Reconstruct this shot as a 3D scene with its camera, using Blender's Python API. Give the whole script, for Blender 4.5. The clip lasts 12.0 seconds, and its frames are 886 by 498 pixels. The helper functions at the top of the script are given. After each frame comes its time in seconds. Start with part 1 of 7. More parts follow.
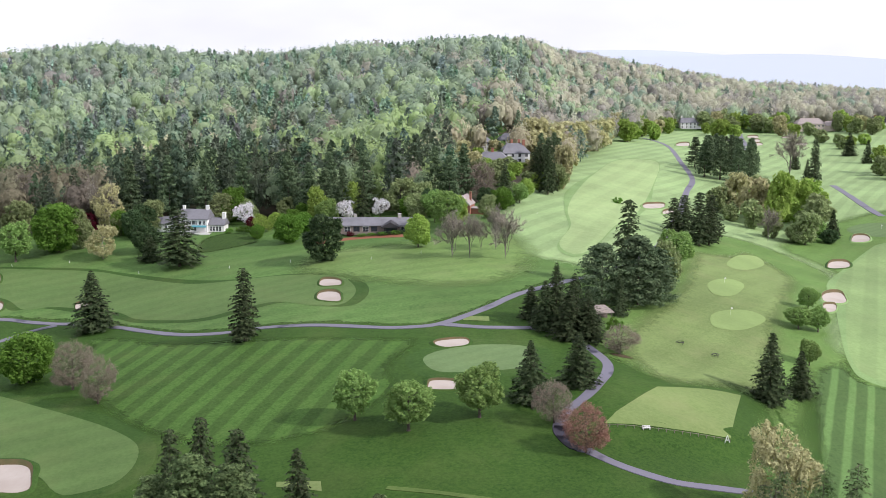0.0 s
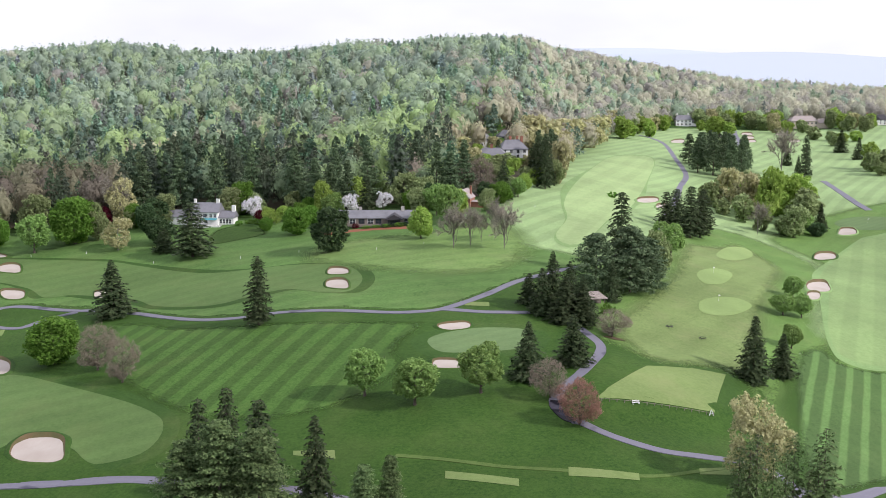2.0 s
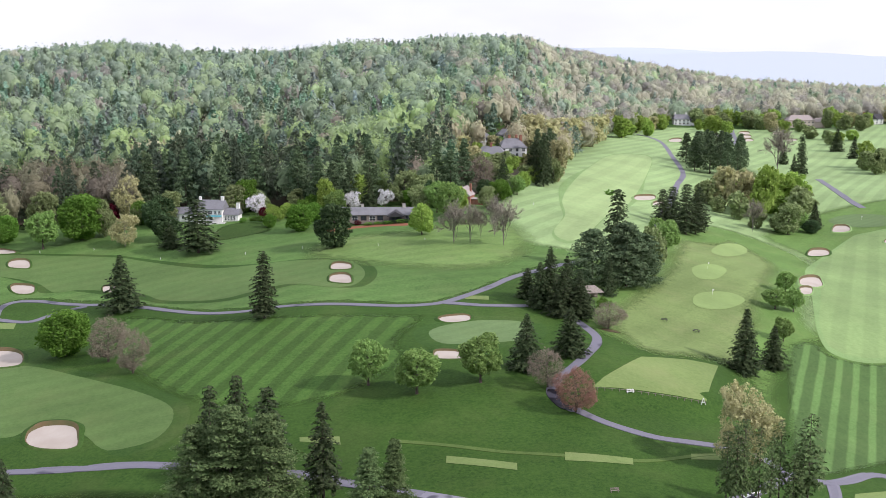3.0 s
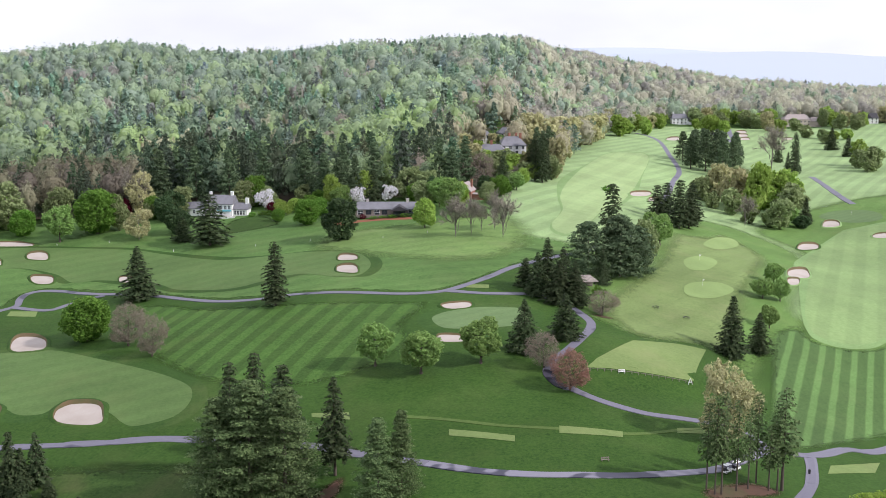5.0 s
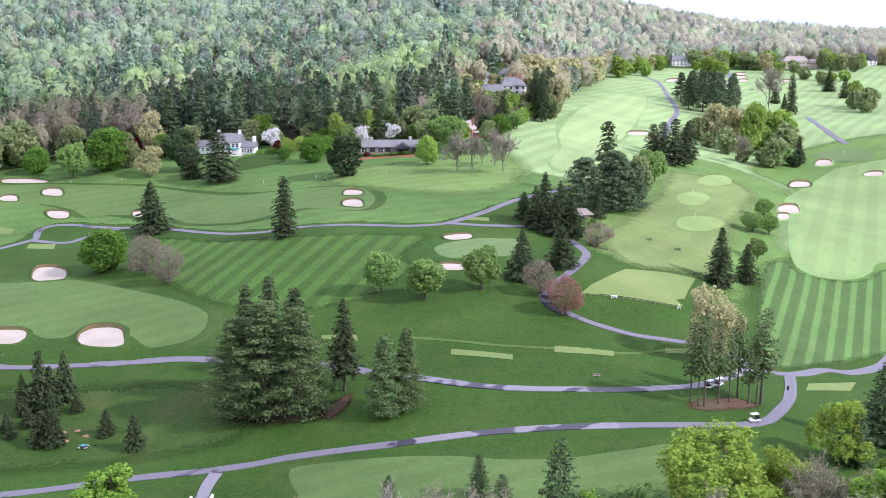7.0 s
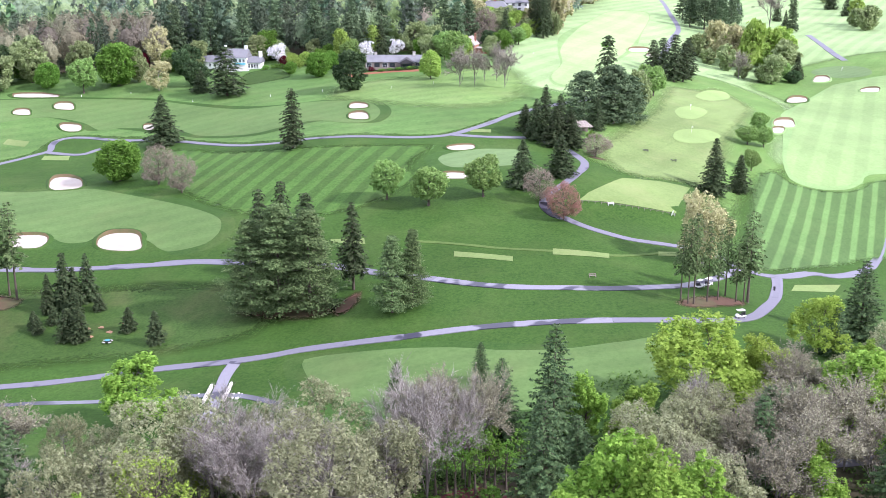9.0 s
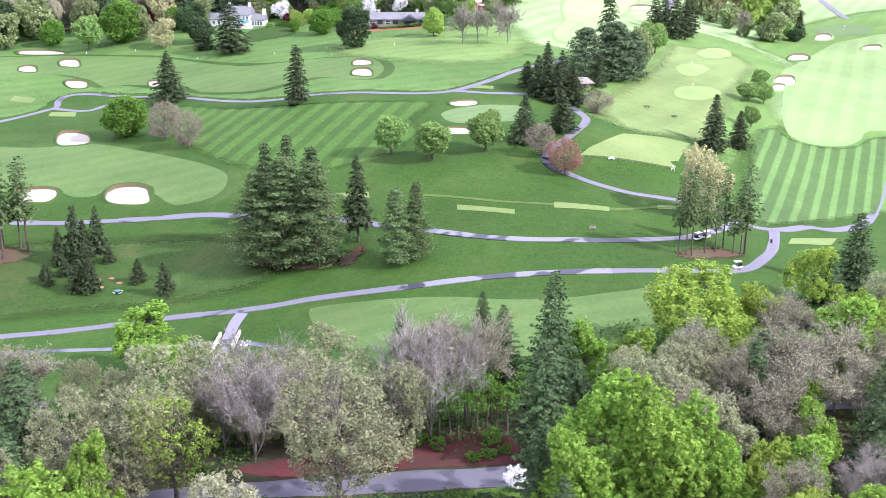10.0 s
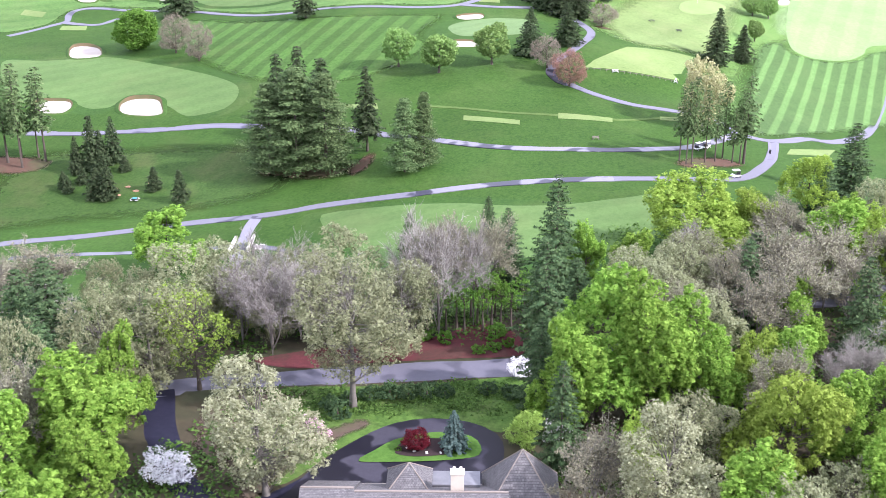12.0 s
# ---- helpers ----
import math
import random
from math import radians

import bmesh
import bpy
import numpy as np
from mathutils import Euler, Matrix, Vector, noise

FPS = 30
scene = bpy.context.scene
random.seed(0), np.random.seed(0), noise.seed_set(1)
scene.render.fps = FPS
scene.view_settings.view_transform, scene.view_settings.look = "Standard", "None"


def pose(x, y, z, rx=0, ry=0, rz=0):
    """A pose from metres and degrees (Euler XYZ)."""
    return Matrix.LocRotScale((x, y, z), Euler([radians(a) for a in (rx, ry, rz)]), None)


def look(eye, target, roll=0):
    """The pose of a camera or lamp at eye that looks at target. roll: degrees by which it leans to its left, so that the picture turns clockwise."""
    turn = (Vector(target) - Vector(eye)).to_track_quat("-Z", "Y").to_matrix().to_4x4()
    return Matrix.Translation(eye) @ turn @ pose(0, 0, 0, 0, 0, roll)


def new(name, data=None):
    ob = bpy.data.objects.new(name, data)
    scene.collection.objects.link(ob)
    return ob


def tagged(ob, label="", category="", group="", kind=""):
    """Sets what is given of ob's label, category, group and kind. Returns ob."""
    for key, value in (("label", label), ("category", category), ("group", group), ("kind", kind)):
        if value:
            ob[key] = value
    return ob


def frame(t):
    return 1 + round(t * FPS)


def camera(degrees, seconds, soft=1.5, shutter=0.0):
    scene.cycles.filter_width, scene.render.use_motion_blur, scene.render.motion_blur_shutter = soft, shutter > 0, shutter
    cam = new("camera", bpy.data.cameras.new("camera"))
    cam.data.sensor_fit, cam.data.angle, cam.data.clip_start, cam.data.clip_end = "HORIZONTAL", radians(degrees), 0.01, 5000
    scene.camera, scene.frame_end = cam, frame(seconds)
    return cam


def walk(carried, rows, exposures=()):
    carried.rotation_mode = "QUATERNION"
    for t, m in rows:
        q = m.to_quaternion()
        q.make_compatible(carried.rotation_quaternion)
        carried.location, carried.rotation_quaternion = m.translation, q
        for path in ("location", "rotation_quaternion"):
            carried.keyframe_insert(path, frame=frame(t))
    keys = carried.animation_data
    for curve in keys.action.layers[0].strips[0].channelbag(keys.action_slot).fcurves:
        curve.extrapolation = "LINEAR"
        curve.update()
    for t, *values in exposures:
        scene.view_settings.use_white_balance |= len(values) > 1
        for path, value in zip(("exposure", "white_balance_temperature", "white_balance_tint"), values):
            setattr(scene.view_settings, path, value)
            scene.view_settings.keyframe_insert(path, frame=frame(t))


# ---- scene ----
cam = camera(41.87, 12.0, soft=0.5)
ROWS = [
    (0, look((1.53, 3.11, 88.49), (-0.969, 101.505, 70.823), -0.11)),
    (0.5, look((1.20, -1.62, 88.67), (-1.251, 96.774, 70.977), -0.11)),
    (1, look((0.95, -6.39, 88.89), (-1.433, 92.000, 71.165), -0.10)),
    (1.5, look((0.77, -11.18, 89.12), (-1.588, 87.199, 71.353), -0.10)),
    (2, look((0.63, -15.98, 89.36), (-1.695, 82.389, 71.509), -0.10)),
    (2.5, look((0.54, -20.76, 89.58), (-1.757, 77.608, 71.720), -0.09)),
    (3, look((0.49, -25.50, 89.78), (-1.794, 72.859, 71.882), -0.09)),
    (5, look((0.47, -43.78, 90.20), (-1.897, 54.575, 72.292), -0.07)),
    (5.3, look((0.49, -46.37, 90.19), (-1.902, 51.989, 72.327), -0.07)),
    (5.5, look((0.49, -48.10, 90.19), (-1.906, 50.260, 72.322), -0.07)),
    (5.6, look((0.50, -48.94, 90.17), (-1.908, 49.386, 72.120), -0.07)),
    (5.7, look((0.50, -49.78, 90.16), (-1.909, 48.487, 71.782), -0.07)),
    (6, look((0.51, -52.30, 90.12), (-1.912, 45.782, 70.768), -0.06)),
    (6.5, look((0.52, -56.35, 90.02), (-1.904, 41.390, 69.038), -0.06)),
    (7, look((0.53, -60.26, 89.87), (-1.904, 37.114, 67.249), -0.06)),
    (9, look((0.48, -74.23, 89.03), (-2.100, 21.416, 59.957), -0.04)),
    (9.5, look((0.46, -77.27, 88.82), (-2.188, 17.877, 58.151), -0.04)),
    (10, look((0.43, -80.11, 88.64), (-2.314, 14.505, 56.384), -0.03)),
    (10.5, look((0.41, -82.76, 88.50), (-2.468, 11.297, 54.660), -0.03)),
    (11, look((0.39, -85.21, 88.44), (-2.634, 8.267, 53.029), -0.02)),
    (11.5, look((0.39, -87.45, 88.46), (-2.731, 5.401, 51.463), -0.02)),
    (12, look((0.41, -89.49, 88.60), (-2.741, 2.706, 50.009), -0.02)),
]
# exposure drifts up and the balance turns a little cooler as the camera tilts away from the bright sky
walk(cam, ROWS, exposures=[(0, 0.16, 6350, 18), (5.4, 0.14, 6250, 18), (6.5, 0.42, 5950, 21.5), (7.5, 0.72, 5880, 23), (9.0, 1.04, 5880, 24), (12.0, 1.32, 5900, 22.5)])

# ---- daylight: hazy sun from the right and behind, white sky ----
SUN_AZ, SUN_EL = math.atan2(-0.36, 0.93), radians(37)
world = bpy.data.worlds.new("daylight")
scene.world = world
world.use_nodes = True
wn, wl = world.node_tree.nodes, world.node_tree.links
sky = wn.new("ShaderNodeTexSky")
sky.sky_type, sky.sun_disc = "NISHITA", False
sky.sun_elevation, sky.sun_rotation = SUN_EL, math.pi / 2 - SUN_AZ
sky.dust_density, sky.air_density, sky.ozone_density = 1.0, 1.0, 1.0
# a thin bright veil of cloud over the whole sky, a little uneven
veil = wn.new("ShaderNodeTexNoise")
veil.inputs["Scale"].default_value, veil.inputs["Detail"].default_value = 2.2, 5.0
spread = wn.new("ShaderNodeMapping")
spread.inputs["Scale"].default_value = (1.0, 1.0, 3.0)
wl.new(wn.new("ShaderNodeTexCoord").outputs["Generated"], spread.inputs["Vector"])
wl.new(spread.outputs[0], veil.inputs["Vector"])
thick = wn.new("ShaderNodeMapRange")
thick.inputs["From Min"].default_value, thick.inputs["From Max"].default_value = 0.3, 0.6
thick.inputs["To Min"].default_value, thick.inputs["To Max"].default_value = 0.62, 0.96
wl.new(veil.outputs["Fac"], thick.inputs["Value"])
cloud = wn.new("ShaderNodeMix")
cloud.data_type = "RGBA"
cloud.inputs[7].default_value = (11.8, 12.3, 13.2, 1)
wl.new(thick.outputs[0], cloud.inputs[0])
wl.new(sky.outputs["Color"], cloud.inputs[6])
wl.new(cloud.outputs[2], wn["Background"].inputs["Color"])
wn["Background"].inputs["Strength"].default_value = 0.088
sun = new("sun", bpy.data.lights.new("sun", "SUN"))
sun.data.energy, sun.data.angle, sun.data.color = 3.3, radians(2.0), (1.0, 0.96, 0.90)
sun.matrix_world = look((Vector((math.cos(SUN_AZ) * math.cos(SUN_EL), math.sin(SUN_AZ) * math.cos(SUN_EL), math.sin(SUN_EL))) * 400), (0, 0, 0))

# ---- materials ----
MATS = {}


def shader(name):
    m = bpy.data.materials.new(name)
    m.use_nodes = True
    MATS[name] = m
    return m, m.node_tree.nodes, m.node_tree.links, m.node_tree.nodes["Principled BSDF"]


def ramp(nodes, stops):
    r = nodes.new("ShaderNodeValToRGB")
    e = r.color_ramp.elements
    e[0].position, e[0].color = stops[0][0], (*stops[0][1], 1)
    e[1].position, e[1].color = stops[-1][0], (*stops[-1][1], 1)
    for p, c in stops[1:-1]:
        e.new(p).color = (*c, 1)
    return r


def noise_at(nodes, links, coord, scale, detail=4.0, rough=0.6):
    n = nodes.new("ShaderNodeTexNoise")
    n.inputs["Scale"].default_value, n.inputs["Detail"].default_value, n.inputs["Roughness"].default_value = scale, detail, rough
    links.new(coord, n.inputs["Vector"])
    return n.outputs["Fac"]


def mixed(nodes, links, fac, a, b, mode="MIX"):
    m = nodes.new("ShaderNodeMix")
    m.data_type, m.blend_type = "RGBA", mode
    for sock, v in ((m.inputs[0], fac), (m.inputs[6], a), (m.inputs[7], b)):
        if isinstance(v, bpy.types.NodeSocket):
            links.new(v, sock)
        elif isinstance(v, (int, float)):
            sock.default_value = v
        else:
            sock.default_value = (*v, 1)
    return m.outputs[2]


def maths(nodes, links, op, a, b=0.0, c=0.0):
    m = nodes.new("ShaderNodeMath")
    m.operation = op
    for sock, v in zip(m.inputs, (a, b, c)):
        if isinstance(v, bpy.types.NodeSocket):
            links.new(v, sock)
        else:
            sock.default_value = v
    return m.outputs[0]


def hazed(c, k=0.13):
    """The colour, a little greyer and cooler, with haze mixed in."""
    g = 0.25 * c[0] + 0.6 * c[1] + 0.15 * c[2]
    return (c[0] * (1 - k) + g * k, c[1] * (1 - k) + g * k, c[2] * (1 - k) + g * k * 1.05)


def grass(name, dark, light, patch, stripe=0.0, angle=0.0, width=5.0, cross=0.0, broad=0.35, worn=(0.16, 0.17, 0.06), wear=0.25, tuft=1.2, soft=False, grey=0.0):
    """Turf: fine blades, patches a few metres wide, and the lengthwise bands a mower leaves (angle in degrees from +x)."""
    # grey: how much haze is put into the colours of more distant turf
    dark, light, patch, worn = (hazed(c, grey) for c in (dark, light, patch, worn))
    dark, light = tuple(0.86 * a + 0.14 * b for a, b in zip(dark, light)), tuple(0.14 * a + 0.86 * b for a, b in zip(dark, light))
    m, n, l, p = shader(name)
    at = n.new("ShaderNodeTexCoord").outputs["Object"]
    blades = noise_at(n, l, at, tuft, 7.0, 0.78)
    spread_ = ramp(n, [(0.39, (0, 0, 0)), (0.61, (1, 1, 1))])
    l.new(blades, spread_.inputs[0])
    fine = spread_.outputs[0]
    wide = noise_at(n, l, at, 0.055, 4.0, 0.6)
    mid = noise_at(n, l, at, 0.28, 3.0, 0.6)
    base = mixed(n, l, fine, dark, light)
    base = mixed(n, l, maths(n, l, "MULTIPLY", maths(n, l, "SUBTRACT", mid, 0.35), 1.1), base, patch)
    spots = ramp(n, [(0.5, (0, 0, 0)), (0.72, (1, 1, 1))])
    l.new(wide, spots.inputs[0])
    base = mixed(n, l, maths(n, l, "MULTIPLY", spots.outputs[0], wear), base, worn)
    # lusher and thinner stretches, tens of metres wide
    lush = n.new("ShaderNodeHueSaturation")
    l.new(base, lush.inputs["Color"])
    l.new(maths(n, l, "MULTIPLY_ADD", noise_at(n, l, at, 0.021, 5.0, 0.62), 0.9, 0.55), lush.inputs["Value"])
    base = lush.outputs["Color"]
    if stripe:
        for a, depth in ((angle, stripe), (angle + 90, cross)):
            if not depth:
                continue
            sep = n.new("ShaderNodeSeparateXYZ")
            l.new(at, sep.inputs[0])
            wob = maths(n, l, "MULTIPLY", maths(n, l, "SUBTRACT", wide, 0.5), 1.0)
            u = maths(n, l, "ADD", maths(n, l, "MULTIPLY", sep.outputs[0], -math.sin(radians(a))), maths(n, l, "MULTIPLY", sep.outputs[1], math.cos(radians(a))))
            band = maths(n, l, "SINE", maths(n, l, "MULTIPLY", maths(n, l, "ADD", u, wob), math.pi / width))
            edge = ramp(n, [(broad, (0, 0, 0)), (broad + 0.3, (1, 1, 1))])
            l.new(maths(n, l, "MULTIPLY_ADD", band, 0.5, 0.5), edge.inputs[0])
            k = maths(n, l, "MULTIPLY_ADD", edge.outputs[0], 2 * depth, 1 - depth)
            hsv = n.new("ShaderNodeHueSaturation")
            l.new(base, hsv.inputs["Color"])
            l.new(k, hsv.inputs["Value"])
            base = hsv.outputs["Color"]
    l.new(base, p.inputs["Base Color"])
    p.inputs["Roughness"].default_value, p.inputs["Specular IOR Level"].default_value = 0.9, 0.15
    b = n.new("ShaderNodeBump")
    b.inputs["Strength"].default_value, b.inputs["Distance"].default_value = 0.35, 0.16
    l.new(noise_at(n, l, at, tuft * 1.7, 5.0, 0.75), b.inputs["Height"])
    l.new(b.outputs[0], p.inputs["Normal"])
    if soft:
        thin_out(n, l, p, mid, blades)
    return m


def thin_out(n, l, p, mottle, tufts):
    """The patch thins out, tuft by tuft, towards its border."""
    e = n.new("ShaderNodeAttribute")
    e.attribute_name = "border"
    k = ramp(n, [(0.22, (0, 0, 0)), (0.72, (1, 1, 1))])
    uneven = maths(n, l, "ADD", maths(n, l, "MULTIPLY", maths(n, l, "SUBTRACT", mottle, 0.45), 0.35), maths(n, l, "MULTIPLY", maths(n, l, "SUBTRACT", tufts, 0.5), 0.5))
    l.new(maths(n, l, "ADD", maths(n, l, "MULTIPLY", e.outputs["Fac"], 0.95), uneven), k.inputs[0])
    clear = n.new("ShaderNodeBsdfTransparent")
    mx = n.new("ShaderNodeMixShader")
    l.new(k.outputs[0], mx.inputs[0])
    l.new(clear.outputs[0], mx.inputs[1])
    l.new(p.outputs[0], mx.inputs[2])
    l.new(mx.outputs[0], n["Material Output"].inputs["Surface"])


grass("rough_grass", (0.013, 0.044, 0.005), (0.050, 0.104, 0.017), (0.048, 0.098, 0.017), wear=0.35, worn=(0.080, 0.114, 0.030))
grass("striped_rough", (0.022, 0.064, 0.008), (0.068, 0.134, 0.028), (0.070, 0.134, 0.028), stripe=0.17, angle=74, width=3.5, wear=0.3, worn=(0.105, 0.140, 0.042), soft=True)
grass("right_striped", (0.056, 0.122, 0.026), (0.104, 0.190, 0.052), (0.106, 0.190, 0.052), broad=0.52, stripe=0.25, angle=71, width=2.45, wear=0.25, worn=(0.130, 0.190, 0.060), soft=True, grey=0.06)
grass("fairway_turf", (0.070, 0.126, 0.034), (0.102, 0.168, 0.053), (0.104, 0.168, 0.055), stripe=0.035, angle=20, width=4.0, wear=0.35, tuft=0.9, worn=(0.125, 0.160, 0.058))
# sunshine and haze are put into the colour of these two paler turfs
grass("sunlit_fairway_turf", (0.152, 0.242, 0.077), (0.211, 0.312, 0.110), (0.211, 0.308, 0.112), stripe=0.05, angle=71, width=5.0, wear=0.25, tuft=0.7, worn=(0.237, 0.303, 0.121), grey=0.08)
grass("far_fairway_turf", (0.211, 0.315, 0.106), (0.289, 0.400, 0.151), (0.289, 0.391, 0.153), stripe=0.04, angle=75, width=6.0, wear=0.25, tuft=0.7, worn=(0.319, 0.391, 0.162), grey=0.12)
grass("green_turf", (0.096, 0.154, 0.059), (0.124, 0.188, 0.078), (0.124, 0.188, 0.078), stripe=0.03, angle=35, width=2.2, wear=0.1, tuft=0.9)
grass("target_turf", (0.190, 0.275, 0.092), (0.235, 0.325, 0.118), (0.235, 0.325, 0.118), wear=0.2, tuft=0.9, worn=(0.25, 0.30, 0.12))
grass("tee_turf", (0.125, 0.182, 0.056), (0.172, 0.232, 0.080), (0.172, 0.228, 0.082), wear=0.35, tuft=0.9, worn=(0.235, 0.245, 0.11))
grass("trail_turf", (0.052, 0.096, 0.020), (0.098, 0.150, 0.040), (0.105, 0.150, 0.042), wear=0.5, worn=(0.075, 0.125, 0.03))
grass("fringe_turf", (0.018, 0.054, 0.008), (0.046, 0.098, 0.019), (0.048, 0.098, 0.020), wear=0.25)
grass("meadow_grass", (0.012, 0.040, 0.006), (0.054, 0.100, 0.020), (0.056, 0.098, 0.022), wear=0.45, worn=(0.105, 0.100, 0.042), soft=True)
grass("range_turf", (0.112, 0.172, 0.046), (0.182, 0.252, 0.080), (0.188, 0.248, 0.082), stripe=0.03, angle=60, width=5.0, wear=0.5, worn=(0.205, 0.225, 0.092), soft=True, grey=0.06)
grass("range_rough", (0.066, 0.140, 0.025), (0.133, 0.235, 0.055), (0.138, 0.235, 0.058), stripe=0.03, angle=60, width=5.0, wear=0.4, worn=(0.159, 0.212, 0.064), soft=True, grey=0.05)
# rough of the far holes, with sunshine painted in
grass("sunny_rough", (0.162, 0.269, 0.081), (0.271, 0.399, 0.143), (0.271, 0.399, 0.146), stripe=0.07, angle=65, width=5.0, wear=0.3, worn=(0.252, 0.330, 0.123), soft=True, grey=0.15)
grass("upper_rough", (0.042, 0.104, 0.018), (0.105, 0.196, 0.046), (0.108, 0.196, 0.048), stripe=0.05, angle=15, width=4.5, wear=0.45, worn=(0.125, 0.185, 0.055), soft=True, grey=0.06)
grass("garden_turf", (0.085, 0.160, 0.034), (0.172, 0.272, 0.076), (0.172, 0.268, 0.076), stripe=0.04, angle=20, width=4.0, wear=0.4, worn=(0.185, 0.235, 0.085), soft=True, grey=0.05)
grass("lawn_turf", (0.026, 0.066, 0.011), (0.105, 0.185, 0.036), (0.090, 0.155, 0.034), wear=0.55, worn=(0.11, 0.105, 0.048), tuft=0.7)
grass("island_turf", (0.045, 0.108, 0.016), (0.085, 0.172, 0.030), (0.090, 0.175, 0.032), wear=0.15)
# collar turf lightened to match the painted sunshine of the far holes
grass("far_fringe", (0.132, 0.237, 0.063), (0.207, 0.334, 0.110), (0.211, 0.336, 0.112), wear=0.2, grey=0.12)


def plain(name, a, b, scale, rough=0.85, bump=0.3, metal=0.0, detail=5.0, big=None, soft=False):
    m, n, l, p = shader(name)
    at = n.new("ShaderNodeTexCoord").outputs["Object"]
    c = mixed(n, l, noise_at(n, l, at, scale, detail, 0.65), a, b)
    if big:
        r = ramp(n, [(0.45, (0, 0, 0)), (0.65, (1, 1, 1))])
        l.new(noise_at(n, l, at, scale * 0.13, 3.0), r.inputs[0])
        c = mixed(n, l, maths(n, l, "MULTIPLY", r.outputs[0], 0.55), c, big)
    l.new(c, p.inputs["Base Color"])
    p.inputs["Roughness"].default_value, p.inputs["Metallic"].default_value = rough, metal
    p.inputs["Specular IOR Level"].default_value = 0.3
    if bump:
        bn = n.new("ShaderNodeBump")
        bn.inputs["Strength"].default_value, bn.inputs["Distance"].default_value = bump, 0.05
        l.new(noise_at(n, l, at, scale * 2.1, 4.0, 0.7), bn.inputs["Height"])
        l.new(bn.outputs[0], p.inputs["Normal"])
    if soft:
        thin_out(n, l, p, noise_at(n, l, at, 0.3, 3.0), noise_at(n, l, at, 1.2, 5.0, 0.75))
    return m


plain("sand", (0.378, 0.330, 0.286), (0.458, 0.409, 0.365), 0.7, 0.95, 0.3, big=(0.334, 0.282, 0.238))
plain("bunker_lip_soil", (0.085, 0.062, 0.030), (0.175, 0.120, 0.062), 1.5, 0.95, 0.6, big=(0.06, 0.085, 0.026))
plain("mulch_bed", (0.045, 0.014, 0.016), (0.16, 0.038, 0.042), 1.2, 0.95, 0.8, big=(0.05, 0.035, 0.022))
plain("pine_litter", (0.062, 0.038, 0.024), (0.125, 0.066, 0.044), 0.9, 0.95, 0.5, big=(0.06, 0.09, 0.028), soft=True)
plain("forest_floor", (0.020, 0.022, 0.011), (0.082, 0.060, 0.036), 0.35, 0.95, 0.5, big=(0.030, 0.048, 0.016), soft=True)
plain("dark_mulch", (0.016, 0.010, 0.011), (0.050, 0.030, 0.030), 1.6, 0.95, 0.7)
plain("leaf_soil", (0.060, 0.042, 0.030), (0.130, 0.092, 0.068), 1.1, 0.95, 0.5, big=(0.075, 0.085, 0.035), soft=True)
plain("bark", (0.055, 0.042, 0.034), (0.13, 0.105, 0.085), 1.6, 0.9, 0.7)
plain("grey_bark", (0.10, 0.088, 0.075), (0.20, 0.18, 0.16), 1.4, 0.9, 0.6)
plain("pale_bark", (0.22, 0.20, 0.18), (0.38, 0.35, 0.32), 1.4, 0.9, 0.6)
plain("stone", (0.30, 0.28, 0.26), (0.52, 0.50, 0.47), 2.5, 0.85, 0.5)
plain("white_paint", (0.72, 0.72, 0.70), (0.82, 0.82, 0.80), 0.8, 0.6, 0.1)
plain("slate_roof", (0.13, 0.13, 0.145), (0.23, 0.23, 0.25), 1.6, 0.75, 0.5, big=(0.10, 0.10, 0.105))
plain("brick_wall", (0.24, 0.10, 0.07), (0.36, 0.17, 0.12), 3.0, 0.9, 0.4)
plain("tan_stucco", (0.46, 0.39, 0.325), (0.58, 0.50, 0.42), 0.9, 0.9, 0.2)
plain("tile_roof", (0.27, 0.23, 0.22), (0.37, 0.32, 0.30), 1.5, 0.85, 0.4)
plain("dark_trim", (0.03, 0.03, 0.035), (0.06, 0.055, 0.06), 2.0, 0.6, 0.1)
plain("grey_wood", (0.16, 0.13, 0.11), (0.28, 0.24, 0.21), 3.0, 0.85, 0.3)
plain("teal_awning", (0.05, 0.22, 0.26), (0.09, 0.30, 0.34), 3.0, 0.8, 0.1)
plain("black_rubber", (0.02, 0.02, 0.02), (0.045, 0.045, 0.045), 5.0, 0.7, 0.1)
plain("clay_pot", (0.62, 0.52, 0.47), (0.74, 0.65, 0.60), 4.0, 0.8, 0.1)


def asphalt(name, dry_a, dry_b, wet, amount, scale):
    """Sealed path: grainy grey, with damp dark patches that shine a little more."""
    m, n, l, p = shader(name)
    at = n.new("ShaderNodeTexCoord").outputs["Object"]
    c = mixed(n, l, noise_at(n, l, at, 1.3, 6.0, 0.7), dry_a, dry_b)
    r = ramp(n, [(amount, (0, 0, 0)), (amount + 0.04, (1, 1, 1))])
    l.new(noise_at(n, l, at, scale, 2.0, 0.45), r.inputs[0])
    c = mixed(n, l, r.outputs[0], c, wet)
    l.new(c, p.inputs["Base Color"])
    l.new(maths(n, l, "MULTIPLY_ADD", r.outputs[0], -0.25, 0.8), p.inputs["Roughness"])
    b = n.new("ShaderNodeBump")
    b.inputs["Strength"].default_value, b.inputs["Distance"].default_value = 0.2, 0.02
    l.new(noise_at(n, l, at, 6.0, 4.0), b.inputs["Height"])
    l.new(b.outputs[0], p.inputs["Normal"])
    return m


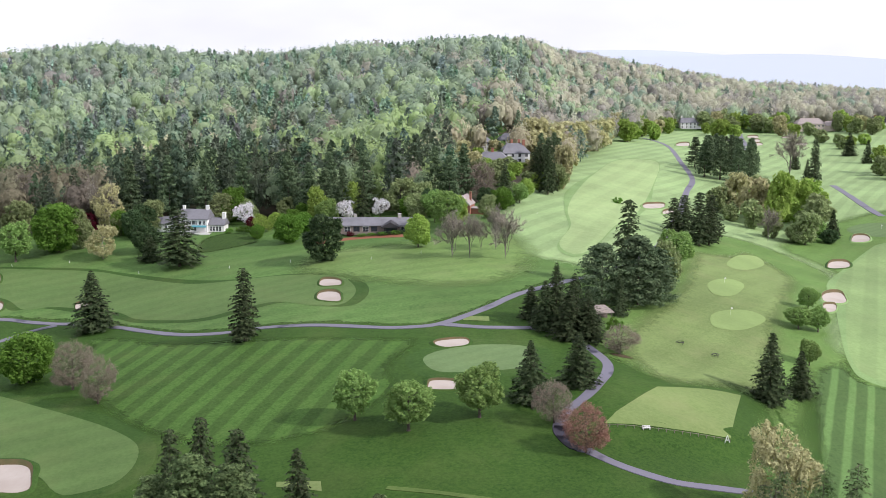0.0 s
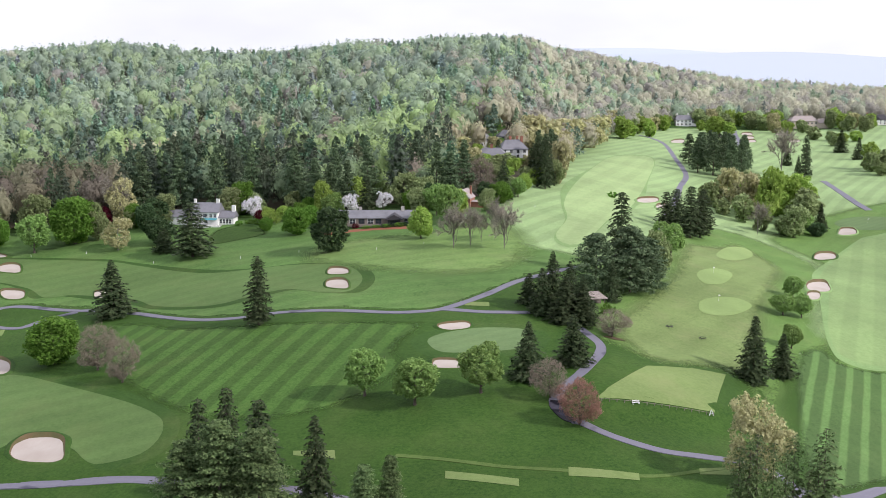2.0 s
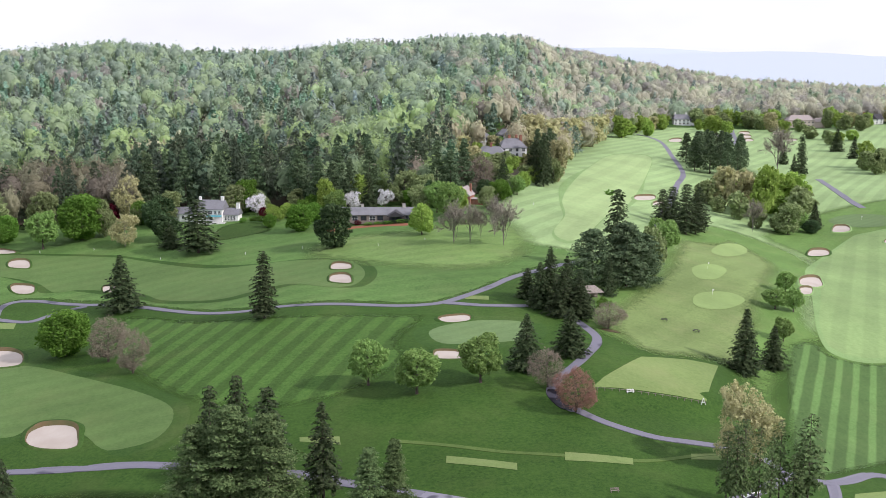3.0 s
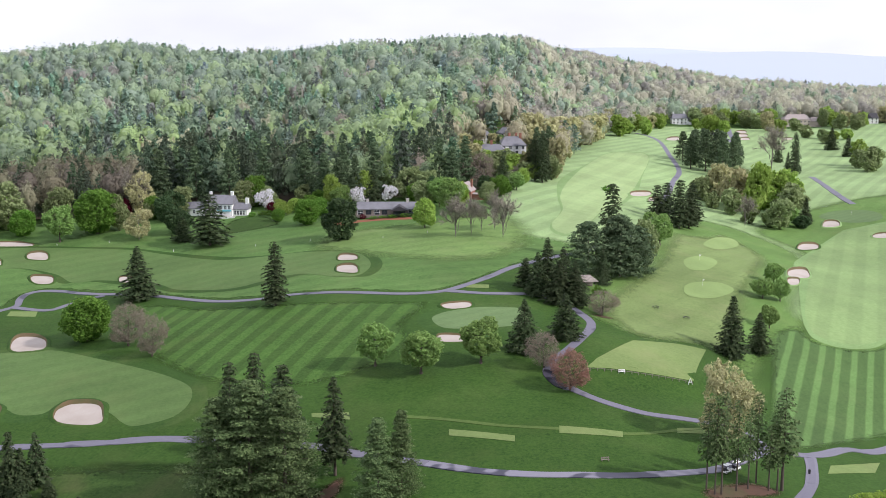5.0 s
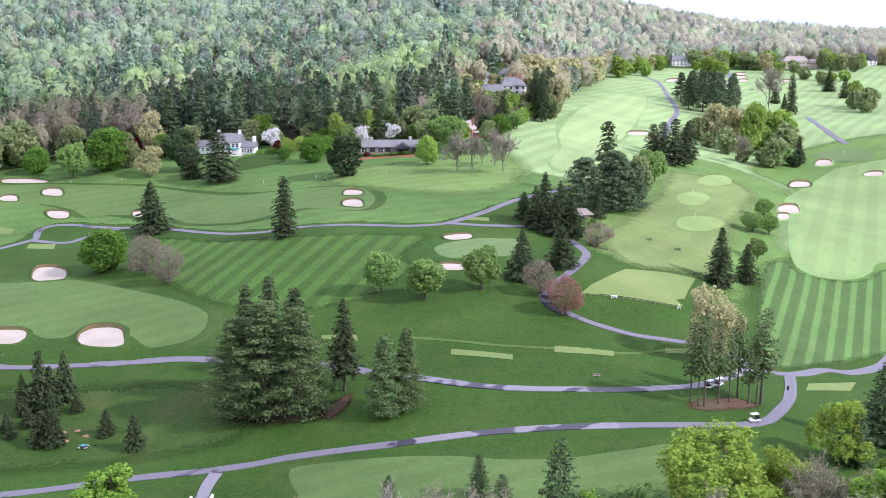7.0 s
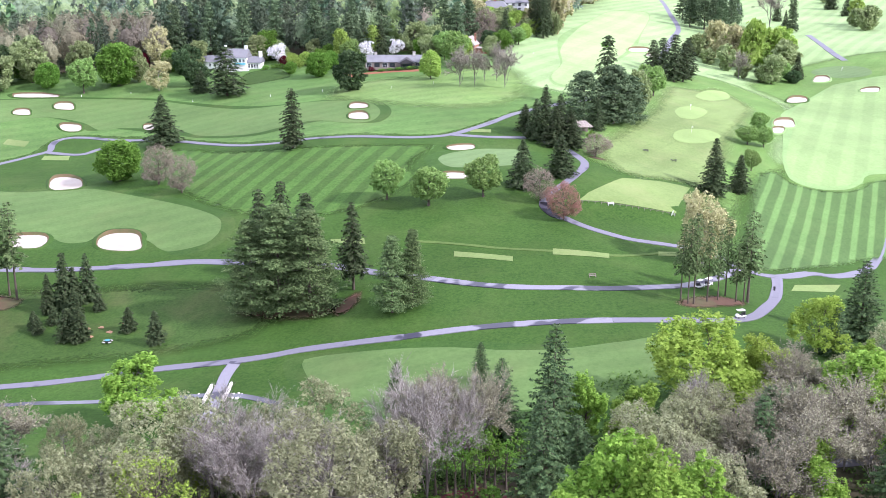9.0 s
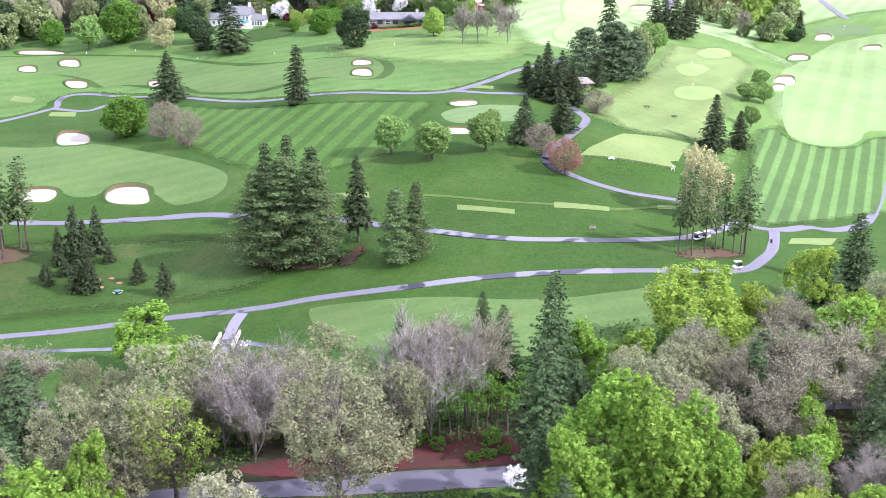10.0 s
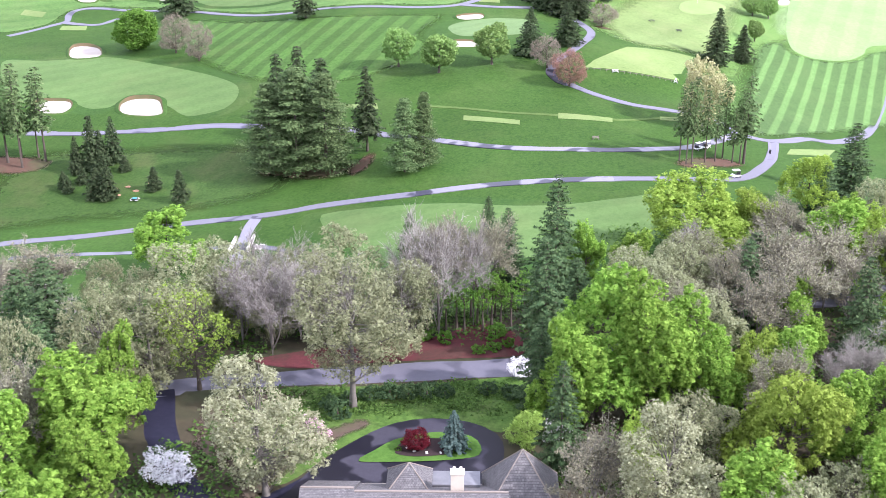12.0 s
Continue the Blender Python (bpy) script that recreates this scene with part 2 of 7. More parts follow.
asphalt("path_asphalt", (0.120, 0.116, 0.148), (0.178, 0.170, 0.212), (0.045, 0.042, 0.066), 0.63, 0.12)
asphalt("damp_asphalt", (0.165, 0.158, 0.195), (0.24, 0.23, 0.27), (0.040, 0.038, 0.060), 0.50, 0.12)
asphalt("road_asphalt", (0.100, 0.096, 0.125), (0.145, 0.138, 0.172), (0.080, 0.076, 0.10), 0.62, 0.2)
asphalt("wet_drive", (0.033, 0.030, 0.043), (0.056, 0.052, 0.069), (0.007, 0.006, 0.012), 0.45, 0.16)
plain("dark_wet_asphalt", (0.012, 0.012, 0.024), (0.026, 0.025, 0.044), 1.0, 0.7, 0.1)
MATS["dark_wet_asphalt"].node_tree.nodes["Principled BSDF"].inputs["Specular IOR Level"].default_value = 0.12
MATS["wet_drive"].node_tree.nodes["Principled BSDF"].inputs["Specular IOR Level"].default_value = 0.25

m, n, l, p = shader("creek_water")
p.inputs["Base Color"].default_value = (0.10, 0.10, 0.12, 1)
p.inputs["Roughness"].default_value = 0.12
m, n, l, p = shader("window_glass")
p.inputs["Base Color"].default_value = (0.03, 0.035, 0.045, 1)
p.inputs["Roughness"].default_value, p.inputs["IOR"].default_value = 0.08, 1.5


def foliage(name, dark, light, through_light=0.35, tint=False, spread=0.16, lace=0.0, gap=0.5):
    """Leaves: each sheds a share of light through itself; colour wanders leaf by leaf and tree by tree."""
    m, n, l, p = shader(name)
    g = n.new("ShaderNodeNewGeometry").outputs["Random Per Island"]
    o = n.new("ShaderNodeObjectInfo").outputs["Random"]
    c = mixed(n, l, g, dark, light)
    if tint:
        a = n.new("ShaderNodeAttribute")
        a.attribute_name = "tint"
        c = mixed(n, l, 1.0, c, a.outputs["Color"], "MULTIPLY")
    hsv = n.new("ShaderNodeHueSaturation")
    l.new(c, hsv.inputs["Color"])
    l.new(maths(n, l, "MULTIPLY_ADD", o, 0.014, 0.493), hsv.inputs["Hue"])
    l.new(maths(n, l, "MULTIPLY_ADD", o, 2 * spread, 1 - spread), hsv.inputs["Value"])
    l.new(hsv.outputs[0], p.inputs["Base Color"])
    p.inputs["Roughness"].default_value, p.inputs["Specular IOR Level"].default_value = 0.75, 0.1
    t = n.new("ShaderNodeBsdfTranslucent")
    l.new(hsv.outputs[0], t.inputs["Color"])
    mx = n.new("ShaderNodeMixShader")
    mx.inputs[0].default_value = through_light
    l.new(p.outputs[0], mx.inputs[1])
    l.new(t.outputs[0], mx.inputs[2])
    top = mx.outputs[0]
    if lace:
        # each spray breaks up into single leaves
        at = n.new("ShaderNodeTexCoord").outputs["Object"]
        gaps = maths(n, l, "GREATER_THAN", noise_at(n, l, at, lace, 0.0), gap)
        sieve = n.new("ShaderNodeMixShader")
        l.new(gaps, sieve.inputs[0])
        l.new(n.new("ShaderNodeBsdfTransparent").outputs[0], sieve.inputs[1])
        l.new(top, sieve.inputs[2])
        top = sieve.outputs[0]
    l.new(top, n["Material Output"].inputs["Surface"])
    return m


foliage("lime_leaf", (0.200, 0.315, 0.055), (0.400, 0.540, 0.135), 0.4, lace=3.0, gap=0.36)
foliage("lime_spray", (0.098, 0.196, 0.021), (0.285, 0.440, 0.078), 0.36, lace=7.0, gap=0.42)
foliage("yellow_spray", (0.160, 0.250, 0.030), (0.345, 0.465, 0.090), 0.38, lace=7.0, gap=0.42)
foliage("cream_spray", (0.147, 0.161, 0.080), (0.340, 0.357, 0.206), 0.3, lace=9.0, gap=0.43)
foliage("grey_twig", (0.21, 0.188, 0.17), (0.45, 0.415, 0.38), 0.1)
foliage("warm_twig", (0.23, 0.205, 0.160), (0.50, 0.46, 0.37), 0.1)
foliage("brown_bud", (0.205, 0.196, 0.128), (0.335, 0.320, 0.222), 0.15)
foliage("undergrowth_leaf", (0.038, 0.078, 0.018), (0.115, 0.195, 0.042), 0.25)
foliage("mid_leaf", (0.086, 0.198, 0.025), (0.180, 0.331, 0.060), 0.42, lace=3.0, gap=0.32)
foliage("deep_leaf", (0.036, 0.072, 0.032), (0.088, 0.140, 0.058), lace=3.0, gap=0.36)
foliage("thin_leaf", (0.150, 0.262, 0.070), (0.300, 0.440, 0.140), 0.4, lace=3.5, gap=0.36)
foliage("olive_leaf", (0.189, 0.246, 0.105), (0.345, 0.412, 0.189), 0.38, lace=3.0, gap=0.34)
foliage("pale_leaf", (0.200, 0.212, 0.112), (0.425, 0.435, 0.275), 0.32, lace=8.0, gap=0.42)
foliage("tan_leaf", (0.335, 0.329, 0.167), (0.562, 0.540, 0.297), 0.34, lace=3.5, gap=0.36)
foliage("brown_leaf", (0.215, 0.178, 0.138), (0.275, 0.232, 0.186), 0.25, lace=4.5, gap=0.42)
foliage("pink_leaf", (0.255, 0.130, 0.105), (0.335, 0.185, 0.150), 0.25, lace=4.0, gap=0.42)
foliage("white_bloom", (0.66, 0.65, 0.66), (0.85, 0.84, 0.86), 0.25)
foliage("pink_bloom", (0.50, 0.30, 0.38), (0.66, 0.46, 0.54), 0.2)
foliage("red_leaf", (0.055, 0.006, 0.012), (0.13, 0.014, 0.026), 0.2)
foliage("spruce_needle", (0.026, 0.045, 0.019), (0.070, 0.094, 0.042), 0.12, lace=3.0, gap=0.38)
foliage("pine_needle", (0.056, 0.100, 0.036), (0.168, 0.235, 0.094), 0.18, lace=3.5, gap=0.36)
foliage("dark_pine_needle", (0.050, 0.088, 0.044), (0.140, 0.192, 0.098), 0.15, lace=3.5, gap=0.38)
foliage("wood_pine_needle", (0.034, 0.068, 0.028), (0.105, 0.158, 0.066), 0.15, lace=3.5, gap=0.38)
foliage("blue_needle", (0.050, 0.085, 0.075), (0.12, 0.17, 0.15), 0.1)
foliage("woods_leaf", (0.9, 0.9, 0.9), (1.1, 1.1, 1.1), 0.42, tint=True)
foliage("wood_edge_leaf", (0.9, 0.9, 0.9), (1.1, 1.1, 1.1), 0.42, tint=True, lace=2.0, gap=0.34)
foliage("woods_needle", (0.8, 0.8, 0.8), (1.2, 1.2, 1.2), 0.12, tint=True)
foliage("wood_edge_needle", (0.8, 0.8, 0.8), (1.2, 1.2, 1.2), 0.12, tint=True, lace=2.4, gap=0.42)

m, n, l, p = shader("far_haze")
# pale blue colour and glow stand in for haze over the far ridges
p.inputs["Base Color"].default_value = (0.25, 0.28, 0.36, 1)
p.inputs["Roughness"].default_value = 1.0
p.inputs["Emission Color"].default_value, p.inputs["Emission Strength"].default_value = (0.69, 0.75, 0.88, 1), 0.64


def shingles(name, a, b, dark, row=0.2, wide=0.35):
    """Weathered roof shingles: courses and butts in slight relief, streaked and mossy."""
    m, n, l, p = shader(name)
    at = n.new("ShaderNodeTexCoord").outputs["Object"]
    br = n.new("ShaderNodeTexBrick")
    br.inputs["Scale"].default_value, br.inputs["Brick Width"].default_value, br.inputs["Row Height"].default_value = 1.0, wide, row
    br.inputs["Mortar Size"].default_value = 0.014
    for k, c in (("Color1", a), ("Color2", b), ("Mortar", dark)):
        br.inputs[k].default_value = (*c, 1)
    l.new(at, br.inputs["Vector"])
    r = ramp(n, [(0.52, (0, 0, 0)), (0.7, (1, 1, 1))])
    st = n.new("ShaderNodeMapping")
    st.inputs["Scale"].default_value = (1.6, 0.5, 1.0)
    l.new(at, st.inputs["Vector"])
    l.new(noise_at(n, l, st.outputs[0], 1.6, 6.0, 0.75), r.inputs[0])
    c = mixed(n, l, maths(n, l, "MULTIPLY", r.outputs[0], 0.75), br.outputs["Color"], dark)
    l.new(c, p.inputs["Base Color"])
    p.inputs["Roughness"].default_value = 0.9
    bp = n.new("ShaderNodeBump")
    bp.inputs["Strength"].default_value, bp.inputs["Distance"].default_value = 0.6, 0.03
    l.new(br.outputs["Fac"], bp.inputs["Height"])
    bp.invert = True
    l.new(bp.outputs[0], p.inputs["Normal"])
    return m


shingles("shingle", (0.099, 0.093, 0.096), (0.159, 0.148, 0.150), (0.043, 0.040, 0.041))
shingles("beige_shingle", (0.25, 0.215, 0.19), (0.34, 0.295, 0.26), (0.15, 0.12, 0.105))
plain("pale_stone", (0.42, 0.40, 0.375), (0.66, 0.63, 0.60), 3.0, 0.85, 0.5)
plain("orange_soil", (0.30, 0.17, 0.10), (0.42, 0.25, 0.16), 2.0, 0.95, 0.4)
plain("orange_mulch", (0.17, 0.065, 0.035), (0.28, 0.11, 0.06), 1.5, 0.95, 0.5)

from mathutils.geometry import delaunay_2d_cdt

# ---- the lie of the land ----
def ease(a, b, v):
    t = np.clip((np.asarray(v, float) - a) / (b - a), 0, 1)
    return t * t * (3 - 2 * t)


SWELL_X = np.array([-160.0, -60.0, 40.0, 140.0, 260.0])
SWELL_Y = np.array([60.0, 160.0, 250.0, 340.0, 450.0, 600.0, 800.0, 1050.0])
SWELL_R = np.array([75.0, 75.0, 75.0, 80.0, 100.0, 140.0, 180.0, 220.0])
SWELLS = np.array([[5.4, 0.8, -5.5, 7.7, -6.8], [-17.5, -7.9, 4.7, -6.5, -5.4], [4.4, 0.1, 9.0, -21.7, -1.1], [-12.2, 5.2, 3.2, 0.2, -4.8], [5.5, 3.8, 9.2, -4.5, -9.0], [7.8, 1.1, 15.8, -11.8, 9.3], [1.6, 0.7, 6.6, 4.2, -8.3], [0.1, -0.1, 0.2, 4.0, -0.7]])


def height(x, y):
    """Metres above the datum: broad swells, the wooded hill behind, and the bank under the practice tee."""
    x, y = np.asarray(x, float), np.asarray(y, float)
    z = np.zeros(np.broadcast(x, y).shape)
    for j in range(len(SWELL_Y)):
        for i in range(len(SWELL_X)):
            z = z + SWELLS[j, i] * np.exp(-(((x - SWELL_X[i]) / 80) ** 2 + ((y - SWELL_Y[j]) / SWELL_R[j]) ** 2) / 1.6)
    foot = np.interp(x, [20, 110, 300], [490, 1010, 1150])
    crest = np.interp(x, [-700, -460, -350, -274, -186, -103, 13, 68, 112, 160, 240, 400, 600], [48, 58, 68, 60, 58, 68, 72, 72, 63, 53, 40, 12, 0])
    z = z - 240 * ease(1750, 3000, y)
    z = z + crest * ease(foot, foot + 640, y) ** 1.1 * (1 - ease(foot + 700, foot + 1500, y))
    return z + 3.2 * ease(236, 251, y - 0.2 * (x - 45)) * (1 - ease(264, 305, y)) * ease(16, 34, x) * (1 - ease(60, 78, x))


def level(x, y):
    return float(height(x, y))


# ---- mesh helpers ----
def mesh_of(name, verts, faces, material, smooth=False):
    me = bpy.data.meshes.new(name)
    me.from_pydata([tuple(v) for v in verts], [], [tuple(f) for f in faces])
    me.materials.append(MATS[material])
    if smooth:
        me.polygons.foreach_set("use_smooth", [True] * len(me.polygons))
    me.update()
    return me


def quick_mesh(name, verts, faces, material, smooth=False, tint=None):
    """A mesh from arrays of points and of triangles or quads."""
    verts, faces = np.asarray(verts, np.float32), np.asarray(faces, np.int32)
    me = bpy.data.meshes.new(name)
    k = faces.shape[1]
    me.vertices.add(len(verts))
    me.vertices.foreach_set("co", verts.ravel())
    me.loops.add(faces.size)
    me.loops.foreach_set("vertex_index", faces.ravel())
    me.polygons.add(len(faces))
    me.polygons.foreach_set("loop_start", np.arange(0, faces.size, k, dtype=np.int32))
    me.polygons.foreach_set("use_smooth", np.full(len(faces), smooth))
    if tint is not None:
        a = me.color_attributes.new("tint", "FLOAT_COLOR", "POINT")
        a.data.foreach_set("color", np.c_[tint, np.ones(len(tint))].astype(np.float32).ravel())
    me.materials.append(MATS[material])
    me.update(calc_edges=True)
    me.validate()
    return me


def part(name, bm, material, parent=None, label=""):
    """Link a bmesh as one mesh object, under a thing or a part."""
    me = bpy.data.meshes.new(name)
    bm.to_mesh(me)
    bm.free()
    me.materials.append(MATS[material])
    ob = new(name, me)
    ob.parent = parent
    return tagged(ob, label)


def thing(name, x, y, z, turn=0.0, label="", category="", group=""):
    ob = new(name)
    ob.matrix_world = pose(x, y, z, 0, 0, turn)
    ob.empty_display_size = 0.3
    return tagged(ob, label, category, group)


def smooth_line(pts, step=2.0, closed=False):
    """A Catmull-Rom line through the points, with a point about every step metres."""
    p = np.array(pts, float)
    n = len(p)
    out = []
    for i in range(n if closed else n - 1):
        a, b, c, d = (p[(i + k) % n] if closed else p[min(max(i + k, 0), n - 1)] for k in (-1, 0, 1, 2))
        m = max(2, int(np.linalg.norm(c - b) / step))
        for t in np.arange(m) / m:
            out.append(0.5 * (2 * b + (c - a) * t + (2 * a - 5 * b + 4 * c - d) * t**2 + (3 * b - a - 3 * c + d) * t**3))
    if not closed:
        out.append(p[-1])
    return np.array(out)


def sheet(name, pts, material, lift, label, category, grain=4.0, edge=2.0, kind="structure", round_off=True, border=0.0):
    """A patch of ground inside a closed line, draped over the land."""
    ring = smooth_line(pts, edge, True) if round_off else np.array(pts, float)
    n = len(ring)
    lo, hi = ring.min(0), ring.max(0)
    gx, gy = np.meshgrid(np.arange(lo[0], hi[0], grain), np.arange(lo[1], hi[1], grain))
    q = np.c_[gx.ravel() + (np.arange(gx.size) % 7 - 3) * 0.05 * grain, gy.ravel()]
    inside = np.zeros(len(q), bool)
    near = np.full(len(q), 1e9)
    for k in range(n):
        a, b = ring[k], ring[(k + 1) % n]
        cross = (a[1] > q[:, 1]) != (b[1] > q[:, 1])
        with np.errstate(divide="ignore", invalid="ignore"):
            inside ^= cross & (q[:, 0] < (b[0] - a[0]) * (q[:, 1] - a[1]) / (b[1] - a[1]) + a[0])
        near = np.minimum(near, np.hypot(*(q - a).T))
    q = q[inside & (near > 0.45 * grain)]
    allp = [Vector(v) for v in np.r_[ring, q]]
    out = delaunay_2d_cdt(allp, [(k, (k + 1) % n) for k in range(n)], [], 1, 1e-4)
    co = np.array([tuple(v) for v in out[0]])
    verts = np.c_[co, height(co[:, 0], co[:, 1]) + lift]
    me = mesh_of(name, verts, out[2], material, True)
    if border:
        away = np.full(len(co), 1e9)
        for k in range(n):
            away = np.minimum(away, np.hypot(*(co - ring[k]).T))
        at = me.attributes.new("border", "FLOAT", "POINT")
        at.data.foreach_set("value", np.clip(away / border, 0, 1).astype(np.float32))
    ob = new(name, me)
    return tagged(ob, label, category, kind=kind)


def strip(name, pts, width, material, lift, label, category, step=2.0, thick=0.05, kind="structure"):
    """A path: a slab of even width along a line, with its own edges."""
    c = smooth_line(pts, step)
    d = np.gradient(c, axis=0)
    d /= np.linalg.norm(d, axis=1)[:, None] + 1e-9
    side = np.c_[-d[:, 1], d[:, 0]]
    across = np.linspace(-1, 1, 5)
    wob = 1 + 0.05 * np.sin(np.arange(len(c)) * 0.9) + 0.03 * np.sin(np.arange(len(c)) * 0.31 + 1)
    verts, faces = [], []
    for k in range(len(c)):
        row = [c[k] + side[k] * a * width / 2 * wob[k] for a in across]
        zs = [level(*r) + lift for r in row]
        mid = sum(zs) / 5
        verts.append((*row[0], zs[0] - thick - 0.1))
        verts += [(*r, 0.5 * z + 0.5 * mid if abs(z - mid) < 0.25 else z) for r, z in zip(row, zs)]
        verts.append((*row[-1], zs[-1] - thick - 0.1))
    for k in range(len(c) - 1):
        for j in range(6):
            a = k * 7 + j
            faces.append((a, a + 7, a + 8, a + 1))
    ob = new(name, mesh_of(name, verts, faces, material))
    return tagged(ob, label, category, kind=kind)


# ---- ground: one sheet out to the horizon ----
xs = np.r_[-4800, -3000, -1800, -1200, np.arange(-900, -260, 20), np.arange(-260, 320, 4), np.arange(320, 500, 9), np.arange(500, 900, 20), 900, 1200, 1800, 3000, 4800]
ys = np.r_[-900, -400, -200, np.arange(-120, -20, 10), np.arange(-20, 640, 4), np.arange(640, 1260, 8), np.arange(1260, 1900, 20), 1900, 2200, 2700, 3400, 4200, 4900]
gx, gy = np.meshgrid(xs, ys)
gz = height(gx, gy)
w, hh = len(xs), len(ys)
idx = np.arange(w * hh).reshape(hh, w)
quads = np.stack([idx[:-1, :-1], idx[:-1, 1:], idx[1:, 1:], idx[1:, :-1]], -1).reshape(-1, 4)
ground = new("ground", quick_mesh("ground", np.c_[gx.ravel(), gy.ravel(), gz.ravel()], quads, "rough_grass", True))
tagged(ground, "rolling mown rough grass of a golf course", "ground", kind="structure")

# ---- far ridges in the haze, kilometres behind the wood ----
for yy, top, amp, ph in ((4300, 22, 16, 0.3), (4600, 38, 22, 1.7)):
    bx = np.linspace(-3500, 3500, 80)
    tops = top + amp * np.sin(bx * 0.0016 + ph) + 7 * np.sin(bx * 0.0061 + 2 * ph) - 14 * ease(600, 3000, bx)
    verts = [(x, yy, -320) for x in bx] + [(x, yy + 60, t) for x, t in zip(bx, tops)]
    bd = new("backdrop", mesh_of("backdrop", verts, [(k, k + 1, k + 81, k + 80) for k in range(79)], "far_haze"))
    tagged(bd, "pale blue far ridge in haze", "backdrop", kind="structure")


# ---- mown areas ----
STRIPED = [(-114, 339), (-98, 334), (-84, 322), (-60, 315), (-24, 305), (-10, 300), (-16, 280), (-14, 264), (-28, 244), (-50, 240), (-70, 250), (-88, 268), (-104, 296)]
sheet("striped_rough", STRIPED, "striped_rough", 0.05, "rough grass mown in diagonal light and dark stripes", "grass", 4.0, border=7)
sheet("striped_rough", [(96.3, 318.7), (110.3, 332.4), (111.7, 323.2), (121.1, 322.6), (133.4, 328.3), (144.5, 341.3), (161.4, 344.2), (139.8, 281.2), (118.4, 260.0), (95.4, 236.5), (86.7, 227.2), (76.9, 220.1), (72.6, 223.1), (80.0, 257.0)], "right_striped", 0.14, "bright green rough mown in straight stripes", "grass", 4.0, border=5)
sheet("upper_rough", [(-190, 342), (-168, 349), (-164, 366), (-157, 373), (-140, 366), (-122, 358), (-95, 338), (-83, 329), (-63, 323.5), (-43, 320.5), (-24, 313), (-8, 313), (8, 332), (24, 356), (42, 377), (30, 420), (34, 500), (44, 560), (30, 590), (10, 510), (-20, 482), (-60, 476), (-130, 480), (-205, 470), (-260, 480), (-260, 380)], "upper_rough", 0.06, "fresh green rough below the gardens", "grass", 4.0, border=3.5)
sheet("range_rough", [(24, 300), (14, 334), (34, 372), (56, 420), (74, 480), (96, 540), (124, 560), (150, 520), (156, 430), (142, 356), (112, 326), (96, 300), (86, 270), (78, 236), (70, 228), (62, 238), (64, 262), (70, 284), (48, 274), (36, 286)], "range_rough", 0.03, "fresh green rough round the practice range", "grass", 4.0, border=12)
sheet("range_grass", [(36, 300), (42, 326), (62, 372), (78, 430), (84, 452), (100, 466), (118, 500), (126, 480), (130, 440), (118, 400), (104, 360), (92, 320), (80, 284), (72, 286), (48, 272)], "range_turf", 0.075, "worn olive grass of the practice range", "grass", 4.0, border=14)
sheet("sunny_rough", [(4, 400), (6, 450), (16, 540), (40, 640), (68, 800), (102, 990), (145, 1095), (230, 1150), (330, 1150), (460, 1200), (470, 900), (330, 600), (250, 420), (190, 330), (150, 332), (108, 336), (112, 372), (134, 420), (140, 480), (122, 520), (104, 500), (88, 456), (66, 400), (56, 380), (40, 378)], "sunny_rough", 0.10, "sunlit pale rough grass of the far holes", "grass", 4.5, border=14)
sheet("range_rough", [(98, 302), (108, 345), (120, 380), (136, 425), (144, 480), (136, 530), (180, 600), (250, 640), (330, 620), (300, 500), (250, 420), (190, 330), (150, 318), (118, 308)], "range_rough", 0.125, "fresh green rough along the sunlit fairway", "grass", 4.5, border=16)
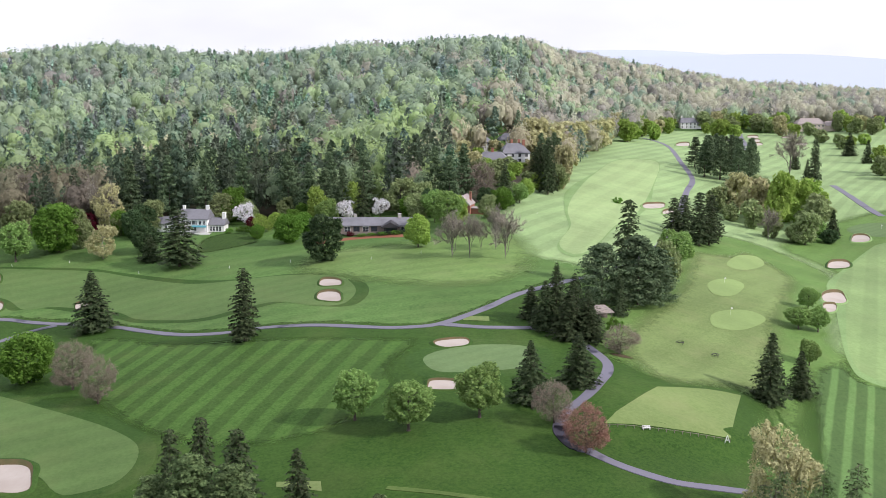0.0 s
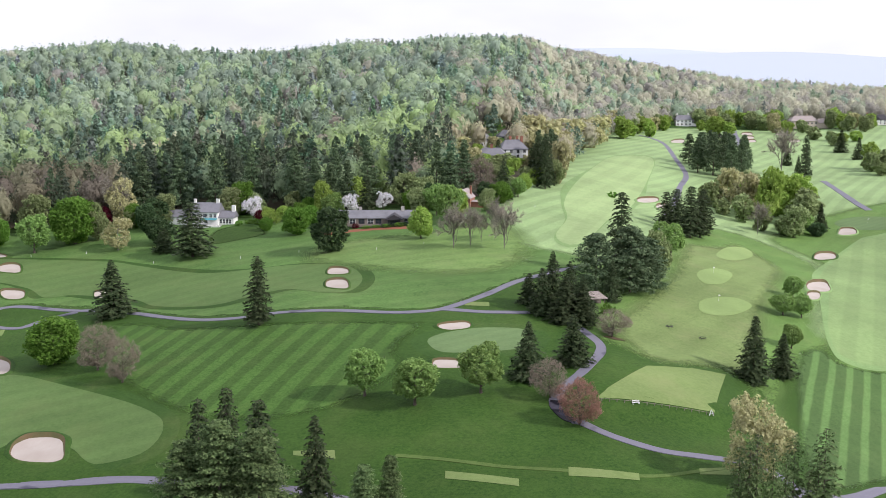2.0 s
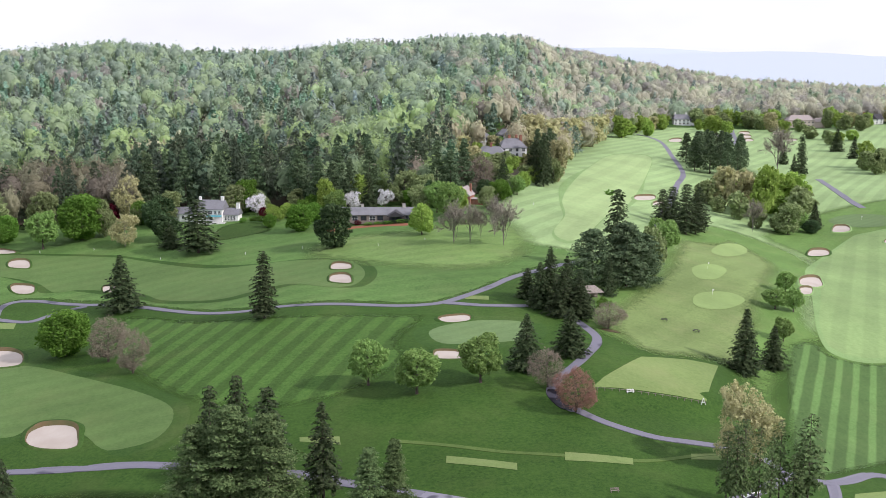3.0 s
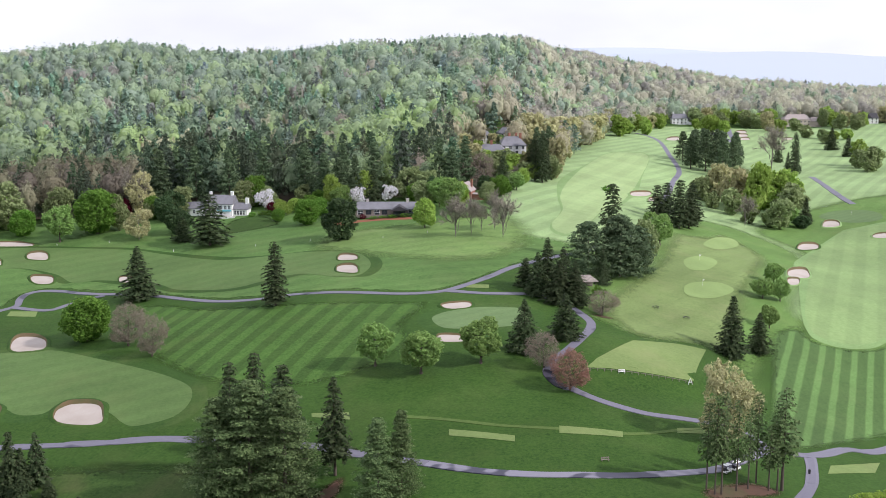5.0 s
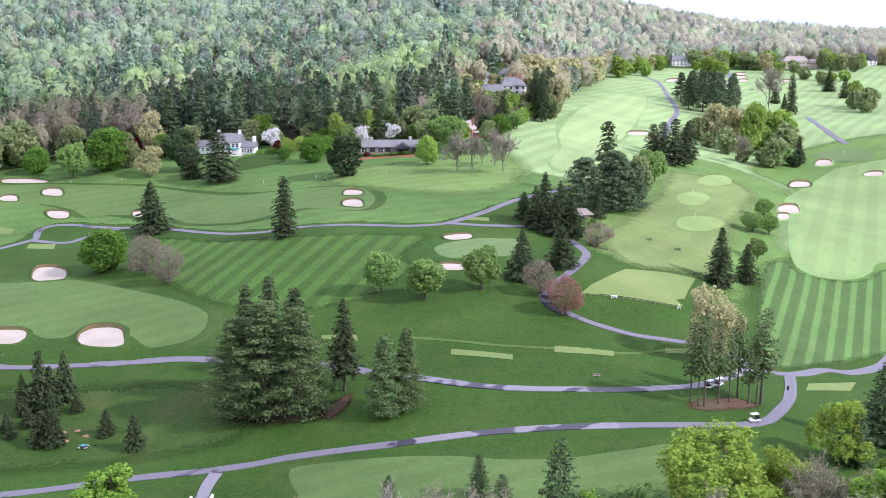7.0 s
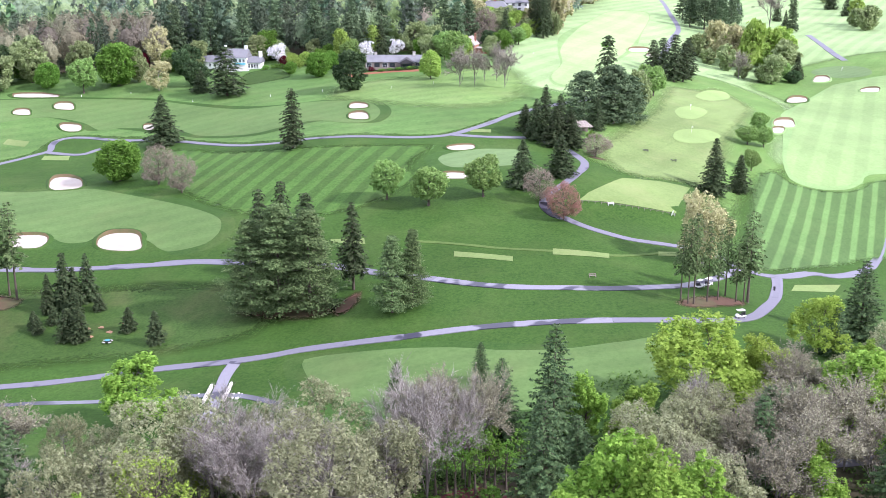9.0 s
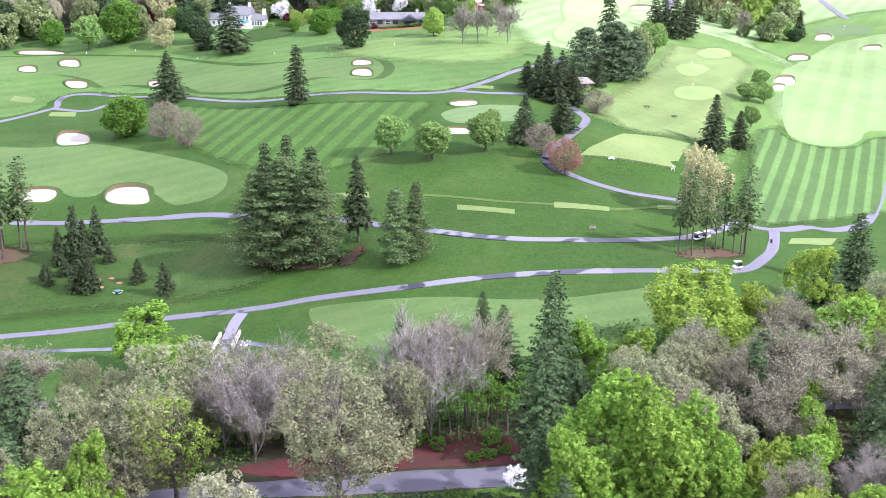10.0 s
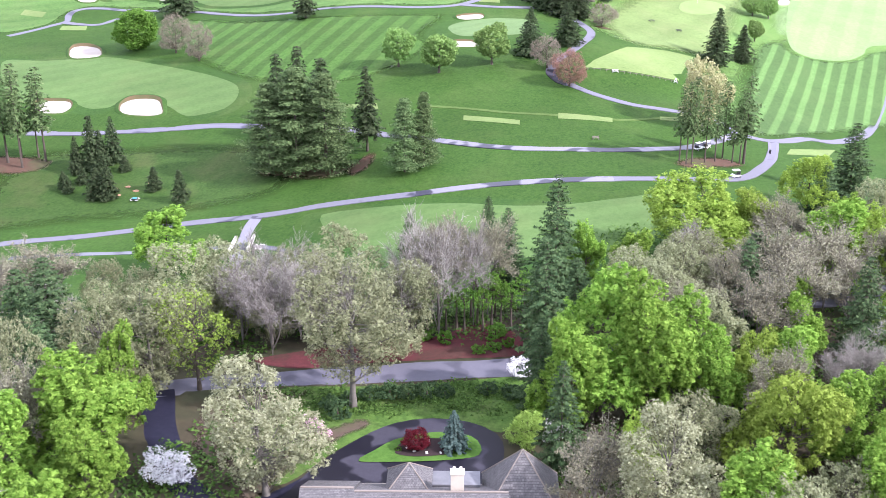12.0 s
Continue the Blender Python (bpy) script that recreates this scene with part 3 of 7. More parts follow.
FAIRWAYS = [
    ("fairway", [(-163.7, 296.1), (-148.7, 295.1), (-134.0, 294.6), (-124.0, 292.1), (-107.6, 279.4), (-86.0, 262.4), (-75.5, 252.2), (-72.1, 245.7), (-71.6, 238.6), (-74.0, 232.8), (-79.5, 230.7), (-84.0, 230.5), (-87.9, 234.0), (-91.5, 238.7), (-101.0, 247.0), (-107.4, 247.3), (-110.6, 242.6), (-116.8, 242.7), (-121.3, 246.2), (-126.1, 250.6), (-135.0, 252.9), (-144.6, 252.6)], "fairway_turf", 0.06, "smooth mown fairway turf beside two bunkers", 3.0),
    ("fairway", [(-215.5, 426.3), (-201.7, 428.6), (-176.3, 426.1), (-139.6, 416.6), (-122.7, 406.6), (-95.6, 388.0), (-79.3, 384.0), (-63.7, 382.8), (-49.9, 377.6), (-40.6, 370.5), (-35.2, 357.4), (-34.3, 346.0), (-37.5, 337.5), (-45.6, 339.4), (-58.9, 349.3), (-70.7, 346.2), (-78.1, 342.7), (-86.4, 343.7), (-102.9, 353.0), (-114.7, 366.3), (-137.8, 378.8), (-149.0, 379.1), (-159.6, 390.9), (-176.7, 400.4), (-189.8, 398.3), (-202.5, 395.5)], "fairway_turf", 0.13, "long curved fairway of short pale turf", 4.0),
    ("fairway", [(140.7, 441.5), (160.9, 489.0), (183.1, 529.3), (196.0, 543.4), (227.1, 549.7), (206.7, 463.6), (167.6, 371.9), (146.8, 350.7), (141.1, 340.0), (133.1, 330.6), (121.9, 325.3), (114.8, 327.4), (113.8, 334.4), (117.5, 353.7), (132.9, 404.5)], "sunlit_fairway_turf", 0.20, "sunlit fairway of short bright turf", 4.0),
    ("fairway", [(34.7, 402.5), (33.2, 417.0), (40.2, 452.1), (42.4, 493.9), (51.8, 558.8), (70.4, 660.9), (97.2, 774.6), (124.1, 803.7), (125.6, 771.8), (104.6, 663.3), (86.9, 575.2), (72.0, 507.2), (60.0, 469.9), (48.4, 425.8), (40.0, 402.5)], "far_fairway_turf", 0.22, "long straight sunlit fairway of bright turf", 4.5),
    ("putting_green", [(-10.7, 283.7), (-7.9, 289.2), (-0.1, 293.7), (6.9, 295.5), (15.7, 295.3), (18.0, 288.2), (14.2, 279.7), (3.3, 275.5), (-6.7, 275.5)], "green_turf", 0.07, "small putting green between two bunkers", 2.5),
    ("fairway", [(-36.1, 155.9), (-34.0, 158.8), (-26.5, 159.0), (-16.5, 158.4), (-4.1, 156.5), (8.0, 153.1), (20.0, 152.7), (32.3, 156.0), (42.3, 158.2), (39.4, 138.9), (29.1, 128.6), (7.3, 125.6), (-14.4, 126.2), (-29.2, 139.8)], "fairway_turf", 0.06, "short turf beside the woods", 3.5),
]
for nm, line, mat, lift, lab, grain in FAIRWAYS:
    fr = np.array(line, float)
    mid = fr.mean(0)
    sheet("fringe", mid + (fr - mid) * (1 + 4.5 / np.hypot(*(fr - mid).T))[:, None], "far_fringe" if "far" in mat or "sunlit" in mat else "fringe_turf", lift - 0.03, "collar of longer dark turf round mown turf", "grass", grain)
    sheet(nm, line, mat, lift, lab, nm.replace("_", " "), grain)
TEES = [
    [(-4.3, 209.7), (10.6, 205.2), (10.5, 202.1), (-4.3, 206.5)],
    [(21.0, 210.9), (35.4, 210.2), (35.1, 206.9), (20.7, 206.8)],
    [(49.1, 217.4), (57.2, 221.1), (56.5, 217.4), (48.6, 214.0)],
    [(-38.0, 225.0), (-28.7, 223.2), (-28.0, 219.2), (-37.7, 223.0)],
    [(-160.9, 348.7), (-150.3, 346.2), (-148.6, 339.3), (-160.1, 342.8)],
    [(84.9, 215.8), (101.9, 230.9), (96.8, 219.9), (81.9, 208.1)],
    [(122.7, 284.1), (131.9, 288.1), (127.9, 276.7), (118.8, 272.1)],
    [(-0.8, 319.4), (6.4, 319.4), (6.4, 315.2), (-0.9, 315.6)],
    [(-184.5, 373.7), (-174.1, 369.4), (-173.6, 362.5), (-183.9, 366.7)],
]
for line in TEES:
    a = np.array(line)
    sheet("tee", np.concatenate([np.linspace(a[k], a[(k + 1) % 4], 4)[:-1] for k in range(4)]), "tee_turf", 0.09, "worn rectangular tee of pale short turf", "tee", 2.5, 1.5, round_off=False)
sheet("practice_tee", np.concatenate([np.linspace(a, b, 6)[:-1] for a, b in zip(np.array([(30.3, 243.9), (45.9, 270.7), (69.4, 285.5), (58.8, 248.9)]), np.array([(45.9, 270.7), (69.4, 285.5), (58.8, 248.9), (30.3, 243.9)]))]), "tee_turf", 0.09, "raised practice tee of pale short turf", "tee", 3.0, round_off=False)
for x, y, ux, uy, vx, vy, lab in [(83.0, 352.0, 10.2, 7.4, 2.1, 10.9, 'round target green on the practice range'), (88.2, 391.7, 7.8, 7.3, 2.5, 13.6, 'round target green on the practice range'), (110.0, 456.6, 10.7, 15.0, 4.2, 20.4, 'round target green on the practice range'), (205.0, 575.6, 15.3, -4.8, 4.9, 15.9, 'putting green guarded by bunkers')]:
    t = np.arange(14) * math.tau / 14
    sheet("target_green" if "target" in lab else "putting_green", np.c_[x + ux * np.cos(t) * (1 + 0.06 * np.sin(3 * t + x)) + vx * np.sin(t), y + uy * np.cos(t) + vy * np.sin(t)], "target_turf" if "target" in lab else "green_turf", 0.22 if x > 150 else 0.16, lab, "green", 4.0)
sheet("meadow", [(-130, 216), (-100, 218), (-72, 214), (-52, 206), (-40, 200), (-44, 176), (-60, 168), (-100, 168), (-130, 170)], "meadow_grass", 0.05, "rough unmown meadow grass on a slope", "grass", 4.0, border=12)
strip("grass_trail", [(-15.1, 218.2), (-5.1, 215.0), (1.7, 212.6), (8.7, 210.5), (20.2, 209.3), (27.0, 208.8), (34.9, 209.0), (41.2, 211.0), (49.2, 216.2), (56.2, 221.0)], 1.5, "trail_turf", 0.055, "faint worn trail of paler grass between the tees", "path")
sheet("garden_lawn", [(-66, 388), (-58, 416), (-22, 424), (4, 440), (24, 430), (30, 385), (14, 350), (-16, 346), (-48, 366)], "garden_turf", 0.12, "bright mown lawn before the low house", "grass", 4.0, border=20)
sheet("ground_ivy", [(-103.7, 429.8), (-105.7, 449.4), (-101.1, 458.6), (-92.0, 460.6), (-84.6, 453.8), (-79.3, 440.1), (-83.6, 433.8), (-90.7, 429.9), (-97.9, 427.1)], "meadow_grass", 0.13, "dark ragged groundcover on the slope below the white house", "grass", 3.0, border=4)
sheet("pine_litter", [(-58, 188), (-48, 181), (-34, 178), (-30, 184), (-36, 194), (-50, 196)], "pine_litter", 0.08, "brown needle litter under the pines", "ground", 2.0, border=5)
sheet("pine_litter", [(46, 180), (52, 177), (60, 181), (67, 186), (62, 191), (52, 187)], "pine_litter", 0.08, "red-brown needle litter under tall pines", "ground", 2.0, border=3.5)
sheet("pine_litter", [(-138, 205), (-126, 202), (-117, 205), (-118, 211), (-128, 214), (-138, 214)], "pine_litter", 0.08, "red-brown needle litter under tall thin pines", "ground", 2.0, border=3)
sheet("pine_litter", [(36.8, 295.4), (40, 293.6), (43.2, 294), (44, 296), (41, 297.6), (37.4, 297)], "pine_litter", 0.17, "pink-brown bark mulch under a low tree", "mulch", 1.0, border=1.6)
sheet("pine_litter", [(-30, 190), (-26, 193), (-26, 184), (-31, 178), (-34, 184)], "pine_litter", 0.08, "bare brown soil below a lone spruce", "ground", 1.5, border=3)
FLOOR = [(-150, 60), (-110, 92), (-80, 104), (-66, 118), (-40, 114), (-20, 108), (-6, 106), (14, 112), (30, 122), (52, 132), (70, 128), (90, 150), (140, 170), (200, 150), (200, -60), (-150, -60)]
sheet("soil_strip", [(-43, 70), (-36, 72.5), (-26, 74), (-25, 71), (-32, 66), (-34, 56), (-34, 48), (-38, 47), (-42, 56)], "leaf_soil", 0.14, "brown leaf litter under trees by the driveway", "ground", 2.0, border=3)
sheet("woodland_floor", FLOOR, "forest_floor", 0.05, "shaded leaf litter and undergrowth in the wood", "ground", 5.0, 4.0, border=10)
sheet("mulch_bed", [(-37.7, 84.1), (-31.5, 87.5), (-20.0, 90.6), (-8.2, 92.3), (0.7, 97.5), (6.7, 93.7), (8.0, 85.6), (-4.0, 84.3), (-19.2, 82.9), (-30, 81)], "mulch_bed", 0.12, "red bark mulch bed under the trees", "mulch", 3.0)
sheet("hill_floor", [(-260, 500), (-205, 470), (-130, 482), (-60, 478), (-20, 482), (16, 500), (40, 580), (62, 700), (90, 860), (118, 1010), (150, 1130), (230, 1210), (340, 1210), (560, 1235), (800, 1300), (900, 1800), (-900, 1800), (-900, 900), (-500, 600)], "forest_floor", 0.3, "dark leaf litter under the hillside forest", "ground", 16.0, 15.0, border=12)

# ---- cart paths, road, drive, creek ----
PATH_LABEL = "winding grey asphalt cart path across the grass"
strip("cart_path", [(-177.4, 336.3), (-169.0, 345.7), (-164.8, 350.8), (-161.2, 355.1), (-163.1, 363.1), (-162.7, 369.1), (-158.6, 371.8), (-150.4, 369.9), (-142.5, 365.7), (-132.4, 360.9), (-122.8, 356.9), (-107.7, 347.4), (-95.0, 336.6), (-83.1, 327.7), (-72.6, 323.3), (-63.7, 322.1), (-57.1, 322.3), (-43.3, 319.0), (-24.0, 311.4), (-14.8, 310.3), (-7.5, 312.3), (-0.2, 319.8), (7.5, 330.6), (14.6, 342.6), (24.1, 354.0), (35.3, 367.6), (42.2, 374.6)], 2.7, "path_asphalt", 0.10, PATH_LABEL, "path")
strip("cart_path", [(42.2, 374.6), (56, 396), (70, 430), (78.2, 461.1), (92, 520), (108, 590), (124.7, 666.8), (138.9, 726.0), (147.0, 812.2), (157.9, 924.7), (157.1, 976.2), (150, 1010)], 3.4, "path_asphalt", 0.24, PATH_LABEL, "path", 4.0)
strip("cart_path", [(-162.0, 353.6), (-157.4, 351.2), (-150.1, 347.6), (-145.1, 346.9), (-141.9, 350.8), (-137.1, 355.5), (-130.7, 358.8)], 2.7, "path_asphalt", 0.115, "short looping branch of grey cart path", "path")
strip("cart_path", [(-7.5, 312.3), (3.5, 309.7), (12.6, 310.3), (19.1, 311.3), (24.4, 309.1), (30.4, 303.4), (33.6, 295.1), (35.5, 285.5), (34.5, 275.8), (31.7, 266.9), (27.7, 258.6), (22.4, 250.6), (20.4, 242.1), (22.9, 235.1), (25.8, 233.9), (29.2, 230.6), (34.6, 226.8), (42.8, 223.8), (52.9, 225.0), (58.9, 226.2), (65.2, 225.1), (68.7, 221.4), (70.3, 216.4)], 2.7, "path_asphalt", 0.12, PATH_LABEL, "path")
# a darker stretch, laid over the path in the drive's asphalt
strip("cart_path", [(20.9, 244.2), (20.5, 242.1), (21.2, 238.4), (22.9, 235.1), (24.6, 234.4)], 2.7, "wet_drive", 0.136, "dark stretch of cart path under two trees", "path", 1.0)
strip("cart_path", [(-130.9, 227.9), (-121.5, 226.6), (-112.1, 225.4), (-103.1, 224.8), (-90.9, 223.6), (-75.9, 222.2), (-65.1, 219.1), (-52.9, 214.8), (-39.5, 209.5), (-33.7, 207.1), (-25.1, 201.9), (-18.1, 198.2), (-8.8, 193.9)], 2.8, "path_asphalt", 0.11, PATH_LABEL, "path")
strip("cart_path", [(-8.8, 193.9), (-3.6, 191.3), (4.0, 188.2), (12.7, 186.3), (21.4, 185.9), (33.9, 186.6), (47.1, 191.0), (54.4, 195.7), (61.2, 203.5), (66.1, 210.3), (71.4, 218.0)], 2.8, "damp_asphalt", 0.11, "grey asphalt cart path with dark damp patches", "path")
strip("cart_path", [(71.4, 218.0), (75.4, 217.3), (80.2, 219.3), (85.9, 224.4), (94.9, 234.8), (102.8, 239.1), (115.3, 252.6), (124.3, 267.7), (133.1, 287.7), (141.4, 309.2)], 2.8, "path_asphalt", 0.11, PATH_LABEL, "path")
strip("cart_path", [(81.1, 220.0), (78.5, 208.8), (74.6, 196.2), (69.9, 186.1), (65.4, 178.1), (60.7, 173.8), (55.5, 171.5), (43.3, 168.9), (31.5, 167.4)], 2.8, "path_asphalt", 0.13, PATH_LABEL, "path")
strip("cart_path", [(31.5, 167.4), (19.9, 166.6), (8.3, 165.9), (-3.2, 165.1), (-14.6, 164.0)], 2.8, "damp_asphalt", 0.13, "grey asphalt cart path with dark damp patches", "path")
strip("cart_path", [(-14.6, 164.0), (-26.2, 163.9), (-37.7, 163.6), (-44.7, 162.6), (-54.9, 162.5), (-68.0, 163.4), (-80.9, 163.0), (-93.8, 162.3), (-106.7, 162.0), (-116.5, 160.5)], 2.8, "path_asphalt", 0.13, PATH_LABEL, "path")
strip("cart_path", [(-51.6, 162.1), (-52.4, 156.3), (-52.4, 150.4), (-52.0, 142.9), (-51.6, 136.9), (-51.2, 129.6)], 2.7, "damp_asphalt", 0.15, "cart path leading over the stone bridge", "path", 1.5)
strip("cart_path", [(232.6, 746.8), (222.9, 681.1), (217.1, 632.9), (215.9, 607.6)], 4.0, "path_asphalt", 0.24, PATH_LABEL, "path", 4.0)
strip("cart_path", [(215.6, 887.9), (228.2, 948.9), (235.0, 1022.2), (232.9, 1063.0), (225.4, 1094.1)], 4.5, "path_asphalt", 0.24, PATH_LABEL, "path", 5.0)
strip("cart_path", [(239.1, 1010.0), (250.7, 1083.1), (270.1, 1181.6)], 4.5, "path_asphalt", 0.26, PATH_LABEL, "path", 5.0)
strip("creek", [(-107.4, 151.2), (-94.9, 151.2), (-80.4, 148.9), (-63.7, 146.4), (-53.8, 145.5), (-46.1, 142.8), (-38.0, 137.0)], 1.9, "creek_water", 0.07, "narrow still creek in the grass", "water", 2.0, kind="structure")
strip("road", [(-140, 40), (-100, 55), (-78.9, 64.2), (-66.6, 69.5), (-55.4, 71.7), (-40.7, 75.1), (-29.8, 77.0), (-18.8, 78.5), (-7.6, 79.9), (4.6, 80.8), (14, 82), (26, 86), (40, 93), (54.9, 102.7), (68.3, 105.8), (90, 112), (130, 122)], 6.2, "road_asphalt", 0.12, "narrow grey asphalt lane through the wood", "road")
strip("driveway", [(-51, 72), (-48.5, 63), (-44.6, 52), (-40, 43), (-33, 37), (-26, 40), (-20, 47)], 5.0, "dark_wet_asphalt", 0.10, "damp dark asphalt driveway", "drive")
sheet("verge_lawn", [(-32, 73), (-18, 74.5), (-4, 76), (8, 77), (9, 66), (4, 60), (-2, 63.4), (-8, 64), (-14, 61), (-20, 54), (-27, 44), (-34, 50), (-36, 62)], "lawn_turf", 0.10, "ragged green lawn between lane and driveway", "grass", 3.0)
sheet("soil_strip", [(-30, 38), (-27.2, 43.5), (-23.6, 50.8), (-18.2, 58.8), (-14.6, 62.2), (-17.5, 64), (-23, 60), (-28, 54), (-33, 46)], "leaf_soil", 0.125, "bare brown soil and leaf litter beside the turning circle", "ground", 1.5, border=2.2)
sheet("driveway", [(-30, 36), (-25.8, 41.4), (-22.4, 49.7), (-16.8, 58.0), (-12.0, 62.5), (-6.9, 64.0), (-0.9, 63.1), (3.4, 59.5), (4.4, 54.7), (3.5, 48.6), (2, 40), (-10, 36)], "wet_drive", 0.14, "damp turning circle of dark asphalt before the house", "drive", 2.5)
sheet("island_lawn", [(-16.5, 51.1), (-14.3, 54.4), (-11.7, 57.4), (-6.7, 59.6), (-3.3, 59.7), (-0.4, 58.6), (0.9, 56.2), (0.7, 53.4), (-3.1, 52.0), (-11.2, 51.1)], "island_turf", 0.24, "bright green grass island in the turning circle", "grass", 2.0, 1.0)
sheet("mulch_bed", [(-11.4, 53.4), (-11, 56), (-8.5, 57.6), (-5, 57.8), (-1.6, 57), (-1.8, 54.2), (-4.5, 53.2), (-8.5, 52.6)], "dark_mulch", 0.30, "dark mulch bed on the grass island", "mulch", 2.0, 1.0)


# ---- bunkers: a raised grassy rim round a dished floor of sand, the far face steeper ----
def bunker(x, y, ux, uy, vx, vy, seed, rim="fringe_turf"):
    rnd = random.Random(seed)
    n = 36
    wob = [0.96 + 0.07 * math.sin(2 * k * math.tau / n + rnd.random() * 0.3 + seed) + 0.06 * math.sin(3 * k * math.tau / n + seed * 2.1) for k in range(n)]

    def ring(f, f_far, lift_near, lift_far):
        out = []
        for k in range(n):
            t = k * math.tau / n
            s = (0.5 + 0.5 * math.sin(t)) ** 2
            g = f + (f_far - f) * s
            c, d = (g * wob[k] * math.copysign(abs(q) ** 0.72, q) for q in (math.cos(t), math.sin(t)))
            px, py = x + ux * c + vx * d, y + uy * c + vy * d
            out.append((px, py, level(px, py) + (0.2 if x > 70 else 0.09 if y > 330 else 0.0) + lift_near + (lift_far - lift_near) * s))
        return out

    tall = min(0.9, 0.13 * min(math.hypot(ux, uy), math.hypot(vx, vy))) + 0.2
    pot = thing("bunker", x, y, level(x, y), label="sand bunker with pale sand and a raised turf lip", category="bunker", group="golf bunkers")
    inv = pot.matrix_world.inverted()
    for name, mat, spec in (
        ("sand_floor", "sand", [(0.02, 0.02, 0.12, 0.12), (0.5, 0.45, 0.12, 0.16), (0.85, 0.72, 0.13, 0.28 * tall), (1.0, 0.87, 0.17, 0.5 * tall)]),
        ("soil_lip", "bunker_lip_soil", [(1.0, 0.87, 0.17, 0.5 * tall), (1.01, 0.98, 0.22, 1.0 * tall), (1.03, 1.05, 0.24, 1.3 * tall)]),
        ("turf_rim", rim, [(1.03, 1.05, 0.24, 1.3 * tall), (1.09, 1.16, 0.2, 1.2 * tall), (1.17, 1.34, 0.05, 0.4 * tall), (1.23, 1.46, -0.25, -0.25)]),
    ):
        verts, faces = [], []
        for row in spec:
            verts += ring(*row)
        for r in range(len(spec) - 1):
            for k in range(n):
                faces.append((r * n + k, r * n + (k + 1) % n, (r + 1) * n + (k + 1) % n, (r + 1) * n + k))
        if name == "sand_floor":
            faces.append(tuple(range(n - 1, -1, -1)))
        me = mesh_of(name, [inv @ Vector(v) for v in verts], faces, mat, True)
        ob = new(name, me)
        ob.parent = pot


for k, row in enumerate([(-43.8, 364.7, 3.7, -1.7, -0.5, 4.7), (-41.9, 347.5, 3.8, -1.7, -0.6, 6.1), (-3.5, 295.9, 4.5, 1.5, -0.6, 2.9), (-4.8, 266.5, 4.7, -0.3, -0.1, 2.8), (-100.1, 240.1, 7.6, -1.6, -1.9, 6.1), (-128.9, 245.5, 6.3, -0.8, -1.9, 4.9), (-137.4, 303.1, 6.3, -1.9, -3.6, 9.8), (-175.2, 414.6, 4.5, -0.7, -1.9, 5.4), (-162.7, 384.7, 4.8, -0.8, -1.8, 5.0), (-194.9, 433.4, 12.0, -2.1, -1.2, 3.2), (-191.5, 408.6, 4.4, -0.5, -1.5, 3.8), (-128.2, 376.2, 2.9, -1.1, -1.1, 3.9), (159.2, 496.5, 5.8, 3.2, 2.3, 8.4)]):
    bunker(*row, k + 1)
for k, row in enumerate([(132.0, 413.8, 6.2, 5.8, 2.8, 10.5), (124.2, 393.3, 3.4, 2.9, 1.6, 6.0), (188.5, 557.6, 4.6, -0.6, 2.1, 7.2), (205.0, 527.0, 4.8, -0.9, 1.6, 4.8), (91.0, 570.0, 7.4, 13.4, 1.4, 10.0), (97.2, 560.4, 5.0, 8.7, 1.1, 6.9), (265.4, 1099.6, 5.9, 1.5, 2.8, 12.5), (258.5, 1063.9, 5.8, 1.9, 2.6, 11.5), (253.2, 1031.3, 5.2, 2.0, 2.4, 10.7), (176.6, 968.9, 7.3, 8.2, 2.9, 16.9), (293.6, 1038.1, 5.2, -0.1, 1.9, 7.4), (297.0, 1097.4, 5.5, 0.0, 2.2, 8.8)]):
    bunker(*row, k + 41, "far_fringe")

# ---- trees ----
def turned(v):
    return v / (np.linalg.norm(v, axis=-1, keepdims=True) + 1e-9)


def cards(rng, c, nrm, size, long=1.1):
    """Small leaf sprays: one three-cornered leaf at each centre, facing about along nrm."""
    n = len(c)
    nrm = turned(nrm)
    u = turned(np.cross(nrm, rng.normal(size=(n, 3))))
    v = np.cross(nrm, u)
    s = (size * rng.uniform(0.65, 1.4, n))[:, None]
    verts = np.empty((n, 3, 3))
    verts[:, 0] = c + u * s * long * 0.62
    verts[:, 1] = c - u * s * long * 0.38 + v * s * 0.62
    verts[:, 2] = c - u * s * long * 0.38 - v * s * 0.62
    return verts.reshape(-1, 3), np.arange(3 * n).reshape(-1, 3)


def slivers(rng, foot, way, long, wide):
    """Fine twigs: one slender blade from each foot."""
    n = len(foot)
    way = turned(way)
    side = turned(np.cross(way, rng.normal(size=(n, 3)))) * wide
    ln = (long * rng.uniform(0.5, 1.3, n))[:, None]
    verts = np.stack([foot - side, foot + side, foot + way * ln], 1)
    return verts.reshape(-1, 3), np.arange(3 * n).reshape(-1, 3)


def tube(verts, faces, path, radii, sides=5):
    """Add a tapered bent tube to the lists."""
    path = np.asarray(path, float)
    d = turned(np.gradient(path, axis=0))
    base = len(verts)
    for p, t, r in zip(path, d, radii):
        side = np.cross(t, (0.31, 0.95, 0.02))
        side = side / (np.linalg.norm(side) + 1e-9)
        up = np.cross(side, t)
        for k in range(sides):
            a = k * math.tau / sides
            verts.append(p + r * (math.cos(a) * side + math.sin(a) * up))
    for j in range(len(path) - 1):
        for k in range(sides):
            a, b = base + j * sides + k, base + j * sides + (k + 1) % sides
            faces.append((a, b, b + sides, a + sides))


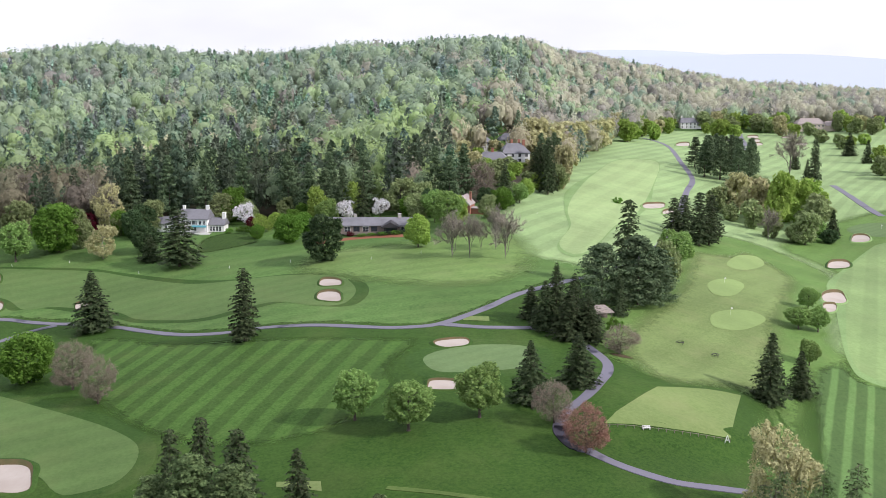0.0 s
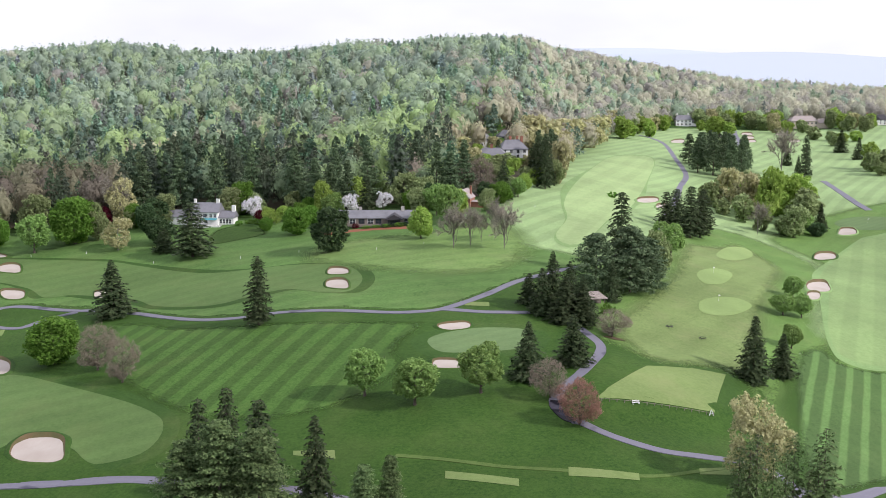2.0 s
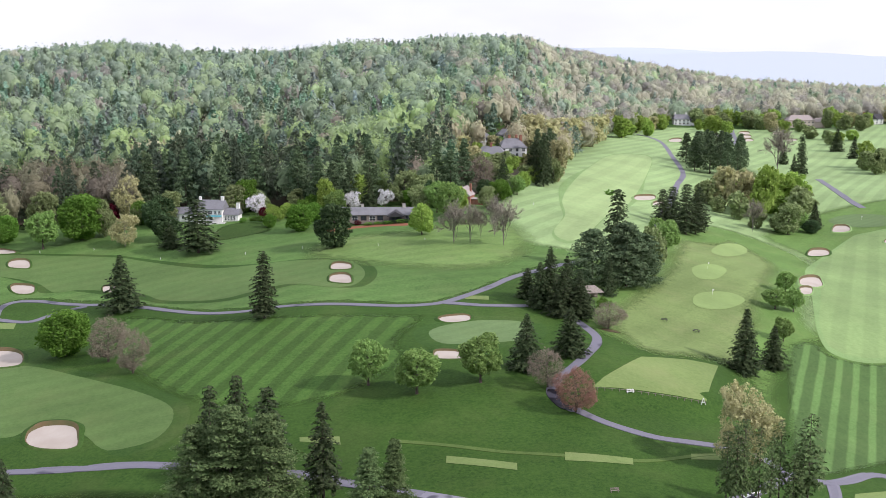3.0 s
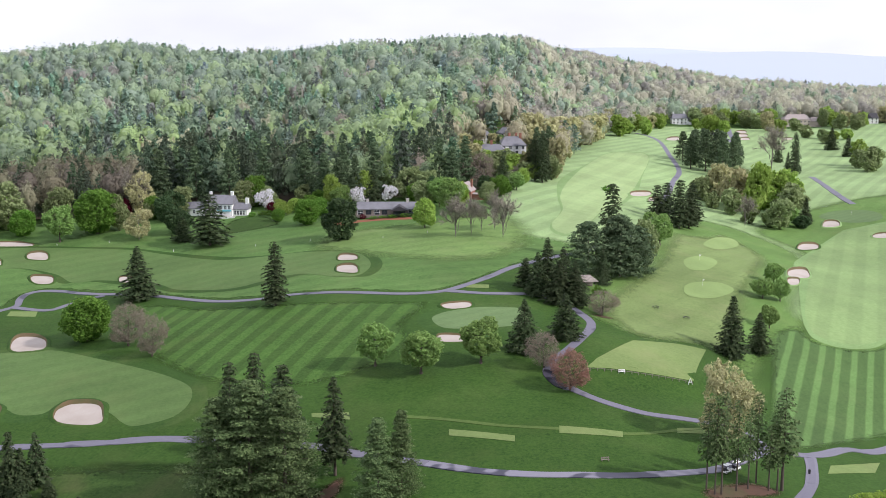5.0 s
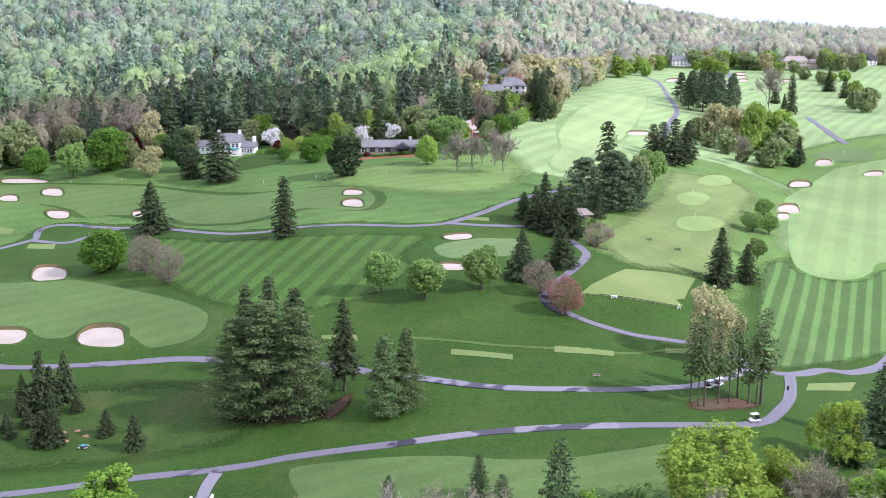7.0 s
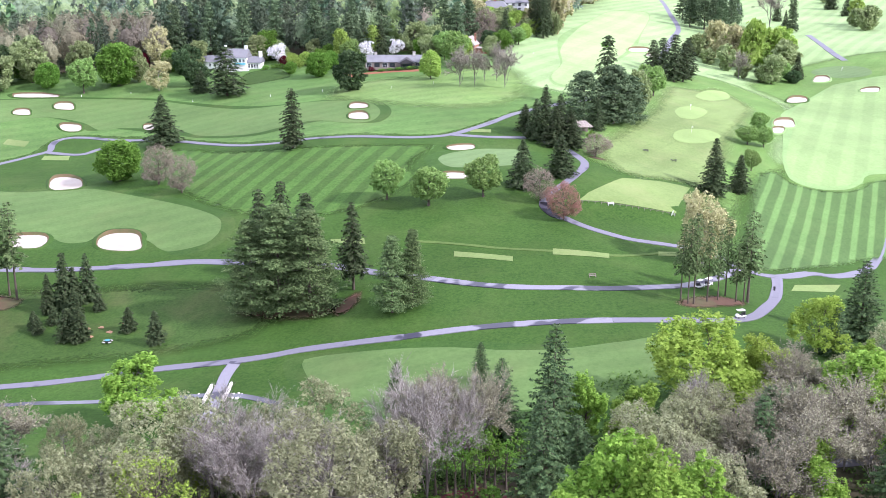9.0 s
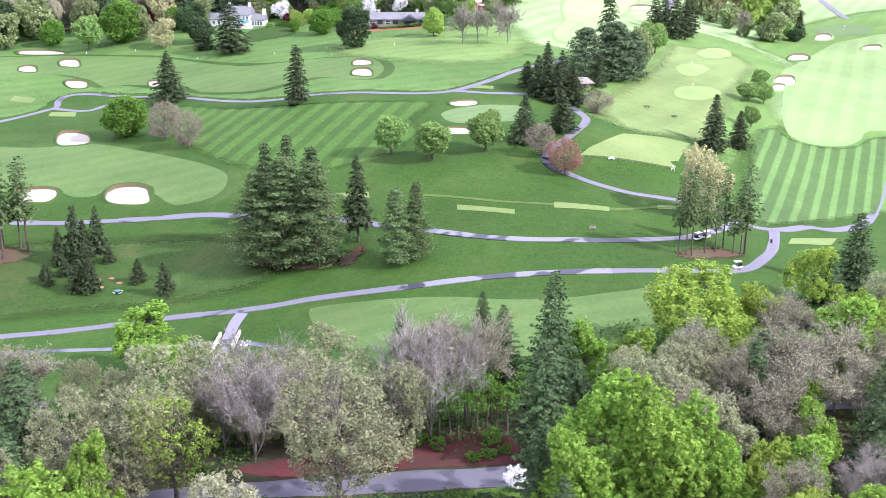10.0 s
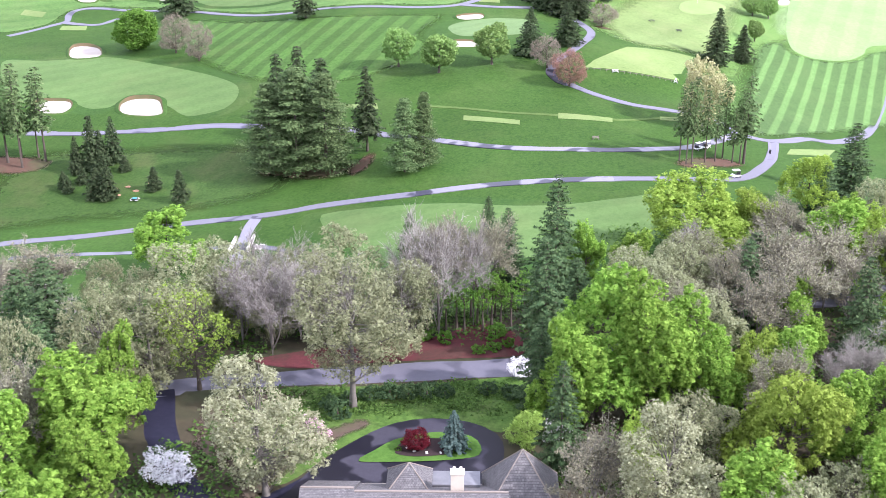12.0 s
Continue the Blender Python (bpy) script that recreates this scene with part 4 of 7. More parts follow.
def crown_points(rng, puffs, shape, grain=(0.055, 0.10)):
    """Centres and radii of the foliage masses of a crown of height 1 and width 1: one great body and lobes that break its outline."""
    if shape == "dense":
        lobes = [(np.array([0, 0, 0.50]), np.array([0.43, 0.43, 0.46]))]
        extra, size = 5, (0.14, 0.2)
    elif shape == "full":
        lobes = [(np.array([0, 0, 0.48]), np.array([0.38, 0.38, 0.46]))]
        extra, size = 18, (0.10, 0.16)
    elif shape == "lobed":
        lobes = [(np.array([0, 0, 0.42]), np.array([0.30, 0.30, 0.38])), (np.array([0.04, 0.02, 0.68]), np.array([0.18, 0.18, 0.24]))]
        extra, size = 30, (0.07, 0.115)
    elif shape == "spire":
        lobes = [(np.array([0, 0, 0.38]), np.array([0.36, 0.36, 0.34])), (np.array([0.03, 0.02, 0.70]), np.array([0.22, 0.22, 0.27]))]
        extra, size = 9, (0.12, 0.18)
    else:
        lobes = [(np.array([0, 0, 0.50]), np.array([0.33, 0.33, 0.38]))]
        extra, size = 9, (0.15, 0.21)
    for k in range(extra):
        a = k * 2.4 + rng.uniform(-0.5, 0.5)
        z = 0.2 + 0.66 * ((k * 0.618 + rng.uniform(0, 0.2)) % 1.0)
        wide = math.sqrt(max(0.05, 1 - ((z - 0.5) / 0.52) ** 2)) if shape not in ("spire", "lobed") else min(1.0, 1.3 - 0.95 * z)
        r = rng.uniform(*size)
        far = max(0.05, 0.48 * wide - 0.75 * r)
        lobes.append((np.array([math.cos(a) * far, math.sin(a) * far, z]), np.array([r, r, r * (1.25 if shape == "lobed" else 0.85)])))
    area = np.array([l[1][0] * l[1][2] for l in lobes])
    mid, rad3 = np.array([l[0] for l in lobes]), np.array([l[1] for l in lobes])
    n = puffs * 14
    i = rng.choice(len(lobes), n, p=area / area.sum())
    pts = mid[i] + turned(rng.normal(size=(n, 3))) * rad3[i] * rng.uniform(0.72, 1.0, (n, 1))
    rad = rng.uniform(*grain, n)
    deep = (np.linalg.norm((pts[:, None] - mid) / rad3, axis=2) < 0.66).any(1)
    ok = ~deep & (pts[:, 2] > 0.02) & (pts[:, 2] < 0.985 - 0.5 * rad) & (np.hypot(pts[:, 0], pts[:, 1]) < 0.53)
    kept, kr = np.zeros((0, 3)), np.zeros(0)
    for q, r in zip(pts[ok], rad[ok]):
        if len(kept) == 0 or (np.linalg.norm(kept - q, axis=1) > 0.55 * np.maximum(kr, r)).all():
            kept, kr = np.r_[kept, q[None]], np.r_[kr, r]
            if len(kept) >= puffs:
                break
    return list(zip(kept, kr))


def broadleaf(seed, h, w, leaf_mat, bark_mat, puffs=45, leaves=60, leaf=0.45, shape="round", clear=0.22, limbs=True, twigs=0, fill=1.0, grain=(0.055, 0.10)):
    """Meshes of the trunk with its limbs and of the crown of a broad-leaved tree, h metres high and w wide."""
    rng = np.random.default_rng(seed)
    low = clear * h
    masses = crown_points(rng, puffs, shape, grain)
    tall = h - low
    verts, faces = [], []
    lean = rng.normal(0, 0.02, 2) * h
    stem = [(lean[0] * t, lean[1] * t, t * h * 0.62) for t in np.linspace(0, 1, 7)]
    r0 = 0.014 * h + 0.08
    tube(verts, faces, stem, [r0 * (1.35 if t == 0 else 1) * (1 - 0.9 * t) + 0.02 for t in np.linspace(0, 1, 7)], 7)
    cs, ns, ss = [], [], []
    every = max(1, len(masses) // (60 if twigs > 1 else 26))
    for n_, (c, rad) in enumerate(masses):
        p = np.array([c[0] * w + lean[0] * 0.6, c[1] * w + lean[1] * 0.6, low + c[2] * tall])
        r3 = np.array([rad * w, rad * w, rad * (0.55 * tall + 0.45 * w)])
        if limbs and n_ % every == 0:
            z0 = max(0.12 * h, min(p[2] - 0.25 * np.hypot(p[0], p[1]) - 0.08 * tall, 0.58 * h))
            a = np.array([lean[0] * z0 / h, lean[1] * z0 / h, z0])
            b = (a + p) / 2 + np.array([0, 0, -0.03 * h]) + rng.normal(0, 0.02 * h, 3)
            tube(verts, faces, [a, b, p], [r0 * 0.36 * (1.1 - z0 / h), r0 * 0.2 * (1.1 - z0 / h) + 0.01, 0.012], 4)
            for _ in range(twigs):
                q = p + rng.normal(0, 0.8, 3) * r3 + (0, 0, 0.4 * r3[2])
                s = b + (p - b) * rng.uniform(0.1, 0.95)
                tube(verts, faces, [s, (s + q) / 2 + rng.normal(0, 0.06, 3) * r3, q], [0.045, 0.03, 0.012], 3)
        k = max(4, int(leaves * fill * rng.uniform(0.7, 1.3)))
        d = turned(rng.normal(size=(k, 3)) + (0, 0, 0.25))
        cs.append(p + d * r3 * rng.uniform(0.45, 1.12, (k, 1)))
        ns.append(d * 0.9 + rng.normal(0, 0.5, (k, 3)) + (0, 0, 0.5))
        ss.append(np.full(k, leaf))
    v, f = cards(rng, np.concatenate(cs), np.concatenate(ns), np.concatenate(ss))
    return mesh_of("trunk", verts, faces, bark_mat, True), quick_mesh("crown", v, f, leaf_mat)


def conifer(seed, h, w, leaf_mat, bark_mat="bark", whorls=26, arms=8, sprays=9, leaf=0.8, clear=0.06, droop=0.25, power=0.85, open_=0.15, tip=0.04):
    """A spruce or fir: whorls of drooping boughs hung with flat sprays, shorter towards the top."""
    rng = np.random.default_rng(seed)
    verts, faces = [], []
    r0 = 0.011 * h + 0.06
    tube(verts, faces, [(0, 0, t * h * 0.985) for t in np.linspace(0, 1, 6)], [r0 * (1 - 0.94 * t) for t in np.linspace(0, 1, 6)], 6)
    cs, ns, ss = [], [], []
    for k in range(whorls):
        f = (k + rng.uniform(0, 0.6)) / whorls
        z = h * (clear + (1 - clear) * f)
        reach = 0.5 * w * ((1 - f) ** power * (1 - tip) + tip) * min(1.0, 0.72 + 2.2 * f)
        for j in range(arms):
            if rng.random() < open_:
                continue
            a = math.tau * (j + rng.uniform(-0.35, 0.35)) / arms + k * 1.7
            ln = reach * rng.uniform(0.7, 1.18)
            out = np.array([math.cos(a), math.sin(a), 0])
            sag = droop * ln * rng.uniform(0.7, 1.3)
            if ln > 0.8 and j % 3 == k % 3:
                tube(verts, faces, [(0, 0, z), out * ln * 0.55 + (0, 0, z - sag * 0.25), out * ln * 0.95 + (0, 0, z - sag * 0.75)], [0.05, 0.03, 0.008], 3)
            m = max(3, int(sprays * (0.45 + ln / (0.5 * w))))
            t = rng.uniform(0.12, 1.0, m) ** 0.8
            side = np.array([-out[1], out[0], 0])
            c = out * (t * ln)[:, None] + (0, 0, z) + np.c_[np.zeros(m), np.zeros(m), -sag * t**1.6 - rng.uniform(0, 0.22, m) * leaf]
            c = c + side * (rng.normal(0, 0.16, m) * ln * (1.1 - t))[:, None]
            cs.append(c)
            ns.append(np.tile((0.55 * out + (0, 0, 0.85)), (m, 1)) + rng.normal(0, 0.42, (m, 3)))
            ss.append(leaf * (0.55 + 0.5 * (1 - f)) * np.ones(m))
    v, f = cards(rng, np.concatenate(cs), np.concatenate(ns), np.concatenate(ss), 1.7)
    return mesh_of("trunk", verts, faces, bark_mat, True), quick_mesh("crown", v, f, leaf_mat)


def white_pine(seed, h, w, leaf_mat="pine_needle", bark_mat="bark", boughs=46, tufts=26, leaf=0.5, clear=0.2, spread=1.0, arms=True, taper=0.85):
    """A pine: level boughs that carry rounded tufts of needles in loose storeys."""
    rng = np.random.default_rng(seed)
    verts, faces = [], []
    r0 = 0.013 * h + 0.07
    tube(verts, faces, [(0, 0, t * h * 0.97) for t in np.linspace(0, 1, 7)], [r0 * (1 - 0.93 * t) for t in np.linspace(0, 1, 7)], 6)
    cs, ns, ss = [], [], []
    for k in range(boughs):
        f = clear + (1 - clear) * (k + rng.uniform(0, 1)) / boughs
        g = (f - clear) / (1 - clear)
        ln = 0.5 * w * (0.07 + 0.93 * (1 - g) ** taper) * min(1.0, 0.65 + 1.8 * g) * rng.uniform(0.7, 1.15) * spread
        a = k * 2.399 + rng.uniform(-0.5, 0.5)
        out = np.array([math.cos(a), math.sin(a), 0])
        z = f * h
        lift = ln * rng.uniform(-0.05, 0.32)
        if arms:
            tube(verts, faces, [(0, 0, z), out * ln * 0.6 + (0, 0, z + lift * 0.35), out * ln + (0, 0, z + lift)], [0.07 * (1.2 - f), 0.04, 0.01], 3)
        for t in (0.98, 0.72, 0.45):
            rad = (0.19 * w * (1 - 0.55 * g) + 0.16) * rng.uniform(0.65, 1.1) * (0.8 if t < 0.6 else 1)
            c = out * ln * t + (0, 0, z + lift * t) + rng.normal(0, 0.1, 3) * ln
            m = max(4, int(tufts * (0.6 if t < 0.6 else 1)))
            d = turned(rng.normal(size=(m, 3)) + (0, 0, 0.35))
            cs.append(c + d * np.array([rad, rad, rad * 0.34]) * rng.uniform(0.5, 1.1, (m, 1)))
            ns.append(d * 0.7 + rng.normal(0, 0.45, (m, 3)) + (0, 0, 0.7))
            ss.append(np.full(m, leaf))
    v, f = cards(rng, np.concatenate(cs), np.concatenate(ns), np.concatenate(ss), 1.6)
    return mesh_of("trunk", verts, faces, bark_mat, True), quick_mesh("crown", v, f, leaf_mat)


def bare_tree(seed, h, w, leaf_mat, bark_mat="pale_bark", buds=1600, leaf=0.28, depth=4, thin=0.022, twigs=5000, twig_long=0.9, twig_wide=0.022):
    """A tree still almost leafless: forked limbs and twigs in many orders, with scattered buds."""
    rng = np.random.default_rng(seed)
    verts, faces, ends = [], [], []

    def grow(p, d, ln, r, left):
        q = p + d * ln
        m = (p + q) / 2 + rng.normal(0, 0.05, 3) * ln
        if left > 1:
            tube(verts, faces, [p, m, q], [r, r * 0.8, r * 0.62], 5 if left > 2 else 4)
        else:
            tube(verts, faces, [p, q], [r, r * 0.5], 3)
        if left == 0:
            ends.append((p, q))
            return
        for _ in range(int(rng.integers(3, 5)) if left > 1 else 4):
            e = turned(d + rng.normal(0, 0.52, 3) * (1, 1, 0.7) + (0, 0, 0.10))
            s = p + (q - p) * rng.uniform(0.3, 1.0)
            grow(s, e, ln * rng.uniform(0.58, 0.85), max(thin, r * 0.52), left - 1)

    for k in range(4 if depth >= 4 else 2):
        a = k * 2.1 + rng.uniform(0, 1)
        grow(np.array([0, 0, h * (0.06 + 0.06 * k)]), turned(np.array([0.34 * math.cos(a), 0.34 * math.sin(a), 1.0])), h * 0.30, 0.012 * h * 0.6, depth)
    tube(verts, faces, [(0, 0, 0), (0, 0, 0.16 * h), (0.01 * h, 0, 0.45 * h)], [0.016 * h + 0.05, 0.013 * h + 0.03, 0.006 * h], 7)
    v = np.array(verts)
    sx = w / (v[:, :2].max(0) - v[:, :2].min(0)).mean()
    v[:, :2] *= sx * (0.12 + 0.88 * np.clip(v[:, 2:] / (0.12 * h), 0, 1))
    v[:, 2] *= h / v[:, 2].max()
    top = max(e[1][2] for e in ends)
    e = np.array([[a * (sx, sx, h / top), b * (sx, sx, h / top)] for a, b in ends])
    k = rng.integers(0, len(e), buds)
    t = rng.uniform(0.1, 1.1, (buds, 1))
    c = e[k, 0] * (1 - t) + e[k, 1] * t + rng.normal(0, 0.22, (buds, 3))
    bv, bf = cards(rng, c, rng.normal(size=(buds, 3)) + (0, 0, 0.4), np.full(buds, leaf))
    k = rng.integers(0, len(e), twigs)
    t = rng.uniform(-0.6, 1.0, (twigs, 1))
    foot = e[k, 0] * (1 - t) + e[k, 1] * t
    sv, sf = slivers(rng, foot, turned(e[k, 1] - e[k, 0]) + rng.normal(0, 0.45, (twigs, 3)) + (0, 0, 0.15), twig_long, twig_wide)
    return mesh_of("trunk", list(v), faces, bark_mat, True), quick_mesh("crown", np.r_[bv, sv], np.r_[bf, sf + len(bv)], leaf_mat)


PROTO = {}


def proto(key, h, w, pair):
    PROTO.setdefault(key, []).append((h, w, pair))


TURN = random.Random(7)


def plant(key, x, y, h, w, label, name="tree", group="", which=None, category="tree", sink=0.15):
    """One tree: an Empty at its foot with trunk and crown, grown to h by w metres."""
    pool = PROTO["far_" + key if y > 560 and "far_" + key in PROTO else key]
    ph, pw, (trunk, crown) = pool[TURN.randrange(len(pool)) if which is None else which % len(pool)]
    root = new(name)
    s = w / pw
    root.matrix_world = pose(x, y, level(x, y) - sink, 0, 0, TURN.uniform(0, 360)) @ Matrix.Diagonal((s, s, h / ph, 1))
    tagged(root, label, category, group)
    for nm, me in (("trunk", trunk), ("crown", crown)):
        ob = new(nm, me)
        ob.parent = root
    return root

# the foot of the hillside forest, from west to east
EDGE_X = [-420, -320, -260, -205, -130, -60, -20, 16, 33, 55, 62, 95, 135, 175, 214, 340, 560, 800]
EDGE_FOOT = [560, 520, 500, 474, 492, 486, 490, 508, 540, 640, 700, 850, 1000, 1110, 1180, 1225, 1245, 1310]

# tree kinds, each grown a few times over
SMALL = (0.028, 0.055)
ROUND = (0.045, 0.075)
for s in range(2):
    proto("lime_near", 24, 13, broadleaf(100 + s, 24, 13, "lime_spray", "bark", 580, 21, 0.43, "lobed", 0.02, grain=SMALL))
    proto("yellow_near", 19, 18, broadleaf(110 + s, 19, 18, "yellow_spray", "bark", 500, 26, 0.40, "lobed", 0.04, twigs=1, grain=SMALL))
    proto("pale_near", 21, 16, broadleaf(120 + s, 21, 16, "cream_spray", "grey_bark", 600, 23, 0.30, "full", 0.02, twigs=1, grain=SMALL))
    proto("brown_near", 17, 12, bare_tree(130 + s, 17, 12, "brown_bud", "grey_bark", 5600, 0.165, 4, 0.035, 2600, 0.9, 0.03))
    proto("bare_near", 21, 14, bare_tree(140 + s, 21, 14, "grey_twig", "grey_bark", 1500, 0.12, 4, 0.028, 3600, 1.5, 0.024))
    proto("pine_near", 21, 11, conifer(150 + s, 21, 11, "wood_pine_needle", "bark", 24, 9, 34, 0.40, 0.05, -0.02, 0.66, 0.1, 0.05))
    proto("mid_round", 13, 12, broadleaf(160 + s, 13, 12, "mid_leaf", "bark", 520, 27, 0.38, "dense", -0.02, grain=ROUND))
    proto("lime_round", 13, 11, broadleaf(170 + s, 13, 11, "lime_leaf", "bark", 380, 19, 0.50, "dense", 0.06, grain=ROUND))
    proto("deep_round", 16, 15, broadleaf(180 + s, 16, 15, "deep_leaf", "bark", 340, 18, 0.72, "dense", -0.04, grain=ROUND))
    proto("olive_round", 16, 13, broadleaf(190 + s, 16, 13, "olive_leaf", "bark", 340, 19, 0.60, "full", 0.02, grain=ROUND))
    proto("tan_round", 16, 14, broadleaf(200 + s, 16, 14, "tan_leaf", "pale_bark", 360, 20, 0.44, "full", 0.04, twigs=1, grain=(0.04, 0.075)))
    proto("thin_round", 12, 9, broadleaf(210 + s, 12, 9, "thin_leaf", "bark", 380, 20, 0.37, "dense", 0.14, twigs=1, grain=(0.04, 0.07)))
    proto("bloom", 9, 9, broadleaf(220 + s, 9, 9, "white_bloom", "bark", 120, 22, 0.30, "round", 0.1))
    proto("pink_bare", 12, 11, broadleaf(230 + s, 12, 11, "pink_leaf", "bark", 420, 28, 0.20, "dense", 0.06, twigs=2, grain=(0.04, 0.08)))
    proto("brown_bare", 13, 12, broadleaf(240 + s, 13, 12, "brown_leaf", "bark", 380, 26, 0.21, "dense", 0.06, twigs=2, grain=(0.04, 0.08)))
    proto("grey_bare", 17, 14, bare_tree(250 + s, 17, 14, "warm_twig", "grey_bark", 1300, 0.2, 4, 0.055, 2600, 1.2, 0.04))
    proto("pine", 26, 12, white_pine(260 + s, 26, 12, boughs=96, tufts=60, leaf=0.30, clear=0.04))
    proto("clump_pine", 27, 12, white_pine(265 + s, 27, 12, boughs=116, tufts=68, leaf=0.27, clear=0.03, spread=1.05, taper=0.62))
    proto("broad_pine", 20, 15, white_pine(275 + s, 20, 15, "dark_pine_needle", boughs=84, tufts=36, leaf=0.48, clear=0.04, arms=False, taper=0.5))
    proto("sparse_yellow", 20, 14, broadleaf(285 + s, 20, 14, "yellow_spray", "bark", 330, 11, 0.30, "full", 0.12, twigs=3, grain=SMALL))
    proto("far_pine", 24, 12, white_pine(270 + s, 24, 12, "dark_pine_needle", boughs=64, tufts=24, leaf=0.55, clear=0.10, arms=False))
    proto("tall_pine", 20, 6, conifer(280 + s, 20, 6, "pine_needle", "bark", 24, 6, 9, 0.46, 0.36, 0.25, 0.5, 0.25, 0.3))
    proto("shrub", 2, 3, broadleaf(290 + s, 2, 3, "deep_leaf", "bark", 60, 20, 0.2, "dense", 0.0, limbs=False))
    proto("green_shrub", 2, 3, broadleaf(295 + s, 2, 3, "mid_leaf", "bark", 60, 20, 0.2, "dense", 0.0, limbs=False))
    proto("bloom_shrub", 3, 4, broadleaf(297 + s, 3, 4, "white_bloom", "bark", 190, 24, 0.09, "round", 0.04))
    # the same kinds for the far holes, in coarser sprays
    # some get a lighter leaf colour that stands in for haze
    proto("far_mid_round", 13, 12, broadleaf(560 + s, 13, 12, "lime_leaf", "bark", 190, 11, 1.15, "dense", -0.02, limbs=False, grain=(0.055, 0.09)))
    proto("far_lime_round", 13, 11, broadleaf(570 + s, 13, 11, "lime_leaf", "bark", 190, 11, 1.1, "full", 0.02, limbs=False, grain=(0.055, 0.09)))
    proto("far_deep_round", 16, 15, broadleaf(580 + s, 16, 15, "olive_leaf", "bark", 170, 11, 1.4, "dense", -0.04, limbs=False, grain=(0.055, 0.09)))
    proto("far_olive_round", 16, 13, broadleaf(590 + s, 16, 13, "olive_leaf", "bark", 170, 12, 1.3, "full", 0.0, limbs=False, grain=(0.055, 0.09)))
    proto("far_tan_round", 16, 14, broadleaf(600 + s, 16, 14, "tan_leaf", "pale_bark", 180, 12, 1.25, "full", 0.0, limbs=False, grain=(0.055, 0.09)))
    proto("far_thin_round", 12, 9, broadleaf(610 + s, 12, 9, "lime_leaf", "bark", 180, 12, 0.86, "full", 0.06, limbs=False, grain=(0.055, 0.09)))
proto("pink_shrub", 4, 5, broadleaf(345, 4, 5, "pink_bloom", "bark", 120, 22, 0.14, "round", 0.05))
proto("red_maple", 2.6, 4.4, broadleaf(346, 2.6, 4.4, "red_leaf", "bark", 260, 30, 0.10, "dense", 0.0))
proto("red_tree", 9, 8, broadleaf(349, 9, 8, "red_leaf", "bark", 160, 20, 0.36, "dense", 0.02))
proto("oak_near", 28, 17, broadleaf(355, 28, 17, "cream_spray", "grey_bark", 660, 26, 0.29, "full", 0.18, twigs=3, grain=SMALL))
proto("blossom_oak", 21, 17, broadleaf(357, 21, 17, "pale_leaf", "grey_bark", 560, 25, 0.30, "lobed", 0.06, twigs=2, grain=SMALL))
proto("weeping", 7, 6, broadleaf(347, 7, 6, "lime_leaf", "bark", 300, 26, 0.16, "round", 0.03))
proto("sapling", 9, 4, broadleaf(348, 9, 4, "mid_leaf", "bark", 60, 12, 0.2, "spire", 0.45))
for s in range(3):
    proto("spruce", 19, 10, conifer(300 + s, 19, 10, "spruce_needle", "bark", 36, 9, 14, 0.55, 0.04, 0.3))
    proto("young_spruce", 8, 4.5, conifer(310 + s, 8, 4.5, "spruce_needle", "bark", 22, 9, 12, 0.36, 0.02, 0.2, 0.7, 0.08))
    proto("slim_spruce", 21, 8, conifer(320 + s, 21, 8, "spruce_needle", "bark", 32, 8, 12, 0.58, 0.10, 0.35, 0.6, 0.2, 0.15))
proto("lone_spruce", 22, 7.5, conifer(330, 22, 7.5, "spruce_needle", "bark", 34, 8, 12, 0.52, 0.2, 0.35, 0.72, 0.15, 0.08))
proto("blue_spruce", 7, 5, conifer(340, 7, 5, "blue_needle", "bark", 28, 11, 18, 0.24, 0.02, 0.15, 0.8, 0.05))

# ---- spruces of the course ----
DARK = "dark green spruce with drooping boughs on the mown course"
for key, x, y, h, w in [
    ("spruce", -115.2, 348.3, 18.9, 14.2), ("slim_spruce", -61.1, 312.0, 21.0, 8.6), ("slim_spruce", -41.7, 205.9, 21.6, 9.5), ("lone_spruce", -28.6, 193.0, 22.4, 7.6), ("slim_spruce", -51.5, 196, 28, 8), ("slim_spruce", -46.5, 198, 28.5, 8),
    ("spruce", 15.0, 258.4, 14.6, 10), ("spruce", 26.7, 266.4, 13.0, 10), ("spruce", 24.7, 313.8, 18.3, 10), ("spruce", 27.8, 305.4, 13.5, 11), ("spruce", 32.7, 305.7, 12, 10),
    ("slim_spruce", 50, 359, 30, 11), ("spruce", 21.5, 311, 14, 9), ("spruce", 33.5, 314, 12, 9), ("young_spruce", 18.2, 319.8, 9.6, 7), ("spruce", 44.3, 332.9, 13.7, 6.2), ("spruce", 30, 318, 15, 9), ("spruce", 77.5, 288.8, 18.5, 10.5), ("spruce", 88.0, 298.8, 12.7, 8.5),
    ("slim_spruce", 93.9, 470.4, 22.5, 11), ("slim_spruce", 105, 500, 20, 11), ("slim_spruce", 93.0, 500, 17, 10), ("slim_spruce", 86, 485, 16, 9), ("slim_spruce", 100, 480, 19, 9), ("spruce", 176.1, 561.2, 14.3, 8),
    ("spruce", 237.7, 854.6, 17.6, 8.5), ("slim_spruce", 225.9, 765.0, 29.7, 9), ("spruce", 220.4, 762.2, 15.8, 7), ("spruce", 308.9, 953.9, 19.4, 13), ("spruce", 307.1, 904.4, 18.4, 10),
    ("slim_spruce", -104.2, 412.4, 21.5, 15), ("spruce", -118, 424, 10, 10)]:
    plant(key, x, y, h, w * 1.22, DARK, "spruce_tree", "spruces on the course")
